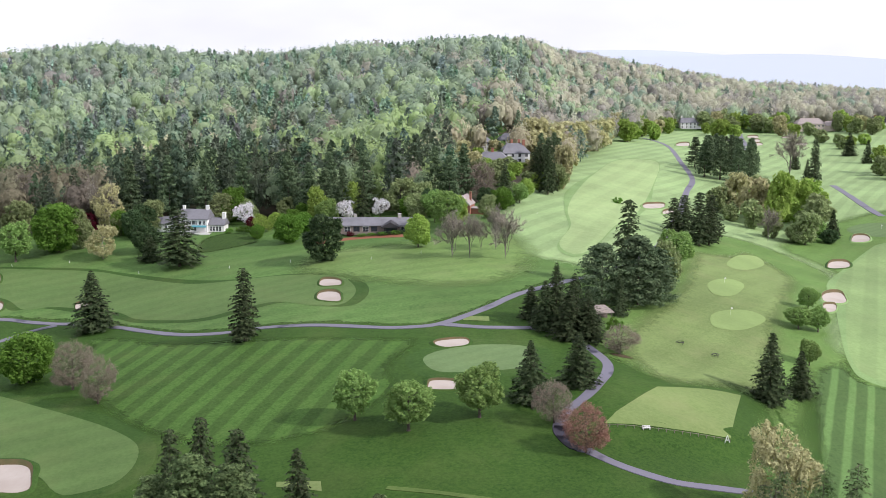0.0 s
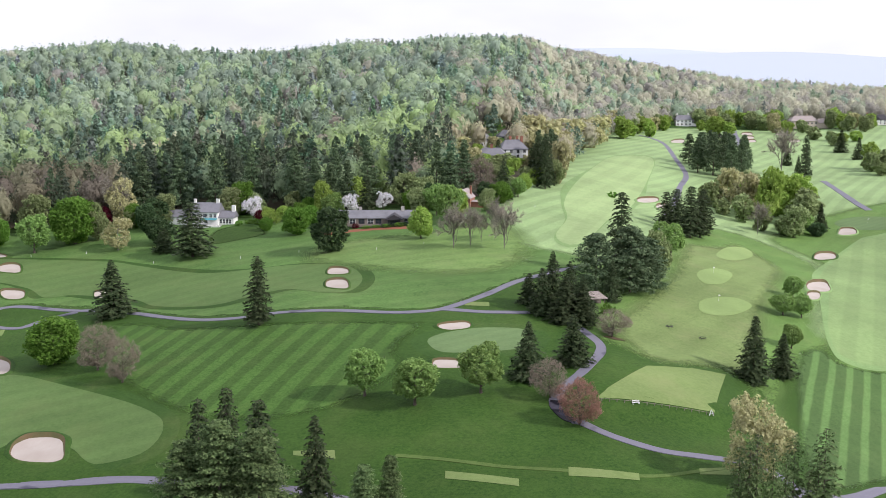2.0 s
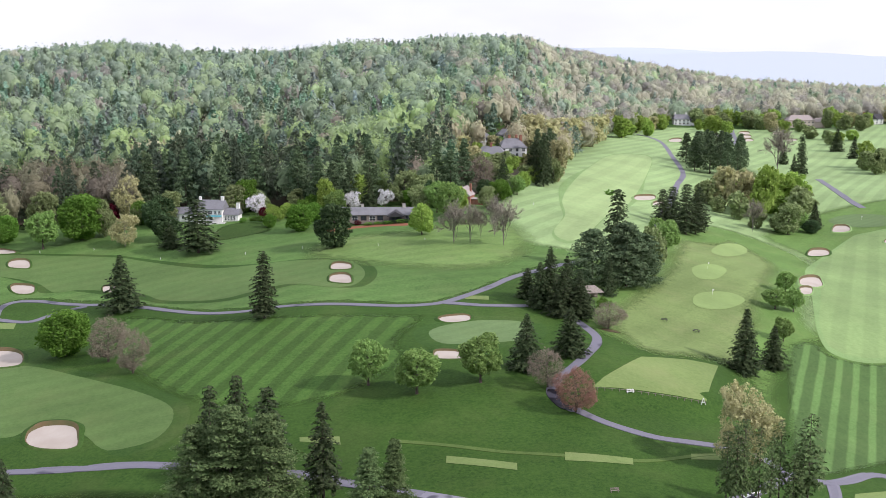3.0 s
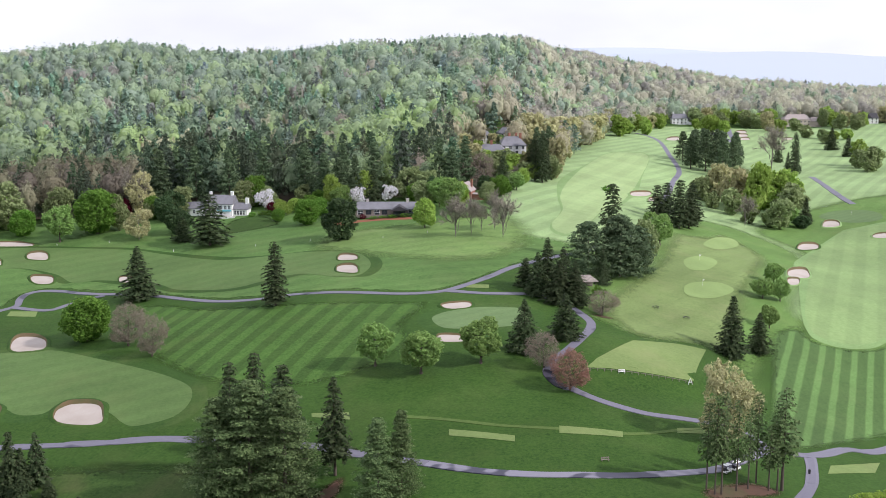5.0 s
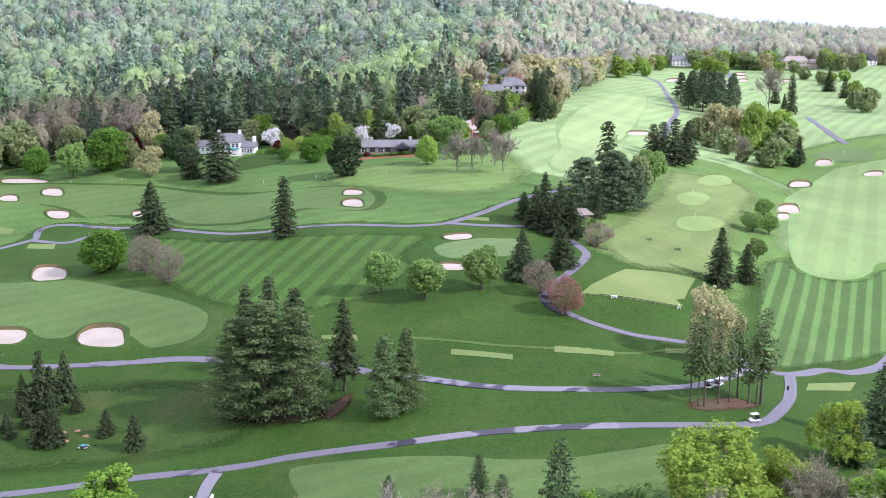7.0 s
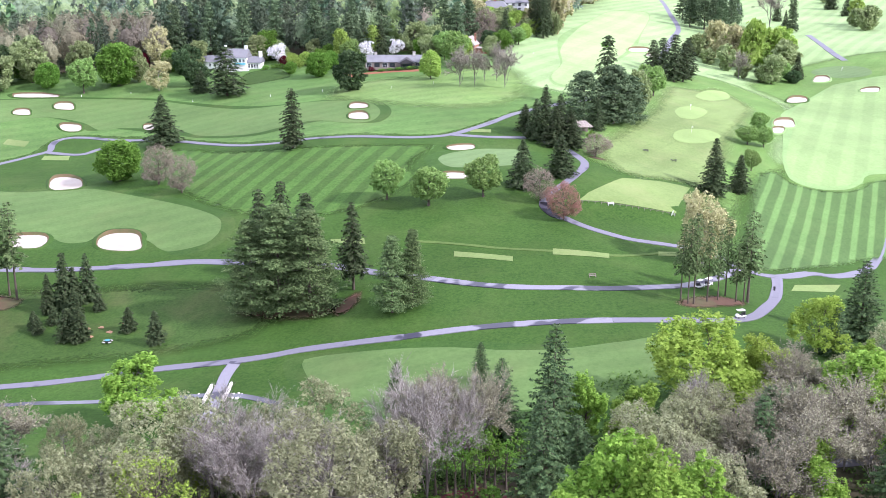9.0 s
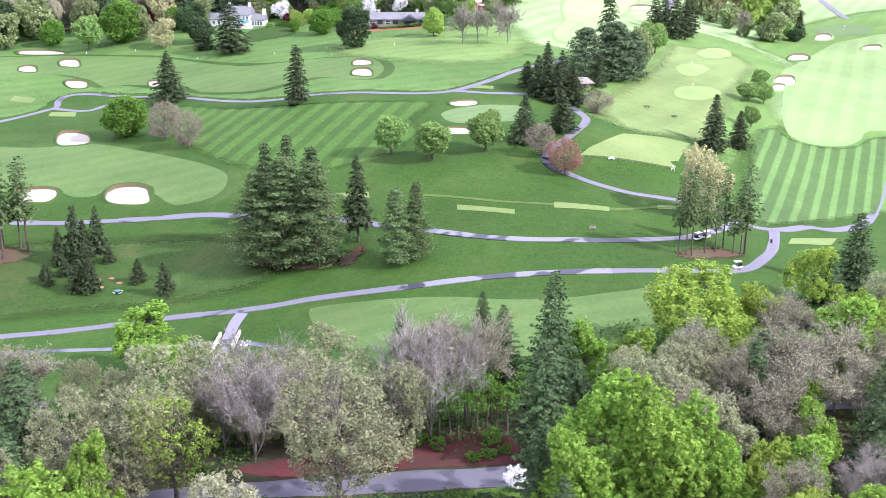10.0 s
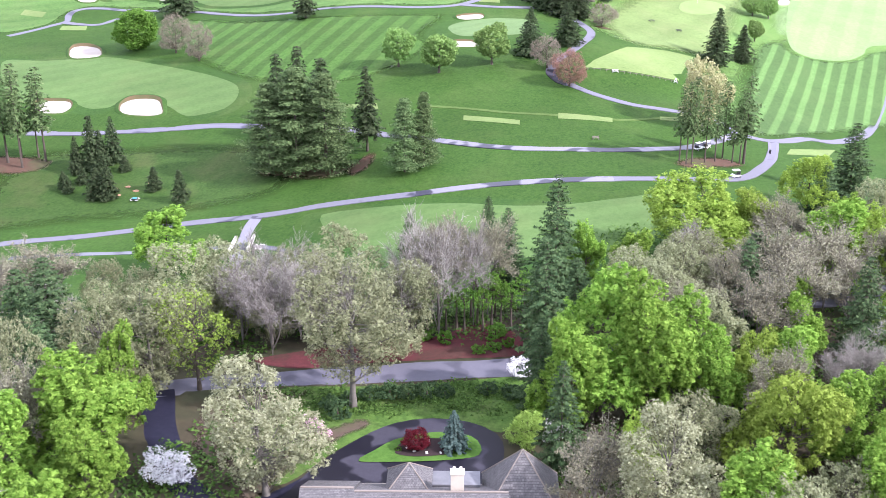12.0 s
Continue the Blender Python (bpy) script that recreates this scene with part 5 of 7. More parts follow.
for x, y, h, w in [(153, 793, 19, 14), (156, 766, 23, 14), (159, 740, 26, 15), (150, 745, 22, 13), (172, 745, 25, 14), (190, 790, 22, 14), (160, 780, 22, 14), (178, 815, 21, 14), (171, 764, 25, 12), (175, 832, 20, 13), (166, 720, 24, 12), (176, 735, 24, 12), (186, 770, 24, 12), (182, 800, 22, 12), (163, 805, 20, 12)]:
    plant("slim_spruce" if int(x + y) % 3 == 0 else "far_pine", x, y, h * 1.08, w, "tall dark conifer in a clump between two fairways", "spruce_tree", "conifer clump")
for x, y, h, w in [(-97.4, 185.7, 8.4, 5.7), (-93.9, 184.3, 9.0, 4.8), (-103.9, 203.5, 15.2, 5.9), (-99.0, 206.6, 12.8, 5.2), (-101.8, 204.4, 10.6, 4.6), (-107.5, 201.4, 10.5, 4), (-94.2, 200.4, 4.2, 3.4), (-82.8, 186.9, 6.4, 3.9), (-73.9, 178.4, 8.4, 4.2), (-106.7, 190.5, 5.0, 3), (-100, 199, 7, 4), (-104, 195, 5, 3.4), (-108.5, 193, 5, 3)]:
    plant("young_spruce", x, y, h, w * 1.35, "young dark spruce on the meadow slope", "young_spruce", "young spruces", sink=0.08)
# ---- pines ----
for x, y, h, w in [(-52.5, 187.5, 23.5, 14), (-45.5, 185.5, 27, 16), (-38.0, 184, 25, 15)]:
    plant("clump_pine", x, y, h, w, "tall dense conifer in a close clump", "pine_tree", "pine clump")
for x, y, h, w in [(-18, 177.7, 18.4, 10.5), (-13.4, 179.8, 18.6, 8.4)]:
    plant("pine", x, y, h, w, "grey-green pine standing above the cart path", "pine_tree", "pine pair")
for x, y, h, w in [(40.2, 341.4, 18.3, 15), (51.7, 346.4, 21, 17), (58.3, 353, 17, 13)]:
    plant("broad_pine", x, y, h, w * 1.1, "broad blue-green pine beside the practice range", "pine_tree", "range pines")
for x, y, h, w in [(49.1, 182.8, 19.1, 4.6), (50.4, 180.6, 21.2, 4.6), (51.8, 181, 22.5, 5), (55.5, 183.9, 20.2, 4.6), (58.4, 186, 18.1, 4), (61.2, 190.7, 20.3, 5), (62.9, 186.9, 14.7, 4.4), (66.1, 188.5, 23, 8), (65, 188, 18, 5)]:
    plant("tall_pine", x, y, h, w, "tall thin pine with a bare lower trunk", "pine_tree", "thin pines by the path")
for x, y, h, w in [(-119, 209.7, 27, 8), (-124.5, 206.5, 27.5, 7), (-129.6, 209.6, 26, 8), (-121.8, 212, 24, 6), (-127, 213, 27, 8), (-132, 206, 26, 7), (-134, 212, 27, 9)]:
    plant("tall_pine", x, y, h, w, "tall thin pine with a bare lower trunk", "pine_tree", "thin pines on the meadow")
# ---- broad-leaved trees of the course and the gardens ----
for key, x, y, h, w, lab in [
    ("mid_round", -117.6, 300.2, 14.2, 16.6, "round dense bright green maple"), ("thin_round", -24.4, 249.5, 12.2, 10.4, "small grey-green round tree in open leaf"), ("thin_round", -12.1, 242.5, 11.6, 11.8, "small round tree in fresh green leaf"),
    ("thin_round", 3.3, 248.4, 12.4, 11.4, "small round tree in fresh green leaf"), ("olive_round", -204.8, 459.3, 22.3, 19, "broad olive-green tree at the edge of the wood"), ("mid_round", -193, 446.3, 12.1, 12.5, "round bright green tree on the lawn"),
    ("thin_round", -172.7, 433.5, 15.9, 14, "grey-green tree on the lawn edge"), ("mid_round", -159.8, 443.9, 19.9, 21, "large round fresh green maple"), ("mid_round", -141.5, 465.4, 11.2, 9.5, "round green garden tree"),
    ("deep_round", -122.7, 435.9, 11, 12.5, "dark dense evergreen near the white house"), ("mid_round", -67.7, 432.7, 11.4, 12, "round green garden tree"), ("deep_round", -50.1, 397.2, 17, 15, "dark glossy evergreen magnolia on the lawn"),
    ("lime_round", -17.5, 405.9, 12.6, 9.8, "oval lime-green tree on the lawn"), ("lime_round", 32.6, 538.3, 10.2, 9, "round lime-green tree by the fairway"), ("lime_round", 25.9, 517.5, 9, 7.5, "small lime-green tree by the fairway"),
    ("olive_round", 63, 362.8, 18.8, 9, "grey-green tree behind the pines"), ("thin_round", 75.4, 409.7, 12.7, 11.5, "pale green bushy tree"), ("thin_round", 73.2, 418.7, 11.8, 9, "pale green bushy tree"),
    ("lime_round", 155, 580.6, 30, 14, "tall lime-green tree in the copse"), ("thin_round", 114, 383.8, 8.2, 7.8, "small pale green tree by the bunker"), ("thin_round", 103.4, 357, 7.3, 9.2, "small pale green tree by the bunker"),
    ("thin_round", 109.9, 358.2, 8.4, 7.4, "small pale green tree by the bunker"), ("thin_round", 97.7, 324.6, 7.8, 6.4, "small pale green tree by the spruces"), ("tan_round", 59.7, 212.2, 20.5, 14.5, "tall pale tree just coming into leaf"),
    ("olive_round", 291.3, 801.1, 18.6, 18, "round green tree beside a far fairway"), ("olive_round", 290.7, 824.6, 14.9, 15, "round green tree beside a far fairway"), ("mid_round", 231.7, 1097.8, 15.5, 17, "round green tree by the far house"),
    ("bloom", -92.3, 474.5, 10, 10.5, "dogwood covered in white blossom"), ("bloom", -50.2, 470, 8.8, 8.6, "dogwood covered in white blossom"), ("bloom", -35.9, 470, 8.8, 7.4, "dogwood covered in white blossom"),
    ("bloom", -46, 447, 4.2, 8, "low shrub covered in white blossom"), ("mid_round", -64.3, 450, 8.8, 8, "green broad-leaved garden tree"), ("mid_round", -75.8, 466, 6, 8, "green garden shrub tree"),
    ("olive_round", 170, 575, 17, 15, "olive-green tree in the copse"), ("mid_round", 165, 600, 15, 14, "green tree in the copse"), ("olive_round", 140, 570, 15, 12, "grey-green tree in the copse"), ("deep_round", 130, 610, 14, 12, "dark green tree in the copse"),
    ("lime_round", 175, 620, 20, 14, "fresh green tree in the copse"), ("mid_round", -82, 446, 6, 6, "small green garden tree"), ("olive_round", -20, 452, 12, 11, "olive-green tree behind the low house"), ("lime_round", -4, 440, 13, 9, "fresh green tree by the brick house")]:
    plant(key, x, y, h, w, lab, "broadleaf_tree")
for key, x, y, h, w, lab in [
    ("brown_bare", -101.6, 289.1, 13.6, 12.6, "brownish tree with bare branches and first buds"), ("brown_bare", -90.9, 276.2, 13, 9.6, "brownish tree with bare branches and first buds"), ("brown_bare", 19.6, 245.9, 10.2, 9.8, "grey-pink tree with bare branches"),
    ("pink_bare", 25.3, 232.8, 11, 10.8, "small tree with red-pink new leaves"), ("brown_bare", 40.2, 297.7, 8.3, 10.5, "low spreading brown tree with buds"), ("tan_round", -138.1, 430.7, 13.9, 12.6, "tan budding tree on the lawn"),
    ("olive_round", -151, 446.7, 16.3, 9, "brown-green tree beside a maple"), ("grey_bare", -5.2, 387.5, 17.6, 14.5, "grey bare tree on the lawn"), ("grey_bare", 0.7, 387.1, 16.5, 9, "grey bare tree on the lawn"), ("grey_bare", 12.7, 385.8, 18, 13.8, "grey bare tree on the lawn"),
    ("grey_bare", 9.7, 400, 16.9, 12.6, "grey bare tree on the lawn"), ("grey_bare", 4.7, 397.5, 11.3, 6, "slim grey bare tree on the lawn"), ("grey_bare", 138.8, 536.4, 16.9, 12, "brown bare tree at the edge of the copse"),
    ("olive_round", 157.5, 541.3, 16.8, 15, "brown-green budding tree at the edge of the copse"), ("grey_bare", 213, 776.8, 34, 24, "very tall bare tree with pinkish buds"), ("tan_round", 145.1, 592.4, 24, 16, "tan budding tree in the copse")]:
    plant(key, x, y, h, w, lab, "budding_tree")

for key, x, y, h, w in [("deep_round", 150, 668, 9, 11), ("deep_round", 140, 640, 9, 11), ("deep_round", 136, 612, 9, 10), ("deep_round", 132, 586, 8, 9), ("olive_round", 178, 590, 15, 13), ("mid_round", 150, 602, 16, 13), ("thin_round", 165, 556, 10, 11), ("deep_round", 171, 549, 6, 9), ("olive_round", 144, 549, 9, 9), ("tan_round", 140, 612, 20, 14), ("olive_round", 160, 640, 16, 15), ("thin_round", 186, 640, 16, 14), ("mid_round", 183, 612, 13, 12), ("olive_round", 154, 546, 8, 9)]:
    plant(key, x, y, h * 1.15, w * 1.08, "broad-leaved tree in the dense copse between holes", "broadleaf_tree", "copse trees")
for key, x, y, h, w in [("olive_round", -215, 446, 17, 15), ("deep_round", -222, 462, 20, 18), ("mid_round", -212, 470, 15, 14), ("olive_round", -184, 466, 18, 14), ("tan_round", -150, 478, 20, 15), ("olive_round", -130, 470, 14, 12), ("mid_round", -100, 486, 15, 13), ("deep_round", -134, 458, 12, 10), ("thin_round", -56, 456, 12, 10), ("olive_round", -28, 478, 16, 13), ("deep_round", -14, 462, 12, 11), ("mid_round", 14, 478, 10, 10), ("olive_round", 20, 500, 9, 9), ("tan_round", 46, 600, 16, 12), ("olive_round", 12, 545, 9, 9), ("olive_round", 46, 640, 17, 14)]:
    plant(key, x, y, h, w, "broad-leaved tree where gardens meet the wood", "broadleaf_tree", "garden edge trees")
for x, y, h, w in [(-14, 486, 26, 11), (-2, 500, 25, 11), (-30, 492, 27, 11), (40, 590, 22, 10), (44, 606, 24, 10), (38, 618, 22, 10), (-58, 484, 27, 12), (-76, 486, 28, 12), (-96, 492, 28, 12), (-112, 490, 27, 12), (-128, 492, 28, 12), (-144, 490, 27, 12), (-44, 486, 26, 12), (-52, 478, 22, 9)]:
    plant("far_pine", x, y, h, w, "tall dark pine at the edge of the hillside forest", "pine_tree", "forest edge pines")

for key, x, y, h, w in [("mid_round", 232.6, 1090.1, 18.2, 18.2), ("mid_round", 244.8, 1084.8, 13.7, 12.8), ("lime_round", 132.0, 964.7, 12.3, 19.1), ("mid_round", 157.1, 998.4, 14.2, 11.8), ("olive_round", 314.7, 1051.5, 12.2, 14.5), ("olive_round", 326.4, 1039.3, 9.5, 10.2), ("thin_round", 295.5, 841.6, 21.5, 14.2), ("olive_round", 286.8, 792.9, 17.0, 11.8), ("thin_round", 303.2, 1095.0, 13.8, 10.8), ("olive_round", 285.5, 1167.1, 10.6, 11.5), ("mid_round", 225.4, 1121.6, 11.4, 8.8), ("mid_round", 185.0, 1093.2, 15.0, 10.8), ("olive_round", 322.6, 1116.8, 13.5, 13.2), ("olive_round", 372.4, 1136.5, 15.5, 15.6), ("olive_round", 384.0, 1121.7, 16.4, 14.3), ("tan_round", 89.1, 838.3, 19.9, 19.6), ("tan_round", 129.7, 1035.8, 21.0, 18.4), ("tan_round", 295.8, 1118.1, 20.4, 15.1), ("olive_round", 364.4, 1164.9, 19.4, 12.6)]:
    plant(key, x, y, h, w, "broad-leaved tree among the far fairways and houses", "broadleaf_tree", "far course trees")

for key, x, y, h, w in [("olive_round", 14, 572, 8, 9), ("mid_round", 23, 584, 7.5, 8), ("tan_round", 31, 602, 9, 9), ("deep_round", 5, 578, 9, 9), ("olive_round", 36, 630, 11, 10), ("lime_round", 19, 556, 6.5, 7), ("deep_round", 29, 566, 7, 8), ("tan_round", -4, 612, 14, 12), ("olive_round", 40, 662, 15, 13), ("tan_round", 14, 640, 9, 9), ("olive_round", -8, 640, 16, 13), ("tan_round", 48, 690, 17, 14), ("deep_round", 0, 596, 10, 9)]:
    plant(key, x, y, h, w, "garden tree round the hillside houses", "broadleaf_tree", "hillside garden trees")

for key, x, y, h, w in [("weeping", -82.2, 456.4, 8.0, 8.4), ("lime_round", -77.7, 463.3, 7.1, 6.2), ("olive_round", -75.7, 478.8, 10.8, 8.3), ("mid_round", -67.6, 470.0, 9.1, 8.7), ("tan_round", -69.1, 460.0, 3.8, 4.2), ("olive_round", -92.7, 484.0, 9.9, 8.9), ("mid_round", -57.6, 471.3, 8.2, 7.2), ("olive_round", -6.5, 436.0, 8.9, 8.0), ("deep_round", -131.9, 467.1, 12.5, 10.6), ("olive_round", -141.9, 463.9, 9.6, 6.2), ("mid_round", -27.9, 501.6, 9.2, 8.7)]:
    plant(key, x, y, h, w, "garden tree or tall shrub between the houses", "broadleaf_tree", "garden trees between houses")

for x, y, h, w in [(38, 655, 21, 19), (47, 690, 23, 20), (54, 722, 24, 22), (62, 752, 25, 22), (70, 786, 24, 22), (79, 818, 23, 20), (44, 722, 24, 20), (58, 690, 17, 15), (96, 872, 22, 20), (104, 906, 22, 20), (36, 690, 24, 20)]:
    plant("tan_round", x, y, h, w, "tall round oak in tan young leaf at the wood's edge", "budding_tree", "oaks along the long fairway")
for key, x, y, h, w in [("slim_spruce", 34, 598, 15, 8), ("slim_spruce", 38, 610, 16, 9), ("tan_round", 3, 584, 12, 11), ("olive_round", 10, 574, 7, 9), ("olive_round", 19, 594, 7, 8), ("tan_round", -7, 592, 14, 12), ("slim_spruce", 16, 612, 12, 6), ("lime_round", 4, 618, 9, 8), ("lime_round", 13, 622, 7, 6),
    ("spruce", 15.2, 488.1, 18.5, 12), ("brown_bare", 5.8, 503.5, 17.7, 15), ("brown_bare", -1.5, 508, 17, 12), ("slim_spruce", 36.4, 532.9, 24.5, 9), ("slim_spruce", 33.0, 537.6, 23.5, 9), ("slim_spruce", 38.5, 541, 22, 8), ("tan_round", 44.6, 562, 22.4, 13), ("olive_round", 42.5, 552, 14, 10),
    ("thin_round", -7.6, 429.7, 16.5, 12), ("thin_round", -12.9, 449.4, 13.3, 11), ("olive_round", 7.5, 458, 10, 8), ("thin_round", 22, 496, 9, 9), ("deep_round", 8, 481, 9, 10)]:
    plant(key, x, y, h, w, "garden tree screening the hillside houses", "garden_tree", "trees before the hillside houses")
plant("slim_spruce", -41.4, 449.9, 18.7, 9, "brown-green spruce standing against the low house", "spruce_tree")
plant("grey_bare", -152, 478.5, 23, 16, "tall leafless grey tree behind the maples", "budding_tree")
plant("red_tree", -157.2, 474, 8.5, 8, "dark red maple half hidden by green trees", "broadleaf_tree")
plant("red_maple", -44.6, 434.2, 2.2, 3.2, "dark red shrub before the low house", "shrub", category="shrub")
plant("red_maple", -89.1, 470, 4.6, 4.4, "dark purple-red shrub in the garden", "shrub", category="shrub")
for key, x, y, h, w in [("far_pine", -58.4, 472, 22, 11), ("lime_round", -61.2, 466, 16, 9), ("olive_round", -104, 480, 14, 12), ("mid_round", -70, 462, 8, 8), ("far_pine", -66, 478, 24, 11), ("lime_round", -48, 482, 15, 10), ("olive_round", -20, 474, 14, 12), ("far_pine", -8, 484, 22, 11), ("mid_round", -24, 468, 9, 9)]:
    plant(key, x, y, h, w, "garden tree where the lawn meets the wood", "garden_tree", "garden edge trees")
for k in range(9):
    plant("shrub", -33 + 2.0 * k, 431.2 + 0.1 * k, 1.5, 2.8, "clipped dark hedge shrub before the low house", "shrub", "hedge before the low house", category="shrub", sink=0.0)
SCREEN = random.Random(23)
for k in range(9):
    x = 1 + 4.3 * k
    h = SCREEN.uniform(5.5, 8.0)
    plant(SCREEN.choice(["olive_round", "thin_round", "lime_round", "tan_round", "mid_round"]), x, 586 + SCREEN.uniform(-4, 4) + 0.55 * x, h, h * SCREEN.uniform(0.9, 1.15), "low garden tree before the hillside houses", "garden_tree", "trees before the hillside houses")
FAR = random.Random(17)
for k in range(40):
    x = 128 + 10.5 * k + FAR.uniform(-4, 4)
    y = np.interp(x, EDGE_X, EDGE_FOOT) - FAR.uniform(4, 26)
    if min(abs(x - c) for c in (216, 338, 362, 424)) < 15:
        continue
    h = FAR.uniform(13, 20)
    plant(FAR.choice(["olive_round", "tan_round", "thin_round", "thin_round", "lime_round", "tan_round"]), x, y, h, h * FAR.uniform(0.8, 1.05), "tall broad-leaved tree at the far edge of the course", "broadleaf_tree", "far wood edge trees")

# ---- the near wood ----
WOOD = {
    "lime_near": ("lime-green tulip tree in fresh leaf", [(25.7, 62, 27, 13), (18.9, 65.1, 27, 14), (14.4, 60, 21, 11), (20.3, 111.4, 15, 8), (65.5, 109.3, 20, 14), (52, 77.8, 15, 7.5), (35.8, 62.3, 17, 8), (35, 28, 18, 13), (-53.2, 44.4, 21.5, 15), (-49.8, 35.5, 16, 10), (28, 104, 16, 10), (33, 70, 20, 11), (47, 66, 16, 10), (70, 52, 17, 12), (-52.8, 60.5, 18, 7.5), (-49.6, 17.3, 18, 11), (-66.2, 135, 15, 14), (50.5, 51.2, 16, 10), (52, 34, 16, 10), (-61, 36, 18, 12)]),
    "yellow_near": ("broad yellow-green oak in young leaf", [(43.3, 124, 19, 24), (42.8, 46.1, 19, 16), (55, 127, 15, 13), (73.9, 157.6, 14, 12.5), (72, 112, 17, 13), (80, 104, 17, 13)]),
    "pale_near": ("oak covered in pale cream catkins", [(-52.2, 73.8, 20, 15.5), (-50.1, 93.6, 20, 15), (-22, 95, 21, 15), (-12.5, 86.5, 19, 12), (-43, 96, 20, 13), (-30, 98, 18, 12), (36.3, 95.4, 17, 11), (-64.5, 53.7, 22, 9), (-58.4, 69.5, 20, 11), (81.5, 138.8, 15, 10), (38, 24, 17, 11), (46, 18, 16, 11), (38, 100, 17, 12), (30, 88, 18, 13), (36, 76, 18, 12)]),
    "brown_near": ("tree with brown-grey buds on fine twigs", [(50, 99, 18, 13), (62, 100, 17, 13), (54, 86, 18, 13), (58.1, 114.8, 17, 11), (-8, 99, 22, 11), (2, 101, 20, 10), (-3.5, 103, 19, 10), (45, 79, 17, 13), (43.5, 93.2, 17, 10), (56.2, 98.8, 17, 10), (43.9, 58.5, 16, 10), (-77.8, 101, 18, 15), (-61.4, 43.4, 18, 9), (64, 92, 15, 10), (-88, 92, 18, 14)]),
    "bare_near": ("leafless grey tree with a net of twigs", [(-35, 86.7, 21, 16), (-28.4, 89.2, 20, 10.5), (-41, 91, 20, 12), (-31, 93, 20, 12), (-23, 89, 19, 11), (-12, 95, 21, 11), (-38, 97, 19, 12), (-6.5, 91.5, 25, 13.5), (59.4, 68.7, 14, 10), (55.1, 65.6, 12, 8), (-0.5, 97, 20, 8), (66, 60, 13, 9)]),
    "pine_near": ("dark green pine in the wood", [(-64, 58, 19, 12), (-76, 94, 17, 12), (49.2, 100.1, 16, 11), (-67.7, 73.7, 21, 13), (14.5, 107.4, 25, 10.5), (11.5, 85.5, 22, 11), (5.8, 114.8, 16, 8), (46.5, 94.1, 17, 10), (88.2, 173.4, 19, 11), (61.6, 78.4, 20, 9), (-13.9, 130.1, 10, 5), (2.2, 138.8, 9, 4.5), (77.1, 156.8, 12, 8), (10, 67.4, 16, 8), (12.1, 50, 18, 7), (-75, 80, 19, 11), (75, 95, 18, 10)]),
}
FILL = random.Random(21)
for x, y in [(-96, 80), (-84, 70), (-76, 60), (-92, 58), (-70, 88), (-62, 98), (-74, 112), (-90, 108), (-72, 46), (-84, 40), (-70, 30), (-60, 24), (-38, 92), (-44, 98), (-12, 100), (30, 84), (28, 98), (36, 106), (50, 106), (66, 118), (74, 124), (84, 118), (92, 132), (98, 118), (72, 106), (80, 92), (70, 82), (84, 76), (66, 70), (76, 62), (60, 56), (70, 46), (56, 44), (62, 30), (46, 34), (44, 66), (26, 78), (30, 48), (22, 44), (16, 36), (100, 150), (92, 160), (18, 96), (54, 88), (40, 112)]:
    key = FILL.choice(["lime_near", "pale_near", "pale_near", "brown_near", "yellow_near", "brown_near", "bare_near", "pine_near", "yellow_near"] if x < 20 or y > 80 else ["lime_near", "lime_near", "yellow_near", "yellow_near", "pale_near"])
    h = FILL.uniform(11, 16.5)
    WOOD[key][1].append((x + FILL.uniform(-2, 2), y + FILL.uniform(-2, 2), h, h * FILL.uniform(0.55, 0.75)))
for key, (lab, rows) in WOOD.items():
    for x, y, h, w in rows:
        plant(key, x, y, h, w * 1.18, lab, "woodland_tree", "trees of the near wood", sink=0.3)

for x, y, h, w in ((24.3, 32, 20, 18), (-28.0, 41.6, 21, 20.5)):
    plant("blossom_oak", x, y, h, w, "broad tree covered in cream-white new leaves", "woodland_tree", "trees of the near wood", sink=0.3)
plant("sparse_yellow", -44.4, 72.7, 20, 14, "tree with sparse yellow-green young leaves", "woodland_tree", "trees of the near wood", sink=0.3)
plant("oak_near", -19, 67.6, 27.5, 20, "tall oak in cream catkins with a bare trunk", "woodland_tree", "trees of the near wood", sink=0.3)

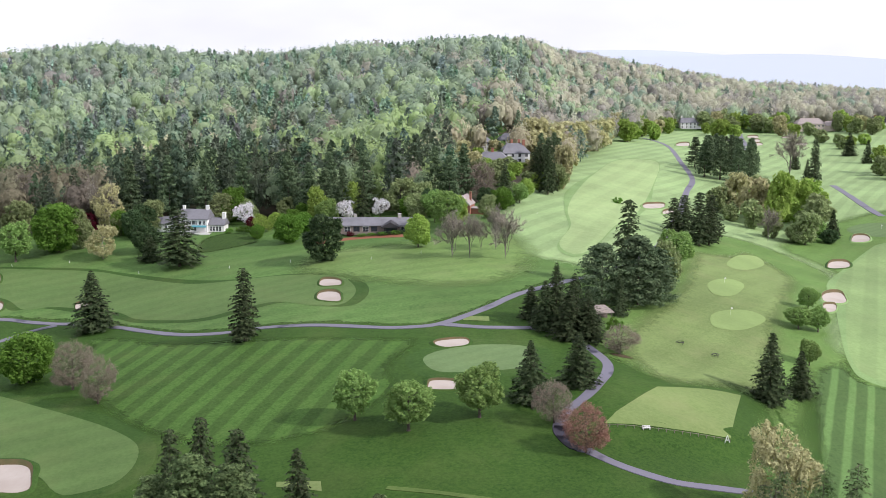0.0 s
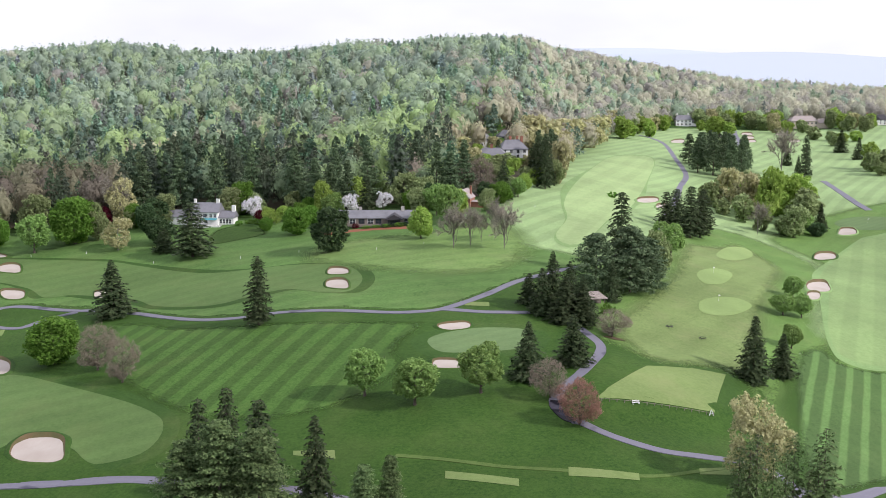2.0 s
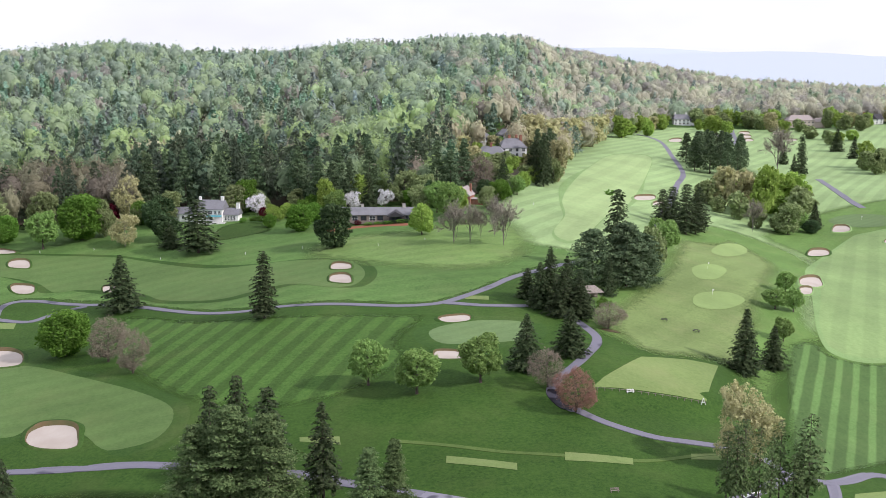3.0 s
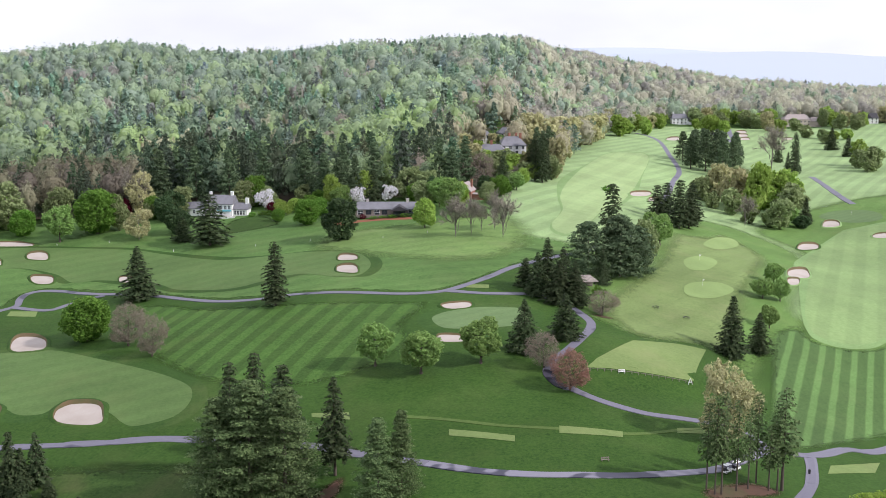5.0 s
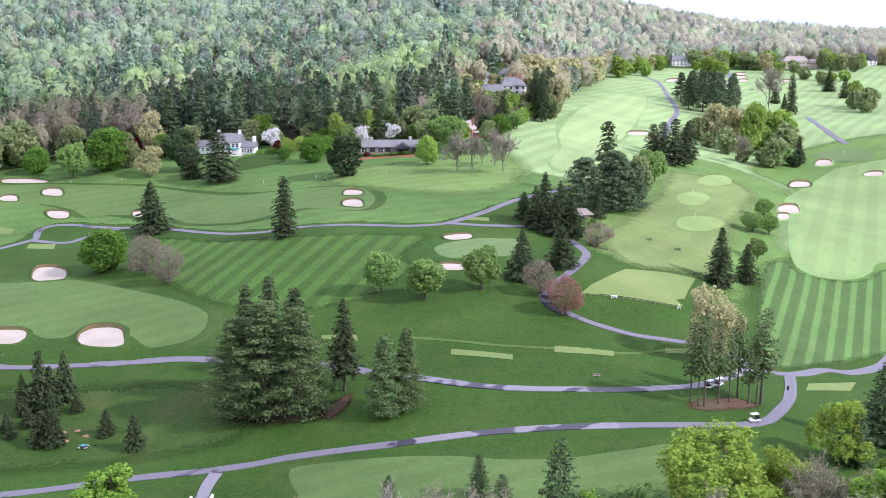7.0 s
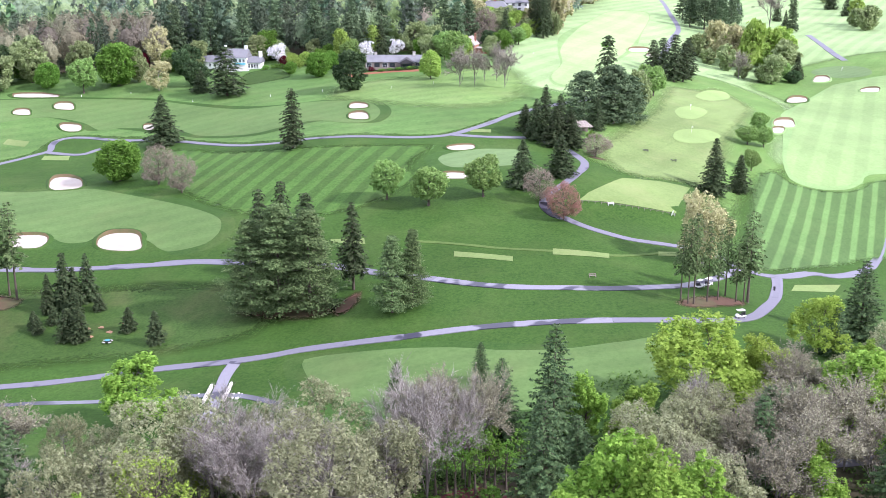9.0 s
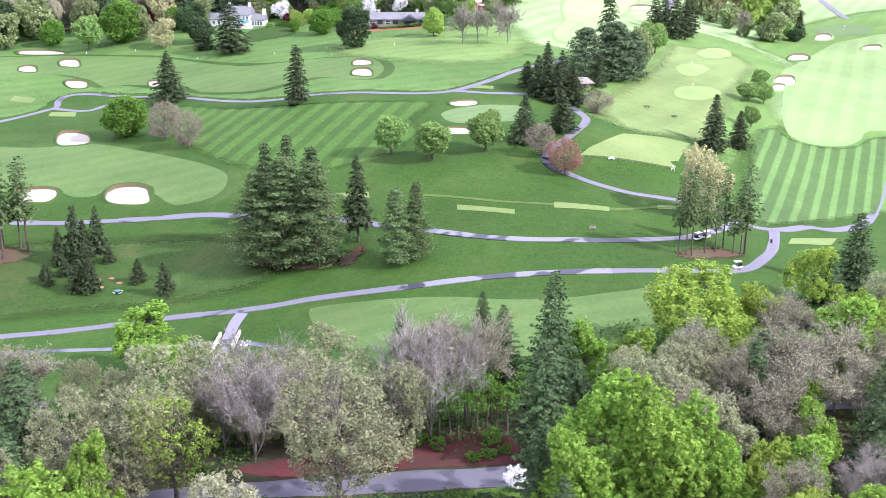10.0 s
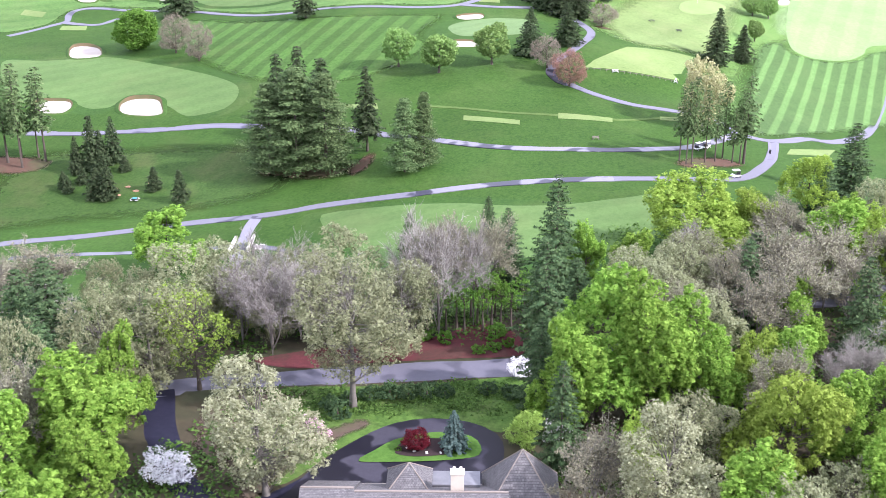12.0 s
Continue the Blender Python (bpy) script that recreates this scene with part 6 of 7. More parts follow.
# ---- the hillside forest: thousands of trees, far off ----
def far_crown(rng, n, leaf, fine):
    """One far broad-leaved tree of height 1 and width 1: a heap of rounded boughs, ragged with single sprays."""
    k = 13
    up = np.linspace(-0.3, 1.0, k)
    a = np.arange(k) * 2.4 + rng.uniform(-0.5, 0.5, k)
    flat = np.sqrt(np.clip(1 - up**2, 0, 1))
    lobe = np.c_[np.cos(a) * flat, np.sin(a) * flat, up] * (0.29, 0.29, 0.27) * rng.uniform(0.8, 1.12, (k, 1))
    rad = rng.uniform(0.14, 0.22, k)
    bm = bmesh.new()
    bmesh.ops.create_icosphere(bm, subdivisions=fine, radius=1.0)
    d = np.array([tuple(v.co) for v in bm.verts])
    faces = np.array([[v.index for v in f.verts] for f in bm.faces])
    bm.free()
    b = d @ lobe.T
    h = b**2 - (lobe**2).sum(1) + rad**2
    r = np.maximum(np.where(h > 0, b + np.sqrt(np.maximum(h, 0)), 0).max(1), 0.22) * rng.uniform(0.91, 1.07, len(d))
    skin = d * r[:, None] + (0, 0, 0.54)
    core = d * (0.86 * r[:, None]) + (0, 0, 0.54)
    i = rng.integers(0, len(d), n)
    c = skin[i] * rng.uniform(0.97, 1.02, (n, 1)) + d[i] * rng.uniform(-0.01, 0.04, (n, 1)) + rng.normal(0, 0.05, (n, 3))
    v, f = cards(rng, c, d[i] + rng.normal(0, 0.26, (n, 3)) + (0, 0, 0.15), np.full(n, leaf), 1.15)
    keep = core[faces].mean(1)[:, 2] > 0.3
    return np.r_[core, v], np.r_[faces[keep], f + len(core)]


def far_pine_tree(rng, n, leaf, fine):
    """One far pine of height 1 and width 1: a dark stem with flat storeys of needles."""
    k = 34
    t = (np.arange(k) + rng.uniform(0, 1, k)) / k
    a = np.arange(k) * 2.4 + rng.uniform(-0.4, 0.4, k)
    r = 0.42 * (1 - t) ** 0.55 * rng.uniform(0.5, 1.15, k) * np.minimum(1, 0.5 + 2 * t)
    ctr = np.c_[np.cos(a) * r, np.sin(a) * r, 0.16 + 0.82 * t]
    i = rng.integers(0, k, n)
    d = turned(rng.normal(size=(n, 3)) + (0, 0, 0.3))
    c = ctr[i] * np.c_[rng.uniform(0.35, 1, n), np.ones(n)][:, [0, 0, 1]] + d * np.array([0.13, 0.13, 0.024]) * (1.15 - t[i])[:, None]
    v, f = cards(rng, c, d * 0.5 + (0, 0, 0.7) + rng.normal(0, 0.3, (n, 3)), np.full(n, leaf), 1.6)
    stem, quads = [], []
    tube(stem, quads, [(0, 0, 0.0), (0, 0, 0.5), (0, 0, 0.97)], [0.022, 0.016, 0.004], 4)
    tri = np.array([q for a_, b_, c_, d_ in quads for q in ((a_, b_, c_), (a_, c_, d_))])
    return np.r_[np.array(stem), v], np.r_[tri, f + len(stem)]


def forest(name, grow, spots, n, leaf, fine, material, label, seed):
    """spots: rows of x, y, height, width and the tree's colour, haze included."""
    rng = np.random.default_rng(seed)
    base = [grow(rng, n, leaf, fine) for _ in range(8)]
    pick = rng.integers(0, 8, len(spots))
    turn = rng.uniform(0, math.tau, len(spots))
    V, T, F, count = [], [], [], 0
    for b, (v, f) in enumerate(base):
        s = spots[pick == b]
        a = turn[pick == b]
        x = v[None, :, 0] * np.cos(a)[:, None] - v[None, :, 1] * np.sin(a)[:, None]
        y = v[None, :, 0] * np.sin(a)[:, None] + v[None, :, 1] * np.cos(a)[:, None]
        z0 = height(s[:, 0], s[:, 1])
        V.append(np.stack([x * s[:, 3:4] + s[:, 0:1], y * s[:, 3:4] + s[:, 1:2], v[None, :, 2] * s[:, 2:3] + z0[:, None] - 0.5], -1).reshape(-1, 3))
        T.append(np.repeat(s[:, 4:7], len(v), 0))
        F.append((f[None] + count + len(v) * np.arange(len(s))[:, None, None]).reshape(-1, 3))
        count += len(v) * len(s)
    ob = new(name, quick_mesh(name, np.concatenate(V), np.concatenate(F), material, True, np.concatenate(T)))
    return tagged(ob, label, "forest", kind="stuff")


rng = np.random.default_rng(5)
grid = []
y = 470.0
while y < 1780:
    step = 9.6 + 4.6 * ease(500, 1200, y)
    span = 40 + 0.415 * (y + 90)
    for x in np.arange(-span, span + 10, step):
        grid.append((x + rng.uniform(-0.45, 0.45) * step, y + rng.uniform(-0.45, 0.45) * step))
    y += step * 0.9
grid = np.array(grid)
grid = grid[grid[:, 1] > np.interp(grid[:, 0], EDGE_X, EDGE_FOOT)]
# beyond the crest only the first rows can be seen
crest_y = np.interp(grid[:, 0], [20, 110, 300], [490, 1010, 1150]) + 720
grid = grid[grid[:, 1] < crest_y]
# a clearing for the houses above the fairway
grid = grid[~((np.abs(grid[:, 0] - 18) < 26) & (grid[:, 1] < 705) & (rng.random(len(grid)) < np.where(grid[:, 1] < 640, 1.0, 0.75)))]
stand = np.array([noise.noise((p[0] * 0.011, p[1] * 0.007, 3.0)) for p in grid]) + 0.55 * np.array([noise.noise((p[0] * 0.035, p[1] * 0.025, 9.0)) for p in grid])
depth = grid[:, 1] - np.interp(grid[:, 0], EDGE_X, EDGE_FOOT)
front = (grid[:, 0] > -158) & (grid[:, 0] < -5) & (depth < 75)
chance = np.where(front, np.where(grid[:, 0] < -70, 0.74, 0.42), np.clip(0.13 + 0.20 * (1 - ease(60, 160, grid[:, 0])) + 0.62 * stand * (1 - 0.45 * ease(40, 160, grid[:, 0])) - 0.08 * ease(900, 1100, grid[:, 1]), 0.02, 0.75))
chance = chance + 0.34 * (1 - ease(-130, -70, grid[:, 0])) * ease(55, 90, depth) * (1 - ease(170, 330, depth))
is_pine = rng.random(len(grid)) < chance
pines, leafy = grid[is_pine], grid[~is_pine]
depth_p = depth[is_pine]
ph = rng.uniform(17, 27, len(pines)) * np.where(front[is_pine], 1.2, 0.88)
tone = rng.uniform(0.85, 1.2, (len(pines), 1))
# haze is put into the tint: farther pines turn paler and bluer
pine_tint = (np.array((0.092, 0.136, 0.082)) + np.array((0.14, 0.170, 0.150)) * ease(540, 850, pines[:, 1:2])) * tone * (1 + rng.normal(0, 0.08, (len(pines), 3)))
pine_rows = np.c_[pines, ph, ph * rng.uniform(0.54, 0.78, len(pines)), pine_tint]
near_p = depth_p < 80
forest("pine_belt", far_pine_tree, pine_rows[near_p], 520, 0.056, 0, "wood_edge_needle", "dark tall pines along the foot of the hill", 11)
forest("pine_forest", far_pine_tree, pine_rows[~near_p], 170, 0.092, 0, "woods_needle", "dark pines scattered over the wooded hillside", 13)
lh = rng.uniform(14, 23, len(leafy))
kinds = np.array([(0.275, 0.36, 0.185), (0.32, 0.42, 0.18), (0.205, 0.275, 0.175), (0.37, 0.34, 0.23), (0.29, 0.255, 0.205), (0.26, 0.34, 0.20), (0.44, 0.43, 0.285)])
share = np.array([0.28, 0.15, 0.20, 0.11, 0.05, 0.14, 0.07])
warm = 0.8 * np.array([noise.noise((p[0] * 0.010 + 40, p[1] * 0.006, 1.0)) for p in leafy])
depth_l = depth[~is_pine]
warm = warm + 1.6 * ((leafy[:, 0] < -145) & (depth_l < 75)) + 1.1 * np.exp(-((leafy[:, 0] - 45) / 60) ** 2 - ((leafy[:, 1] - 720) / 130) ** 2) + 0.75 * ease(20, 120, leafy[:, 0]) - 0.5 * (1 - ease(-60, 60, leafy[:, 0]))
warm = np.clip(warm, -0.9, 1.3)
# a belt of fresh yellow-green behind the pines
fresh = np.exp(-((depth_l - 120) / 55) ** 2) * (1 - ease(-60, 0, leafy[:, 0])) * ease(-170, -80, leafy[:, 0])
pickk = np.array([rng.choice(7, p=(lambda q: q / q.sum())(np.clip(share * np.where(np.isin(np.arange(7), (3, 4, 6)), 1 + 1.8 * wv, 1 - 1.1 * wv) * np.where(np.arange(7) == 1, 1 + 2.5 * fv, 1), 0.01, None))) for wv, fv in zip(warm, fresh)])
haze_share = ease(560, 950, leafy[:, 1:2])
# tints also brighten to the right, where haze lies over the slope
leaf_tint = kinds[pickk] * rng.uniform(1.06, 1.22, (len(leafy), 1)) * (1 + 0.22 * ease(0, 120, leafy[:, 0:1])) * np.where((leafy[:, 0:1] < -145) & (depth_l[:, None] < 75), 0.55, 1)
# stands of one age and kind keep together in tone
stand_l = np.array([noise.noise((p[0] * 0.016 + 11, p[1] * 0.008, 5.0)) for p in leafy])[:, None]
leaf_tint = leaf_tint * (1 + 0.30 * stand_l)
# farther crowns take on a painted grey-blue haze
leaf_tint = leaf_tint * (1 - 0.32 * haze_share) + 0.32 * haze_share * np.array((0.44, 0.50, 0.51))
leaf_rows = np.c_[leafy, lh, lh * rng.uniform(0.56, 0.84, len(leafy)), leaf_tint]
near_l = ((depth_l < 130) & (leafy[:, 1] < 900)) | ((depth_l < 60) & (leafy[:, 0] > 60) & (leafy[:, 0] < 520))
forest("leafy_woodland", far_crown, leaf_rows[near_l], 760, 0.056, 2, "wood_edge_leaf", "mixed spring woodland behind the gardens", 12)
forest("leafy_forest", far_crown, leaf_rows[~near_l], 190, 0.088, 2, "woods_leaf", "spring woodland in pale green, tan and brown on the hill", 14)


# ---- low growth on the floor of the near wood and the verge ----
def undergrowth(label, spots, tall, leaf, n, material, seed, reach):
    """Tussocks and low leaves round each spot, one mass that nobody could count."""
    g = np.random.default_rng(seed)
    at = np.repeat(np.array(spots, float), n, 0)
    xy = at + g.normal(0, reach, at.shape)
    up = g.uniform(0, tall, len(xy)) * np.exp(-np.hypot(*(xy - at).T) / (1.5 * reach))
    c = np.c_[xy, height(xy[:, 0], xy[:, 1]) + 0.14 + up]
    v, f = cards(g, c, g.normal(0, 0.5, c.shape) + (0, 0, 1.0), np.full(len(c), leaf))
    ob = new("undergrowth", quick_mesh("undergrowth", v, f, material))
    return tagged(ob, label, "plants", kind="stuff")


SOW = random.Random(31)
VERGE = [(-30 + 2.4 * k + SOW.uniform(-1, 1), 71.5 + 0.13 * k + SOW.uniform(-4.5, 2.0)) for k in range(16)] + [(SOW.uniform(-31, -22), SOW.uniform(52, 70)) for _ in range(14)] + [(SOW.uniform(-3, 8), SOW.uniform(65, 75)) for _ in range(14)] + [(SOW.uniform(-20, 0), SOW.uniform(66, 72)) for _ in range(16)]
undergrowth("ragged green groundcover on the verge by the lane", VERGE, 0.5, 0.3, 130, "undergrowth_leaf", 41, 1.2)
WILD = [(SOW.uniform(-47, -30), SOW.uniform(30, 56)) for _ in range(26)] + [(SOW.uniform(24, 84), SOW.uniform(84, 112)) for _ in range(60)] + [(SOW.uniform(-95, -36), SOW.uniform(78, 118)) for _ in range(90)] + [(SOW.uniform(-36, 14), SOW.uniform(93, 112)) for _ in range(60)] + [(SOW.uniform(10, 100), SOW.uniform(40, 78)) for _ in range(120)] + [(SOW.uniform(16, 100), SOW.uniform(112, 140)) for _ in range(80)] + [(SOW.uniform(-90, -54), SOW.uniform(18, 58)) for _ in range(70)] + [(SOW.uniform(-40, -30), SOW.uniform(54, 72)) for _ in range(14)]
undergrowth("low green undergrowth between the trunks of the near wood", WILD, 1.6, 0.42, 60, "undergrowth_leaf", 42, 1.6)

# ---- buildings ----
def bm_box(x0, x1, y0, y1, z0, z1, bevel=0.0):
    bm = bmesh.new()
    bmesh.ops.create_cube(bm, size=1)
    bmesh.ops.scale(bm, vec=(x1 - x0, y1 - y0, z1 - z0), verts=bm.verts)
    bmesh.ops.translate(bm, vec=((x0 + x1) / 2, (y0 + y1) / 2, (z0 + z1) / 2), verts=bm.verts)
    if bevel:
        bmesh.ops.bevel(bm, geom=bm.edges[:], offset=bevel, segments=1, affect="EDGES")
    return bm


def bm_faces(verts, faces):
    bm = bmesh.new()
    vs = [bm.verts.new(v) for v in verts]
    for f in faces:
        bm.faces.new([vs[k] for k in f])
    bmesh.ops.recalc_face_normals(bm, faces=bm.faces)
    return bm


def bm_cyl(x, y, z0, z1, r, r1=None, n=12):
    bm = bmesh.new()
    bmesh.ops.create_cone(bm, cap_ends=True, segments=n, radius1=r, radius2=r if r1 is None else r1, depth=z1 - z0)
    bmesh.ops.translate(bm, vec=(x, y, (z0 + z1) / 2), verts=bm.verts)
    return bm


def gable_roof(x0, x1, y0, y1, eave, ridge, along="x", over=0.45, thick=0.22, hip=0.0):
    """A solid pitched roof; hip: how far the ridge stops short of the ends."""
    x0, x1, y0, y1 = x0 - over, x1 + over, y0 - over, y1 + over
    if along == "x":
        ym = (y0 + y1) / 2
        rid = [(x0 + hip, ym, ridge), (x1 - hip, ym, ridge)]
        top = [(x0, y0, eave), (x1, y0, eave), (x1, y1, eave), (x0, y1, eave)] + rid
        faces = [(0, 1, 5, 4), (2, 3, 4, 5), (3, 0, 4), (1, 2, 5)]
    else:
        xm = (x0 + x1) / 2
        rid = [(xm, y0 + hip, ridge), (xm, y1 - hip, ridge)]
        top = [(x0, y0, eave), (x1, y0, eave), (x1, y1, eave), (x0, y1, eave)] + rid
        faces = [(1, 2, 5, 4), (3, 0, 4, 5), (0, 1, 4), (2, 3, 5)]
    low = [(x, y, z - thick) for x, y, z in top[:4]]
    return bm_faces(top + low, faces + [(0, 1, 7, 6), (1, 2, 8, 7), (2, 3, 9, 8), (3, 0, 6, 9), (6, 7, 8, 9)])


def wall_block(x0, x1, y0, y1, eave, ridge, along="x"):
    """Four walls with gable ends up under the roof."""
    v = [(x0, y0, -0.5), (x1, y0, -0.5), (x1, y1, -0.5), (x0, y1, -0.5), (x0, y0, eave), (x1, y0, eave), (x1, y1, eave), (x0, y1, eave)]
    f = [(0, 1, 2, 3), (0, 1, 5, 4), (1, 2, 6, 5), (2, 3, 7, 6), (3, 0, 4, 7), (4, 5, 6, 7)]
    if ridge and along == "x":
        v += [(x0, (y0 + y1) / 2, ridge - 0.25), (x1, (y0 + y1) / 2, ridge - 0.25)]
        f += [(4, 7, 8), (5, 6, 9)]
    elif ridge:
        v += [((x0 + x1) / 2, y0, ridge - 0.25), ((x0 + x1) / 2, y1, ridge - 0.25)]
        f += [(4, 5, 8), (6, 7, 9)]
    return bm_faces(v, f)


def add_window(root, x, y, z, w, h, frame_mat="white_paint", shutters=False, face=-1):
    """A window in a wall that faces -y (face -1): frame, pane, muntins and, it may be, shutters."""
    d = 0.06 * face
    win = part("window", bm_box(x - w / 2 - 0.09, x + w / 2 + 0.09, y + d - 0.05, y + d + 0.05, z - 0.09, z + h + 0.09), frame_mat, root)
    part("pane", bm_box(x - w / 2, x + w / 2, y + d * 2 - 0.01, y + d * 2 + 0.01, z, z + h), "window_glass", win, "dark window glass")
    part("muntin", bm_box(x - 0.025, x + 0.025, y + d * 2.4 - 0.015, y + d * 2.4 + 0.015, z, z + h), frame_mat, win)
    part("muntin", bm_box(x - w / 2, x + w / 2, y + d * 2.4 - 0.015, y + d * 2.4 + 0.015, z + h / 2 - 0.025, z + h / 2 + 0.025), frame_mat, win)
    if shutters:
        for sx in (-1, 1):
            part("shutter", bm_box(x + sx * (w / 2 + 0.3) - 0.18, x + sx * (w / 2 + 0.3) + 0.18, y + d - 0.04, y + d + 0.04, z - 0.05, z + h + 0.05), "dark_trim", root, "dark painted shutter")


def add_chimney(root, x, y, z0, z1, w, mat, pots=0):
    ch = part("chimney", bm_box(x - w / 2, x + w / 2, y - w * 0.35, y + w * 0.35, z0, z1, 0.03), mat, root)
    part("cap", bm_box(x - w / 2 - 0.08, x + w / 2 + 0.08, y - w * 0.35 - 0.08, y + w * 0.35 + 0.08, z1, z1 + 0.14), mat, ch)
    for k in range(pots):
        px = x + (k - (pots - 1) / 2) * w * 0.5
        part("chimney_pot", bm_cyl(px, y, z1 + 0.14, z1 + 0.75, 0.24, 0.19), "clay_pot", ch, "pale clay chimney pot")


def block(root, x0, x1, y0, y1, eave, ridge, wall, roof, along="x", hip=0.0):
    part("wall", wall_block(x0, x1, y0, y1, eave, None if hip else ridge, along), wall, root)
    return part("roof", gable_roof(x0, x1, y0, y1, eave, ridge, along, hip=hip), roof, root)


def white_house():
    x, y = -110.5, 466.5
    h = thing("house", x, y, level(x, y - 3) + 0.4, -6, "white two-storey house with grey roof and low wings", "house")
    block(h, -6, 5.5, -3.5, 4.5, 5.4, 9.0, "white_paint", "slate_roof")
    block(h, 5.5, 12, -2.2, 3.6, 3.0, 5.6, "white_paint", "slate_roof")
    block(h, -14, -6, -1.8, 4.0, 3.0, 5.6, "white_paint", "slate_roof")
    block(h, -23, -14, -1.0, 4.6, 2.8, 5.2, "white_paint", "slate_roof")
    add_chimney(h, 4.6, 0.6, 6, 10.4, 1.3, "white_paint")
    add_chimney(h, 11.4, 0.6, 3, 7.6, 1.5, "white_paint")
    add_chimney(h, -5.2, 0.6, 6, 10.2, 1.1, "white_paint")
    for wx in (-4.6, -2.2, 0.2, 2.6, 4.4):
        add_window(h, wx, -3.5, 3.2, 0.9, 1.4, shutters=wx < 1)
    for wx in (-4.6, -2.2, 0.4):
        add_window(h, wx, -3.5, 0.7, 1.0, 1.6)
    for wx in (6.6, 7.9, 9.2, 10.5):
        add_window(h, wx, -2.2, 0.6, 0.8, 1.7)
    for wx in (-12.5, -10, -7.6):
        add_window(h, wx, -1.8, 0.8, 0.9, 1.4)
    part("awning", bm_faces([(-1, -3.6, 2.85), (5.4, -3.6, 2.85), (5.5, -5.4, 2.4), (-1.1, -5.4, 2.4), (-1, -3.6, 2.77), (5.4, -3.6, 2.77), (5.5, -5.4, 2.32), (-1.1, -5.4, 2.32)], [(0, 1, 2, 3), (4, 5, 6, 7), (0, 1, 5, 4), (1, 2, 6, 5), (2, 3, 7, 6), (3, 0, 4, 7)]), "teal_awning", h, "teal canvas awning over the terrace")
    for px in (-1, 2.2, 5.4):
        part("post", bm_box(px - 0.06, px + 0.06, -5.35, -5.23, -0.2, 2.4), "white_paint", h)
    part("terrace_wall", bm_box(-4.5, 7.5, -7.2, -6.9, -1.4, 0.25), "white_paint", h, "low white terrace wall")
    part("terrace", bm_box(-4.5, 7.5, -6.9, -3.5, -1.4, 0.0), "stone", h)


def ranch_house():
    x, y = -37, 441
    h = thing("house", x, y, level(x, y - 4) + 0.2, 2, "long low house with grey roof and dark windows", "house")
    block(h, -19, 15.5, -4, 5, 2.9, 5.4, "grey_wood", "slate_roof")
    part("porch_roof", gable_roof(4.5, 10.5, -8, -1, 2.9, 4.7, "y"), "dark_trim", h, "brown gabled porch roof")
    part("porch_wall", wall_block(5, 10, -7.2, -3.9, 2.7, 4.6, "y"), "dark_trim", h)
    add_window(h, 7.5, -7.2, 0.3, 3.2, 2.0, "dark_trim")
    for k, wx in enumerate((-17, -14, -9, -5.5, -2, 1.2, 12.5)):
        add_window(h, wx, -4, 0.5, 2.2, 1.9, "dark_trim" if k % 2 else "white_paint")
    add_chimney(h, 10.8, 0.4, 3, 6.6, 1.3, "stone")
    add_chimney(h, -6.2, 1.0, 3, 6.4, 1.2, "stone")
    part("deck_rail", bm_box(-10, 4, -6.4, -6.3, 0.1, 0.9), "grey_wood", h)
    part("deck", bm_box(-10, 4.4, -6.4, -4, -0.4, 0.1), "grey_wood", h)


def brick_house():
    x, y = -1.6, 469
    h = thing("house", x, y, level(x, y) + 0.3, -18, "brick house with white-edged steep gable", "house")
    h.scale = (0.72, 0.72, 0.8)
    block(h, -4.5, 4.5, -4, 5, 4.6, 9.2, "brick_wall", "tile_roof", "y")
    for sx in (-1, 1):
        part("bargeboard", bm_faces([(sx * 5.0, -4.56, 4.3), (sx * 4.5, -4.56, 4.3), (0, -4.56, 8.9), (0, -4.56, 9.4), (sx * 5.0, -4.46, 4.3), (sx * 4.5, -4.46, 4.3), (0, -4.46, 8.9), (0, -4.46, 9.4)], [(0, 1, 2, 3), (4, 5, 6, 7), (0, 3, 7, 4), (1, 2, 6, 5), (0, 1, 5, 4)]), "white_paint", h, "white bargeboard of the gable")
    block(h, 4.5, 13, -2, 4, 2.8, 3.4, "brick_wall", "tile_roof")
    for wx in (-2, 2):
        add_window(h, wx, -4, 0.8, 1.1, 1.6)
        add_window(h, wx * 0.7, -4, 4.4, 0.9, 1.3)
    add_chimney(h, 3, 2, 6, 10.5, 1.1, "brick_wall")


def hip_house(x, y, w, d, turn, eave, ridge, wall, roof, chimneys, lab, hip=4.0, windows=4, storeys=2, lift=0.2):
    h = thing("house", x, y, level(x, y) + lift, turn, lab, "house")
    block(h, -w / 2, w / 2, -d / 2, d / 2, eave, ridge, wall, roof, "x", hip)
    for k in range(windows):
        wx = -w / 2 + w * (k + 0.5) / windows
        for s in range(storeys):
            add_window(h, wx, -d / 2, 0.9 + s * eave / storeys * 0.97, min(1.4, w / windows * 0.45), 1.6)
    for cx, cy, mat in chimneys:
        add_chimney(h, cx, cy, eave, ridge + 1.8, 1.3, mat)
    return h


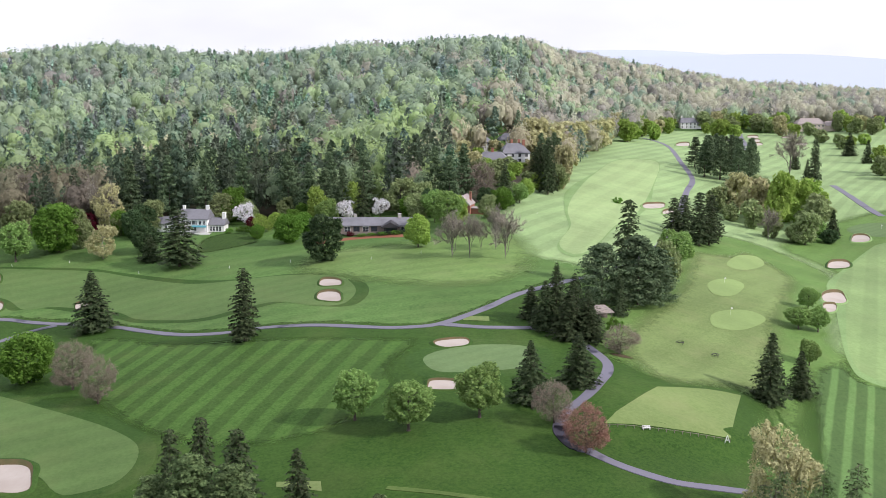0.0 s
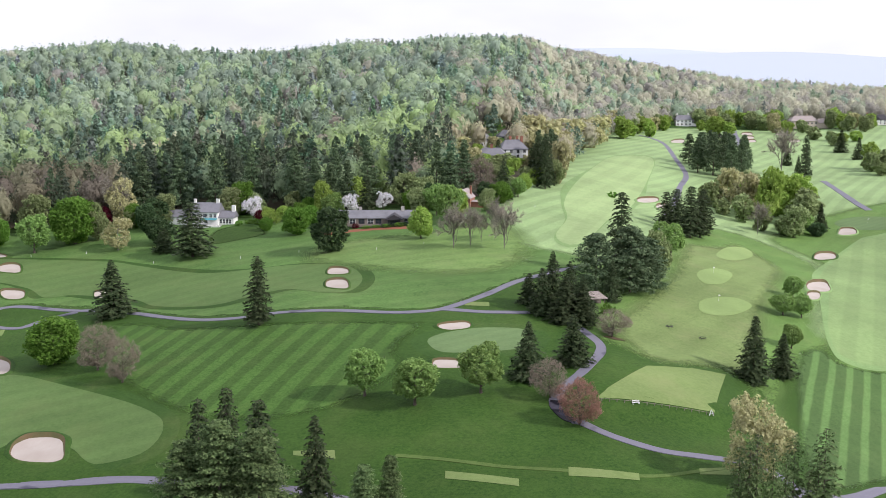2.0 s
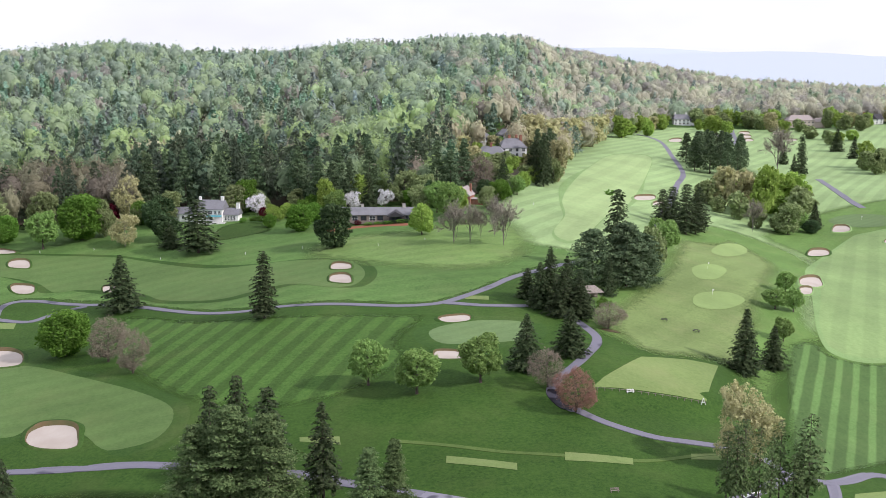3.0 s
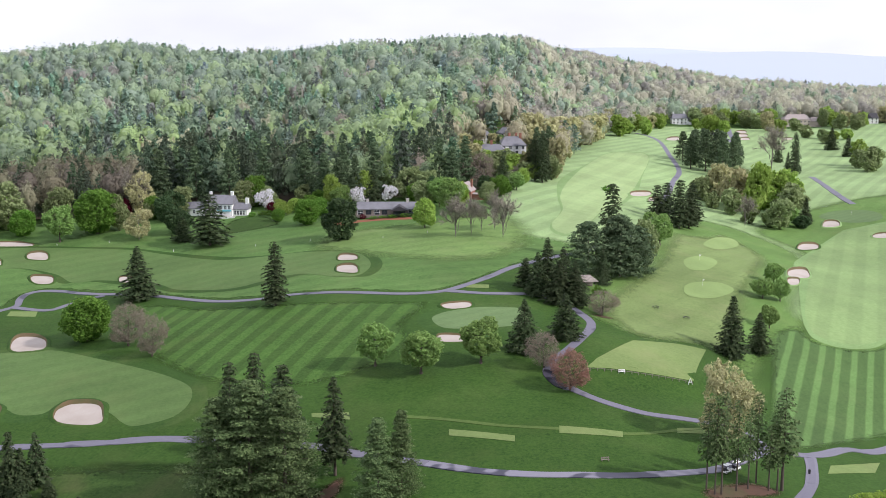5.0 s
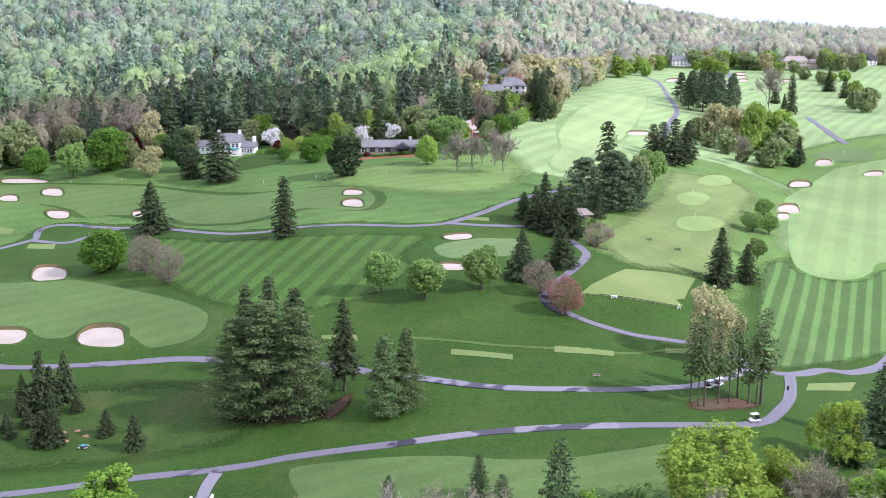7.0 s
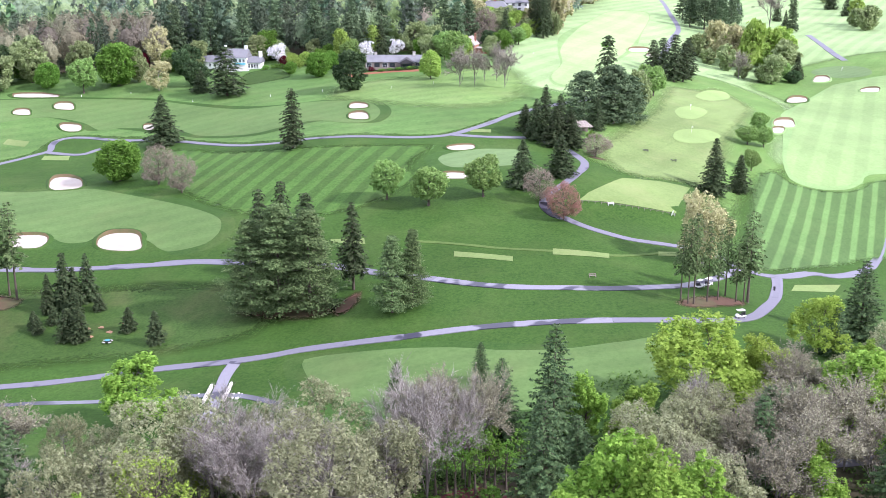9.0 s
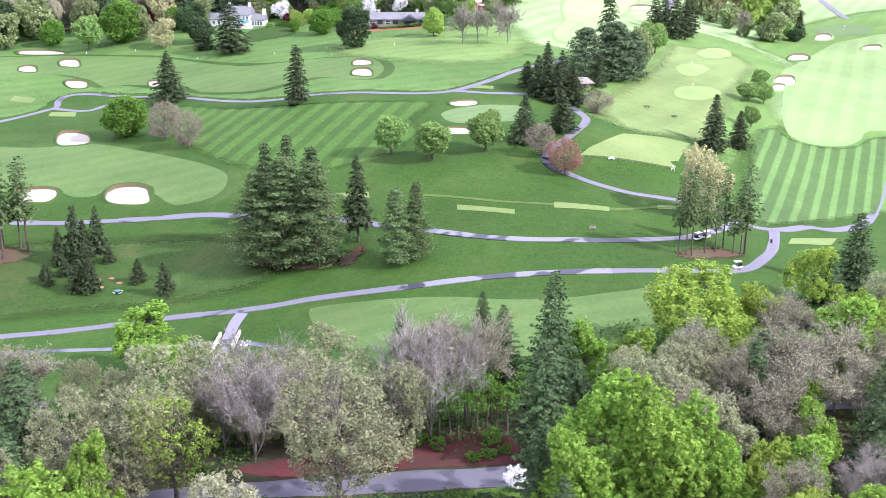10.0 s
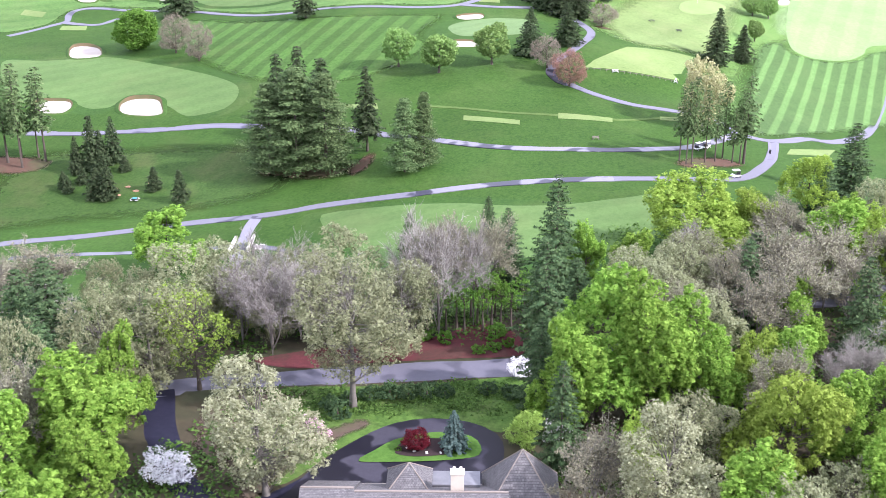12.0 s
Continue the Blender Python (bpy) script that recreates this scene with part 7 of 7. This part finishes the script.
white_house()
ranch_house()
brick_house()
hip_house(24, 628, 15, 11, 12, 5.6, 10.5, "white_paint", "slate_roof", [(3, 1, "brick_wall"), (-1, 1, "brick_wall"), (5, -1, "brick_wall")], "house with pale grey hipped roof and brick chimneys", lift=0.3)
hip_house(12, 600, 16, 9, -8, 4.6, 8.4, "white_paint", "slate_roof", [(0, 0, "brick_wall")], "low house with pale grey hipped roof", lift=0.3)
hip_house(9, 652, 7, 6.5, 0, 5.4, 8.0, "white_paint", "slate_roof", [], "pale two-storey wing half hidden by trees", hip=3.0, windows=2)
hip_house(28, 690, 22, 9, 5, 5.6, 9.2, "white_paint", "slate_roof", [(6, 0, "white_paint")], "large white house half hidden by trees", lift=0.3)
hip_house(112, 1062, 16, 11, -40, 5.6, 10, "white_paint", "slate_roof", [(0, 0, "white_paint")], "white house with grey roof at the edge of the wood")
w = hip_house(216, 1166, 16, 11, 0, 6.0, 10.5, "white_paint", "slate_roof", [(5, 1, "white_paint"), (-6, 1, "white_paint")], "white two-storey house beyond the fairway", hip=2.0)
block(w, 8, 13, -4, 4, 3.2, 6, "white_paint", "slate_roof")
mansion = hip_house(338, 1172, 27, 13, 0, 7.5, 12.5, "tan_stucco", "tile_roof", [(4, 0, "tan_stucco"), (-6, 0, "tan_stucco")], "large tan mansion with hipped tile roof", 5.0, 7, 2)
block(mansion, 13.5, 25, -5, 6, 5.5, 9.5, "tan_stucco", "tile_roof", "x", 3.0)
g = hip_house(424, 1212, 22, 12, 0, 5.5, 10.5, "white_paint", "dark_trim", [(-8, 0, "brick_wall")], "half-timbered house with dark steep roof", 1.0, 5, 2)
part("gable_roof", gable_roof(-6, 3, -9, 2, 5.5, 10.2, "y"), "dark_trim", g)
part("gable_wall", wall_block(-5.6, 2.6, -8.6, -5.9, 5.4, 10, "y"), "white_paint", g)


def near_house():
    """The house under the camera at the end: long shingled roof, pyramid roofs over the corner rooms, chimney with pots."""
    x, y = -6, 33.5
    h = thing("house", x, y, level(x, y), 1, "grey shingle-roofed house with pyramid roofs and stone chimney", "house")
    for x0, x1, yr, ridge in ((-16, -9.2, 2.9, 6.6), (-9.2, 10.5, 2.6, 6.3)):
        part("wall", wall_block(x0 + 0.4, x1 - 0.4, yr - 9, yr + 5.4, 2.6, None), "tan_stucco", h)
        part("roof", gable_roof(x0, x1, yr - 9.4, yr + 5.8, 2.4 if x0 < -10 else 2.3, ridge, "x", 0.1, 0.25), "shingle", h, "weathered grey shingle roof")
        part("ridge_cap", bm_box(x0, x1, yr - 1.95, yr - 1.65, ridge - 0.06, ridge + 0.07), "grey_wood", h)
    for cx, cy, r, eave, top, nm in ((12.4, 5.0, 5.1, 3.0, 10.0, "pyramid_roof"), (-2.3, 5.2, 3.0, 4.8, 7.7, "porch_roof")):
        v = [(cx - r, cy - r, eave), (cx + r, cy - r, eave), (cx + r, cy + r, eave), (cx - r, cy + r, eave), (cx, cy, top)]
        v += [(a, b, c - 0.25) for a, b, c in v[:4]]
        rf = part(nm, bm_faces(v, [(0, 1, 4), (1, 2, 4), (2, 3, 4), (3, 0, 4), (0, 1, 6, 5), (1, 2, 7, 6), (2, 3, 8, 7), (3, 0, 5, 8), (5, 6, 7, 8)]), "shingle", h, "steep grey shingle pyramid roof")
        for k in range(4):
            a, b = Vector(v[k]), Vector(v[4])
            vs, fs = [], []
            tube(vs, fs, [a + Vector((0, 0, 0.03)), (a + b) / 2 + Vector((0, 0, 0.03)), b + Vector((0, 0, 0.03))], [0.09] * 3, 5)
            part("hip_cap", bm_faces([tuple(q) for q in vs], fs), "grey_wood", rf)
        part("wall", wall_block(cx - r + 0.5, cx + r - 0.5, cy - r + 0.5, cy + r - 0.5, eave - 0.1, None), "tan_stucco", h)
    part("flat_roof", bm_box(-0.6, 7, 5.0, 8.2, 4.2, 4.5), "slate_roof", h, "grey flat roof behind the chimney")
    add_chimney(h, 4.0, 2.2, 3, 8.3, 1.7, "tan_stucco", 2)
    part("roof_vent", bm_cyl(11.2, -2.2, 4.6, 5.5, 0.12), "white_paint", h)
    for wx in (-14, -11.5, -7, -4):
        add_window(h, wx, 8.25, 0.8, 1.2, 1.4, face=1)


near_house()


def shelter():
    """Small open hut with a beige shingled hip roof beside the practice range."""
    x, y = 37.5, 326
    h = thing("shelter", x, y, level(x, y), 10, "small open shelter with a beige shingled roof", "shelter")
    part("roof", gable_roof(-3.6, 3.6, -2.4, 2.4, 2.5, 4.2, "x", 0.5, 0.2, 2.2), "beige_shingle", h)
    for px in (-3.3, 0, 3.3):
        for py in (-2.1, 2.1):
            part("post", bm_box(px - 0.1, px + 0.1, py - 0.1, py + 0.1, -0.3, 2.5), "grey_wood", h)
    part("back_wall", bm_box(-3.4, 3.4, 1.95, 2.1, -0.3, 2.4), "grey_wood", h)
    part("bench", bm_box(-3, 3, 1.3, 1.8, 0.4, 0.48), "grey_wood", h)


shelter()

# ---- small things on the course ----
def golf_cart(x, y, turn):
    c = thing("golf_cart", x, y, level(x, y) + 0.13, turn, "white golf cart with a roof parked on the path", "golf cart")
    part("body", bm_box(-1.15, 1.15, -0.58, 0.58, 0.28, 0.62, 0.06), "white_paint", c)
    part("hood", bm_faces([(0.75, -0.55, 0.6), (1.2, -0.5, 0.6), (1.2, 0.5, 0.6), (0.75, 0.55, 0.6), (0.7, -0.5, 0.98), (1.0, -0.45, 0.85), (1.0, 0.45, 0.85), (0.7, 0.5, 0.98)], [(0, 1, 2, 3), (4, 5, 6, 7), (0, 1, 5, 4), (1, 2, 6, 5), (2, 3, 7, 6), (3, 0, 4, 7)]), "white_paint", c)
    part("seat", bm_box(-0.5, 0.1, -0.5, 0.5, 0.62, 0.8, 0.04), "dark_trim", c, "dark padded bench seat")
    part("backrest", bm_box(-0.58, -0.45, -0.5, 0.5, 0.8, 1.2, 0.03), "dark_trim", c)
    part("roof", bm_box(-0.85, 0.95, -0.6, 0.6, 1.82, 1.9, 0.03), "white_paint", c, "white plastic roof")
    for px, py in ((-0.75, -0.52), (-0.75, 0.52), (0.8, -0.52), (0.8, 0.52)):
        part("roof_post", bm_box(px - 0.025, px + 0.025, py - 0.025, py + 0.025, 0.6, 1.82), "dark_trim", c)
    for px in (-0.78, 0.8):
        for py in (-0.56, 0.56):
            bm = bmesh.new()
            bmesh.ops.create_cone(bm, cap_ends=True, segments=14, radius1=0.24, radius2=0.24, depth=0.2)
            bmesh.ops.rotate(bm, matrix=Matrix.Rotation(math.pi / 2, 3, "X"), verts=bm.verts)
            bmesh.ops.translate(bm, vec=(px, py, 0.24), verts=bm.verts)
            wh = part("wheel", bm, "black_rubber", c)
            bm = bmesh.new()
            bmesh.ops.create_cone(bm, cap_ends=True, segments=10, radius1=0.12, radius2=0.12, depth=0.22)
            bmesh.ops.rotate(bm, matrix=Matrix.Rotation(math.pi / 2, 3, "X"), verts=bm.verts)
            bmesh.ops.translate(bm, vec=(px, py, 0.24), verts=bm.verts)
            part("rim", bm, "white_paint", wh)
    part("golf_bag", bm_cyl(-0.95, 0.2, 0.55, 1.35, 0.15), "dark_trim", c)
    part("golf_bag", bm_cyl(-0.95, -0.2, 0.55, 1.35, 0.15), "dark_trim", c)


golf_cart(61.5, 175.2, 200)
golf_cart(55.6, 193.6, 40)
golf_cart(58.2, 196.2, 48)


def bench(x, y, turn, mat, lab):
    b = thing("bench", x, y, level(x, y) + 0.05, turn, lab, "bench")
    for k in range(3):
        part("slat", bm_box(-0.9, 0.9, -0.25 + k * 0.17, -0.12 + k * 0.17, 0.43, 0.47), mat, b)
    for k in range(2):
        part("back_slat", bm_box(-0.9, 0.9, 0.27, 0.31, 0.58 + k * 0.18, 0.71 + k * 0.18), mat, b)
    for sx in (-0.75, 0.75):
        part("leg", bm_box(sx - 0.05, sx + 0.05, -0.25, -0.17, 0, 0.43), mat, b)
        part("leg", bm_box(sx - 0.05, sx + 0.05, 0.25, 0.33, 0, 0.9), mat, b)


bench(29.5, 193, 10, "grey_wood", "brown wooden bench beside the cart path")
bench(39.4, 244.1, 8, "white_paint", "white bench at the edge of the practice tee")


def picnic_table(x, y):
    t = thing("picnic_table", x, y, level(x, y) + 0.02, 20, "round table with four curved white benches on grass", "table")
    part("tabletop", bm_cyl(0, 0, 0.70, 0.76, 0.65, n=20), "teal_awning", t, "dark blue-green round table top")
    part("pedestal", bm_cyl(0, 0, 0, 0.70, 0.09), "dark_trim", t)
    for k in range(4):
        a = k * math.pi / 2 + 0.4
        vs = []
        for r in (0.95, 1.3):
            for z in (0.40, 0.46):
                vs += [(math.cos(a + u) * r, math.sin(a + u) * r, z) for u in (-0.42, -0.14, 0.14, 0.42)]
        fs = []
        for j in range(3):
            fs += [(4 + j, 5 + j, 13 + j, 12 + j), (j, j + 1, 9 + j, 8 + j), (j, j + 1, 5 + j, 4 + j), (8 + j, 9 + j, 13 + j, 12 + j)]
        fs += [(0, 4, 12, 8), (3, 7, 15, 11)]
        part("bench_seat", bm_faces(vs, fs), "stone", t)
        part("strut", bm_box(min(0, math.cos(a)) * 1.05 - 0.03, max(0, math.cos(a)) * 1.05 + 0.03, min(0, math.sin(a)) * 1.05 - 0.03, max(0, math.sin(a)) * 1.05 + 0.03, 0.3, 0.36), "dark_trim", t)
        part("foot", bm_cyl(math.cos(a) * 1.1, math.sin(a) * 1.1, 0, 0.40, 0.04), "dark_trim", t)


picnic_table(-86.5, 181.5)

# low fence of short posts along the front of the practice tee
fence = thing("fence", 44.5, 244.6, level(44.5, 244.6), 0, "low dark rail fence along the practice tee", "fence")
FA, FB = Vector((29.5, 242.6)), Vector((58.3, 247.6))
for k in range(17):
    p = FA.lerp(FB, k / 16)
    z = level(p.x, p.y) - fence.location.z
    part("post", bm_box(p.x - 44.5 - 0.07, p.x - 44.5 + 0.07, p.y - 244.6 - 0.07, p.y - 244.6 + 0.07, z - 0.2, z + 0.65), "grey_wood", fence)
    if k:
        q = FA.lerp(FB, (k - 1) / 16)
        vs, fs = [], []
        tube(vs, fs, [(q.x - 44.5, q.y - 244.6, level(q.x, q.y) - fence.location.z + 0.55), ((p.x + q.x) / 2 - 44.5, (p.y + q.y) / 2 - 244.6, level((p.x + q.x) / 2, (p.y + q.y) / 2) - fence.location.z + 0.53), (p.x - 44.5, p.y - 244.6, z + 0.55)], [0.05] * 3, 6)
        part("rail", bm_faces([tuple(v) for v in vs], fs), "grey_wood", fence)

# white A-frame at the corner of the practice tee
x, y = 57.6, 247.0
sign = thing("a_frame_sign", x, y, level(x, y) + 0.09, 5, "white wooden A-frame stand on the tee", "sign")
for sx in (-1, 1):
    part("leg", bm_faces([(sx * 0.6, -0.09, 0), (sx * 0.48, -0.09, 0), (0.0, -0.09, 1.5), (sx * 0.1, -0.09, 1.6), (sx * 0.6, 0.09, 0), (sx * 0.48, 0.09, 0), (0.0, 0.09, 1.5), (sx * 0.1, 0.09, 1.6)], [(0, 1, 2, 3), (4, 5, 6, 7), (0, 1, 5, 4), (1, 2, 6, 5), (2, 3, 7, 6), (3, 0, 4, 7)]), "white_paint", sign)
part("crossbar", bm_box(-0.34, 0.34, -0.06, 0.06, 0.5, 0.62), "white_paint", sign)

# round target baskets on the practice range
for x, y in ((59.5, 317.0), (68.5, 313.0)):
    t = thing("range_target", x, y, level(x, y) + 0.03, 0, "dark ring target standing on the range grass", "target", "range targets")
    bm = bmesh.new()
    vs, fs = [], []
    tube(vs, fs, [(math.cos(a) * 0.95, math.sin(a) * 0.95, 0.55) for a in np.linspace(0, math.tau, 20)], [0.09] * 20, 6)
    bm.free()
    part("ring", bm_faces([tuple(v) for v in vs], fs), "dark_trim", t)
    for k in range(6):
        a = k * math.tau / 6
        part("stake", bm_box(math.cos(a) * 0.95 - 0.04, math.cos(a) * 0.95 + 0.04, math.sin(a) * 0.95 - 0.04, math.sin(a) * 0.95 + 0.04, -0.05, 0.55), "dark_trim", t)

# flagsticks on the greens
for x, y in ((88.5, 396.0), (205.0, 577.0), (82.0, 356.0)):
    f = thing("flagstick", x, y, level(x, y) + 0.08, 0, "thin flagstick with a white flag on a green", "flag", "flagsticks")
    part("pole", bm_cyl(0, 0, 0, 2.3, 0.025, 0.015, 8), "white_paint", f)
    part("flag", bm_faces([(0.02, 0, 2.25), (0.55, 0.08, 2.2), (0.5, 0.02, 1.9), (0.02, 0, 1.85), (0.02, 0.012, 2.25), (0.55, 0.092, 2.2), (0.5, 0.032, 1.9), (0.02, 0.012, 1.85)], [(0, 1, 2, 3), (4, 5, 6, 7), (0, 1, 5, 4), (1, 2, 6, 5), (2, 3, 7, 6)]), "white_paint", f)

# yardage posts along the boundary of the gardens
for x, y in ((-150, 428), (-118, 408), (-84, 402), (-62, 400), (-33, 392), (-16, 396), (28, 470), (-172, 428)):
    p = thing("boundary_post", x, y, level(x, y), 0, "short white boundary post in the grass", "post", "boundary posts")
    part("stake", bm_box(-0.06, 0.06, -0.06, 0.06, -0.1, 1.0, 0.02), "white_paint", p)

# dark bin by the path fork
x, y = 76.6, 204.5
b = thing("litter_bin", x, y, level(x, y), 0, "dark slim litter bin by the path", "bin")
part("body", bm_cyl(0, 0, 0, 1.0, 0.26, 0.30, 12), "dark_trim", b)
part("lid", bm_cyl(0, 0, 1.0, 1.1, 0.33, 0.2, 12), "black_rubber", b)


# ---- stone bridge over the creek ----
def stone(rnd, sx, sy, sz):
    bm = bmesh.new()
    bmesh.ops.create_cube(bm, size=1)
    for v in bm.verts:
        v.co = Vector((v.co.x * sx, v.co.y * sy, v.co.z * sz)) * rnd.uniform(0.88, 1.08)
    bmesh.ops.bevel(bm, geom=bm.edges[:], offset=min(sx, sy, sz) * 0.16, segments=1, affect="EDGES")
    return bm


rnd = random.Random(4)
STONES = []
for k in range(5):
    bm = stone(rnd, 0.62, 0.5, 0.36)
    me = bpy.data.meshes.new("stone")
    bm.to_mesh(me)
    bm.free()
    me.materials.append(MATS["pale_stone"])
    STONES.append(me)
for sx in (-1, 1):
    x0, y0 = -52.2 + sx * 2.1, 145.6
    wall = thing("bridge_parapet", x0, y0, level(x0, y0) - 0.1, 0, "low parapet of pale rough stones on the bridge", "parapet", "bridge parapets")
    for row in range(3):
        for k in range(13):
            st = new("stone", STONES[rnd.randrange(5)])
            st.parent = wall
            st.matrix_local = pose(rnd.uniform(-0.04, 0.04), -4.2 + k * 0.64 + 0.3 * (row % 2), 0.2 + row * 0.34, rnd.uniform(-4, 4), rnd.uniform(-4, 4), 90 + rnd.uniform(-6, 6))
    part("core", bm_box(-0.17, 0.17, -4.3, 3.9, -0.4, 0.98), "stone", wall)
for k in range(14):
    x = rnd.choice((rnd.uniform(-49.2, -46.8), rnd.uniform(-49.2, -46.8), rnd.uniform(-59, -55.4)))
    y = np.interp(x, [-63.7, -53.8, -46.1], [146.4, 145.5, 142.8]) + rnd.choice((-1, 1)) * rnd.uniform(0.9, 1.5)
    rock = new("rock", STONES[rnd.randrange(5)])
    s = rnd.uniform(0.35, 0.85)
    rock.matrix_world = pose(x, y, level(x, y) + 0.12 * s, rnd.uniform(-15, 15), rnd.uniform(-15, 15), rnd.uniform(0, 180)) @ Matrix.Diagonal((s, s, s, 1))
    tagged(rock, "pale grey boulder on the creek bank", "rock", "creek rocks")
for k in range(11):
    a = k * 0.57
    x, y = -6.3 + 3.6 * math.cos(a), 55.2 + 1.7 * math.sin(a)
    rock = new("rock", STONES[rnd.randrange(5)])
    s = rnd.uniform(0.5, 1.0)
    rock.matrix_world = pose(x, y, level(x, y) + 0.3 + 0.12 * s, rnd.uniform(-15, 15), rnd.uniform(-15, 15), rnd.uniform(0, 180)) @ Matrix.Diagonal((s, s, s, 1))
    tagged(rock, "pale stone edging in the mulch bed", "rock", "bed stones")
for x, y in ((-90.5, 190.5), (-87.5, 187.5), (-91.8, 186.0), (-84.5, 191.5), (-94.0, 190.5)):
    me_s = rnd.uniform(0.6, 1.0)
    mound = thing("soil_patch", x, y, level(x, y) - 0.02, rnd.uniform(0, 90), "small bare patch of orange soil in the meadow", "soil", "soil patches")
    bm = bmesh.new()
    bmesh.ops.create_icosphere(bm, subdivisions=2, radius=1.0)
    for v in bm.verts:
        v.co = Vector((v.co.x * me_s * 1.3, v.co.y * me_s, v.co.z * 0.16)) * (1 + 0.14 * math.sin(v.co.x * 7 + v.co.y * 5))
    part("soil", bm, "orange_soil", mound)

# ---- planting round the near house and the lane ----
plant("red_maple", -8.4, 55.2, 2.7, 4.6, "low dome of dark red Japanese maple", "shrub", category="shrub", sink=-0.2)
plant("blue_spruce", -2.9, 55.0, 6.6, 5.0, "small blue-green spruce on the grass island", "spruce_tree", sink=-0.15)
for x, y, h, w in ((-16.7, 70.2, 2.2, 4.2), (-13.6, 71.0, 2.3, 4.4), (-10.6, 71.2, 2.2, 4.2), (-7.6, 71.4, 2.4, 4.2), (-4.8, 71.5, 2.0, 3.6), (-21, 64.5, 2.6, 4.6), (-22.5, 67, 2.2, 4), (-20, 69, 1.8, 3.5), (6, 71, 2, 4), (2, 72.5, 1.8, 3.6)):
    plant("shrub", x, y, h, w, "dark green rhododendron shrub beside the lane", "shrub", "lane shrubs", category="shrub", sink=0.0)
for x, y, h, w in ((-2.6, 54.0, 0.8, 1.4), (-4.2, 56.8, 0.9, 1.5), (-11, 54.4, 0.7, 1.2), (3, 87.5, 1.3, 3.0), (0.5, 86.6, 1.4, 3.0), (-9, 92, 2, 3), (-5.5, 90.5, 2.2, 3), (5.5, 88.6, 1.6, 2.6)):
    plant("green_shrub", x, y, h, w, "low green shrub in a mulch bed", "shrub", "bed shrubs", category="shrub", sink=-0.05)
for x, y, h, w in ((7.1, 77, 3.8, 4.4), (-41.6, 43.4, 5.4, 8.2), (12.0, 56.5, 4.6, 4.4)):
    plant("bloom_shrub", x, y, h, w, "small tree covered in white blossom", "blossom_shrub", "blossom shrubs", category="shrub")
plant("pink_shrub", -23.6, 56.0, 5.0, 5.4, "azalea covered in pale pink blossom", "blossom_shrub", category="shrub")
plant("weeping", 7.6, 57.0, 6.2, 6.0, "small weeping tree in fresh green leaf", "broadleaf_tree")
for x, y, h in ((-5.3, 94.4, 11), (-3.5, 95.8, 12), (-2.1, 94.2, 11), (0.2, 96.5, 13), (1.2, 94.6, 10), (2.7, 97.2, 12), (4.3, 95.5, 11), (6.2, 94.9, 10), (-8.8, 96, 12), (8.5, 97, 11), (3.4, 100, 12), (-1, 100, 12)):
    plant("sapling", x, y, h, 4.6, "slim dark-stemmed young tree in fresh leaf", "young_tree", "young trees by the mulch bed")
for x, y, h, w in ((-48, 452, 2, 5), (-40, 432, 1.3, 4), (-36, 432, 1.2, 4), (-32, 431, 1.4, 4), (-27, 431, 1.6, 4.5), (-56, 440, 3, 5), (-96, 460, 2, 4), (-92, 462, 2, 4), (-88, 460, 2.4, 5), (-126, 452, 3, 6), (-60, 462, 5, 7), (-70, 470, 5, 7), (-84, 466, 4, 6), (70, 545, 3, 5), (40, 318, 2.4, 2.6), (41.5, 322, 2.6, 2.6), (43, 320, 2.4, 2.4)):
    plant("green_shrub", x, y, h, w, "rounded green garden shrub", "shrub", "garden shrubs", category="shrub", sink=0.02)
sheet("mulch_bed", [(-56, 424), (-46, 427), (-34, 427), (-24, 425), (-22, 429), (-36, 432), (-54, 431)], "orange_mulch", 0.1, "orange bark mulch bed before the low house", "mulch", 4.0)
# ---- undergrowth of the near wood ----
rnd = random.Random(9)
for k in range(70):
    x, y = rnd.uniform(-95, 100), rnd.uniform(20, 118)
    if abs(y - np.interp(x, [-100, -55, 14, 40, 68, 130], [55, 71.5, 82, 93, 106, 122])) < 5 or (-38 < x < 18 and 22 < y < 92) or y > 100 + 0.12 * abs(x) and x < 20:
        continue
    h = rnd.uniform(1.0, 3.0)
    plant(rnd.choice(["shrub", "green_shrub", "green_shrub"]), x, y, h, h * rnd.uniform(1.3, 1.9), "loose green undergrowth shrub in the wood", "shrub", "wood undergrowth", category="shrub", sink=0.05)

for x, y, h, w in ((292, 1150, 15, 14), (300, 1156, 16, 15), (312, 1140, 11, 12), (372, 1150, 16, 14), (384, 1158, 17, 15), (396, 1150, 15, 14), (404, 1165, 16, 14), (448, 1190, 17, 16), (462, 1180, 15, 15), (476, 1186, 16, 16), (284, 1160, 18, 16), (262, 1172, 14, 14), (250, 1180, 16, 14), (196, 1172, 18, 14), (184, 1165, 17, 14), (172, 1150, 15, 14), (318, 1000, 9, 12), (330, 1020, 10, 12), (346, 1030, 10, 12)):
    plant(TURN.choice(["olive_round", "tan_round", "thin_round", "mid_round"]), x, y, h, w, "broad-leaved tree round the far houses", "broadleaf_tree", "far garden trees")
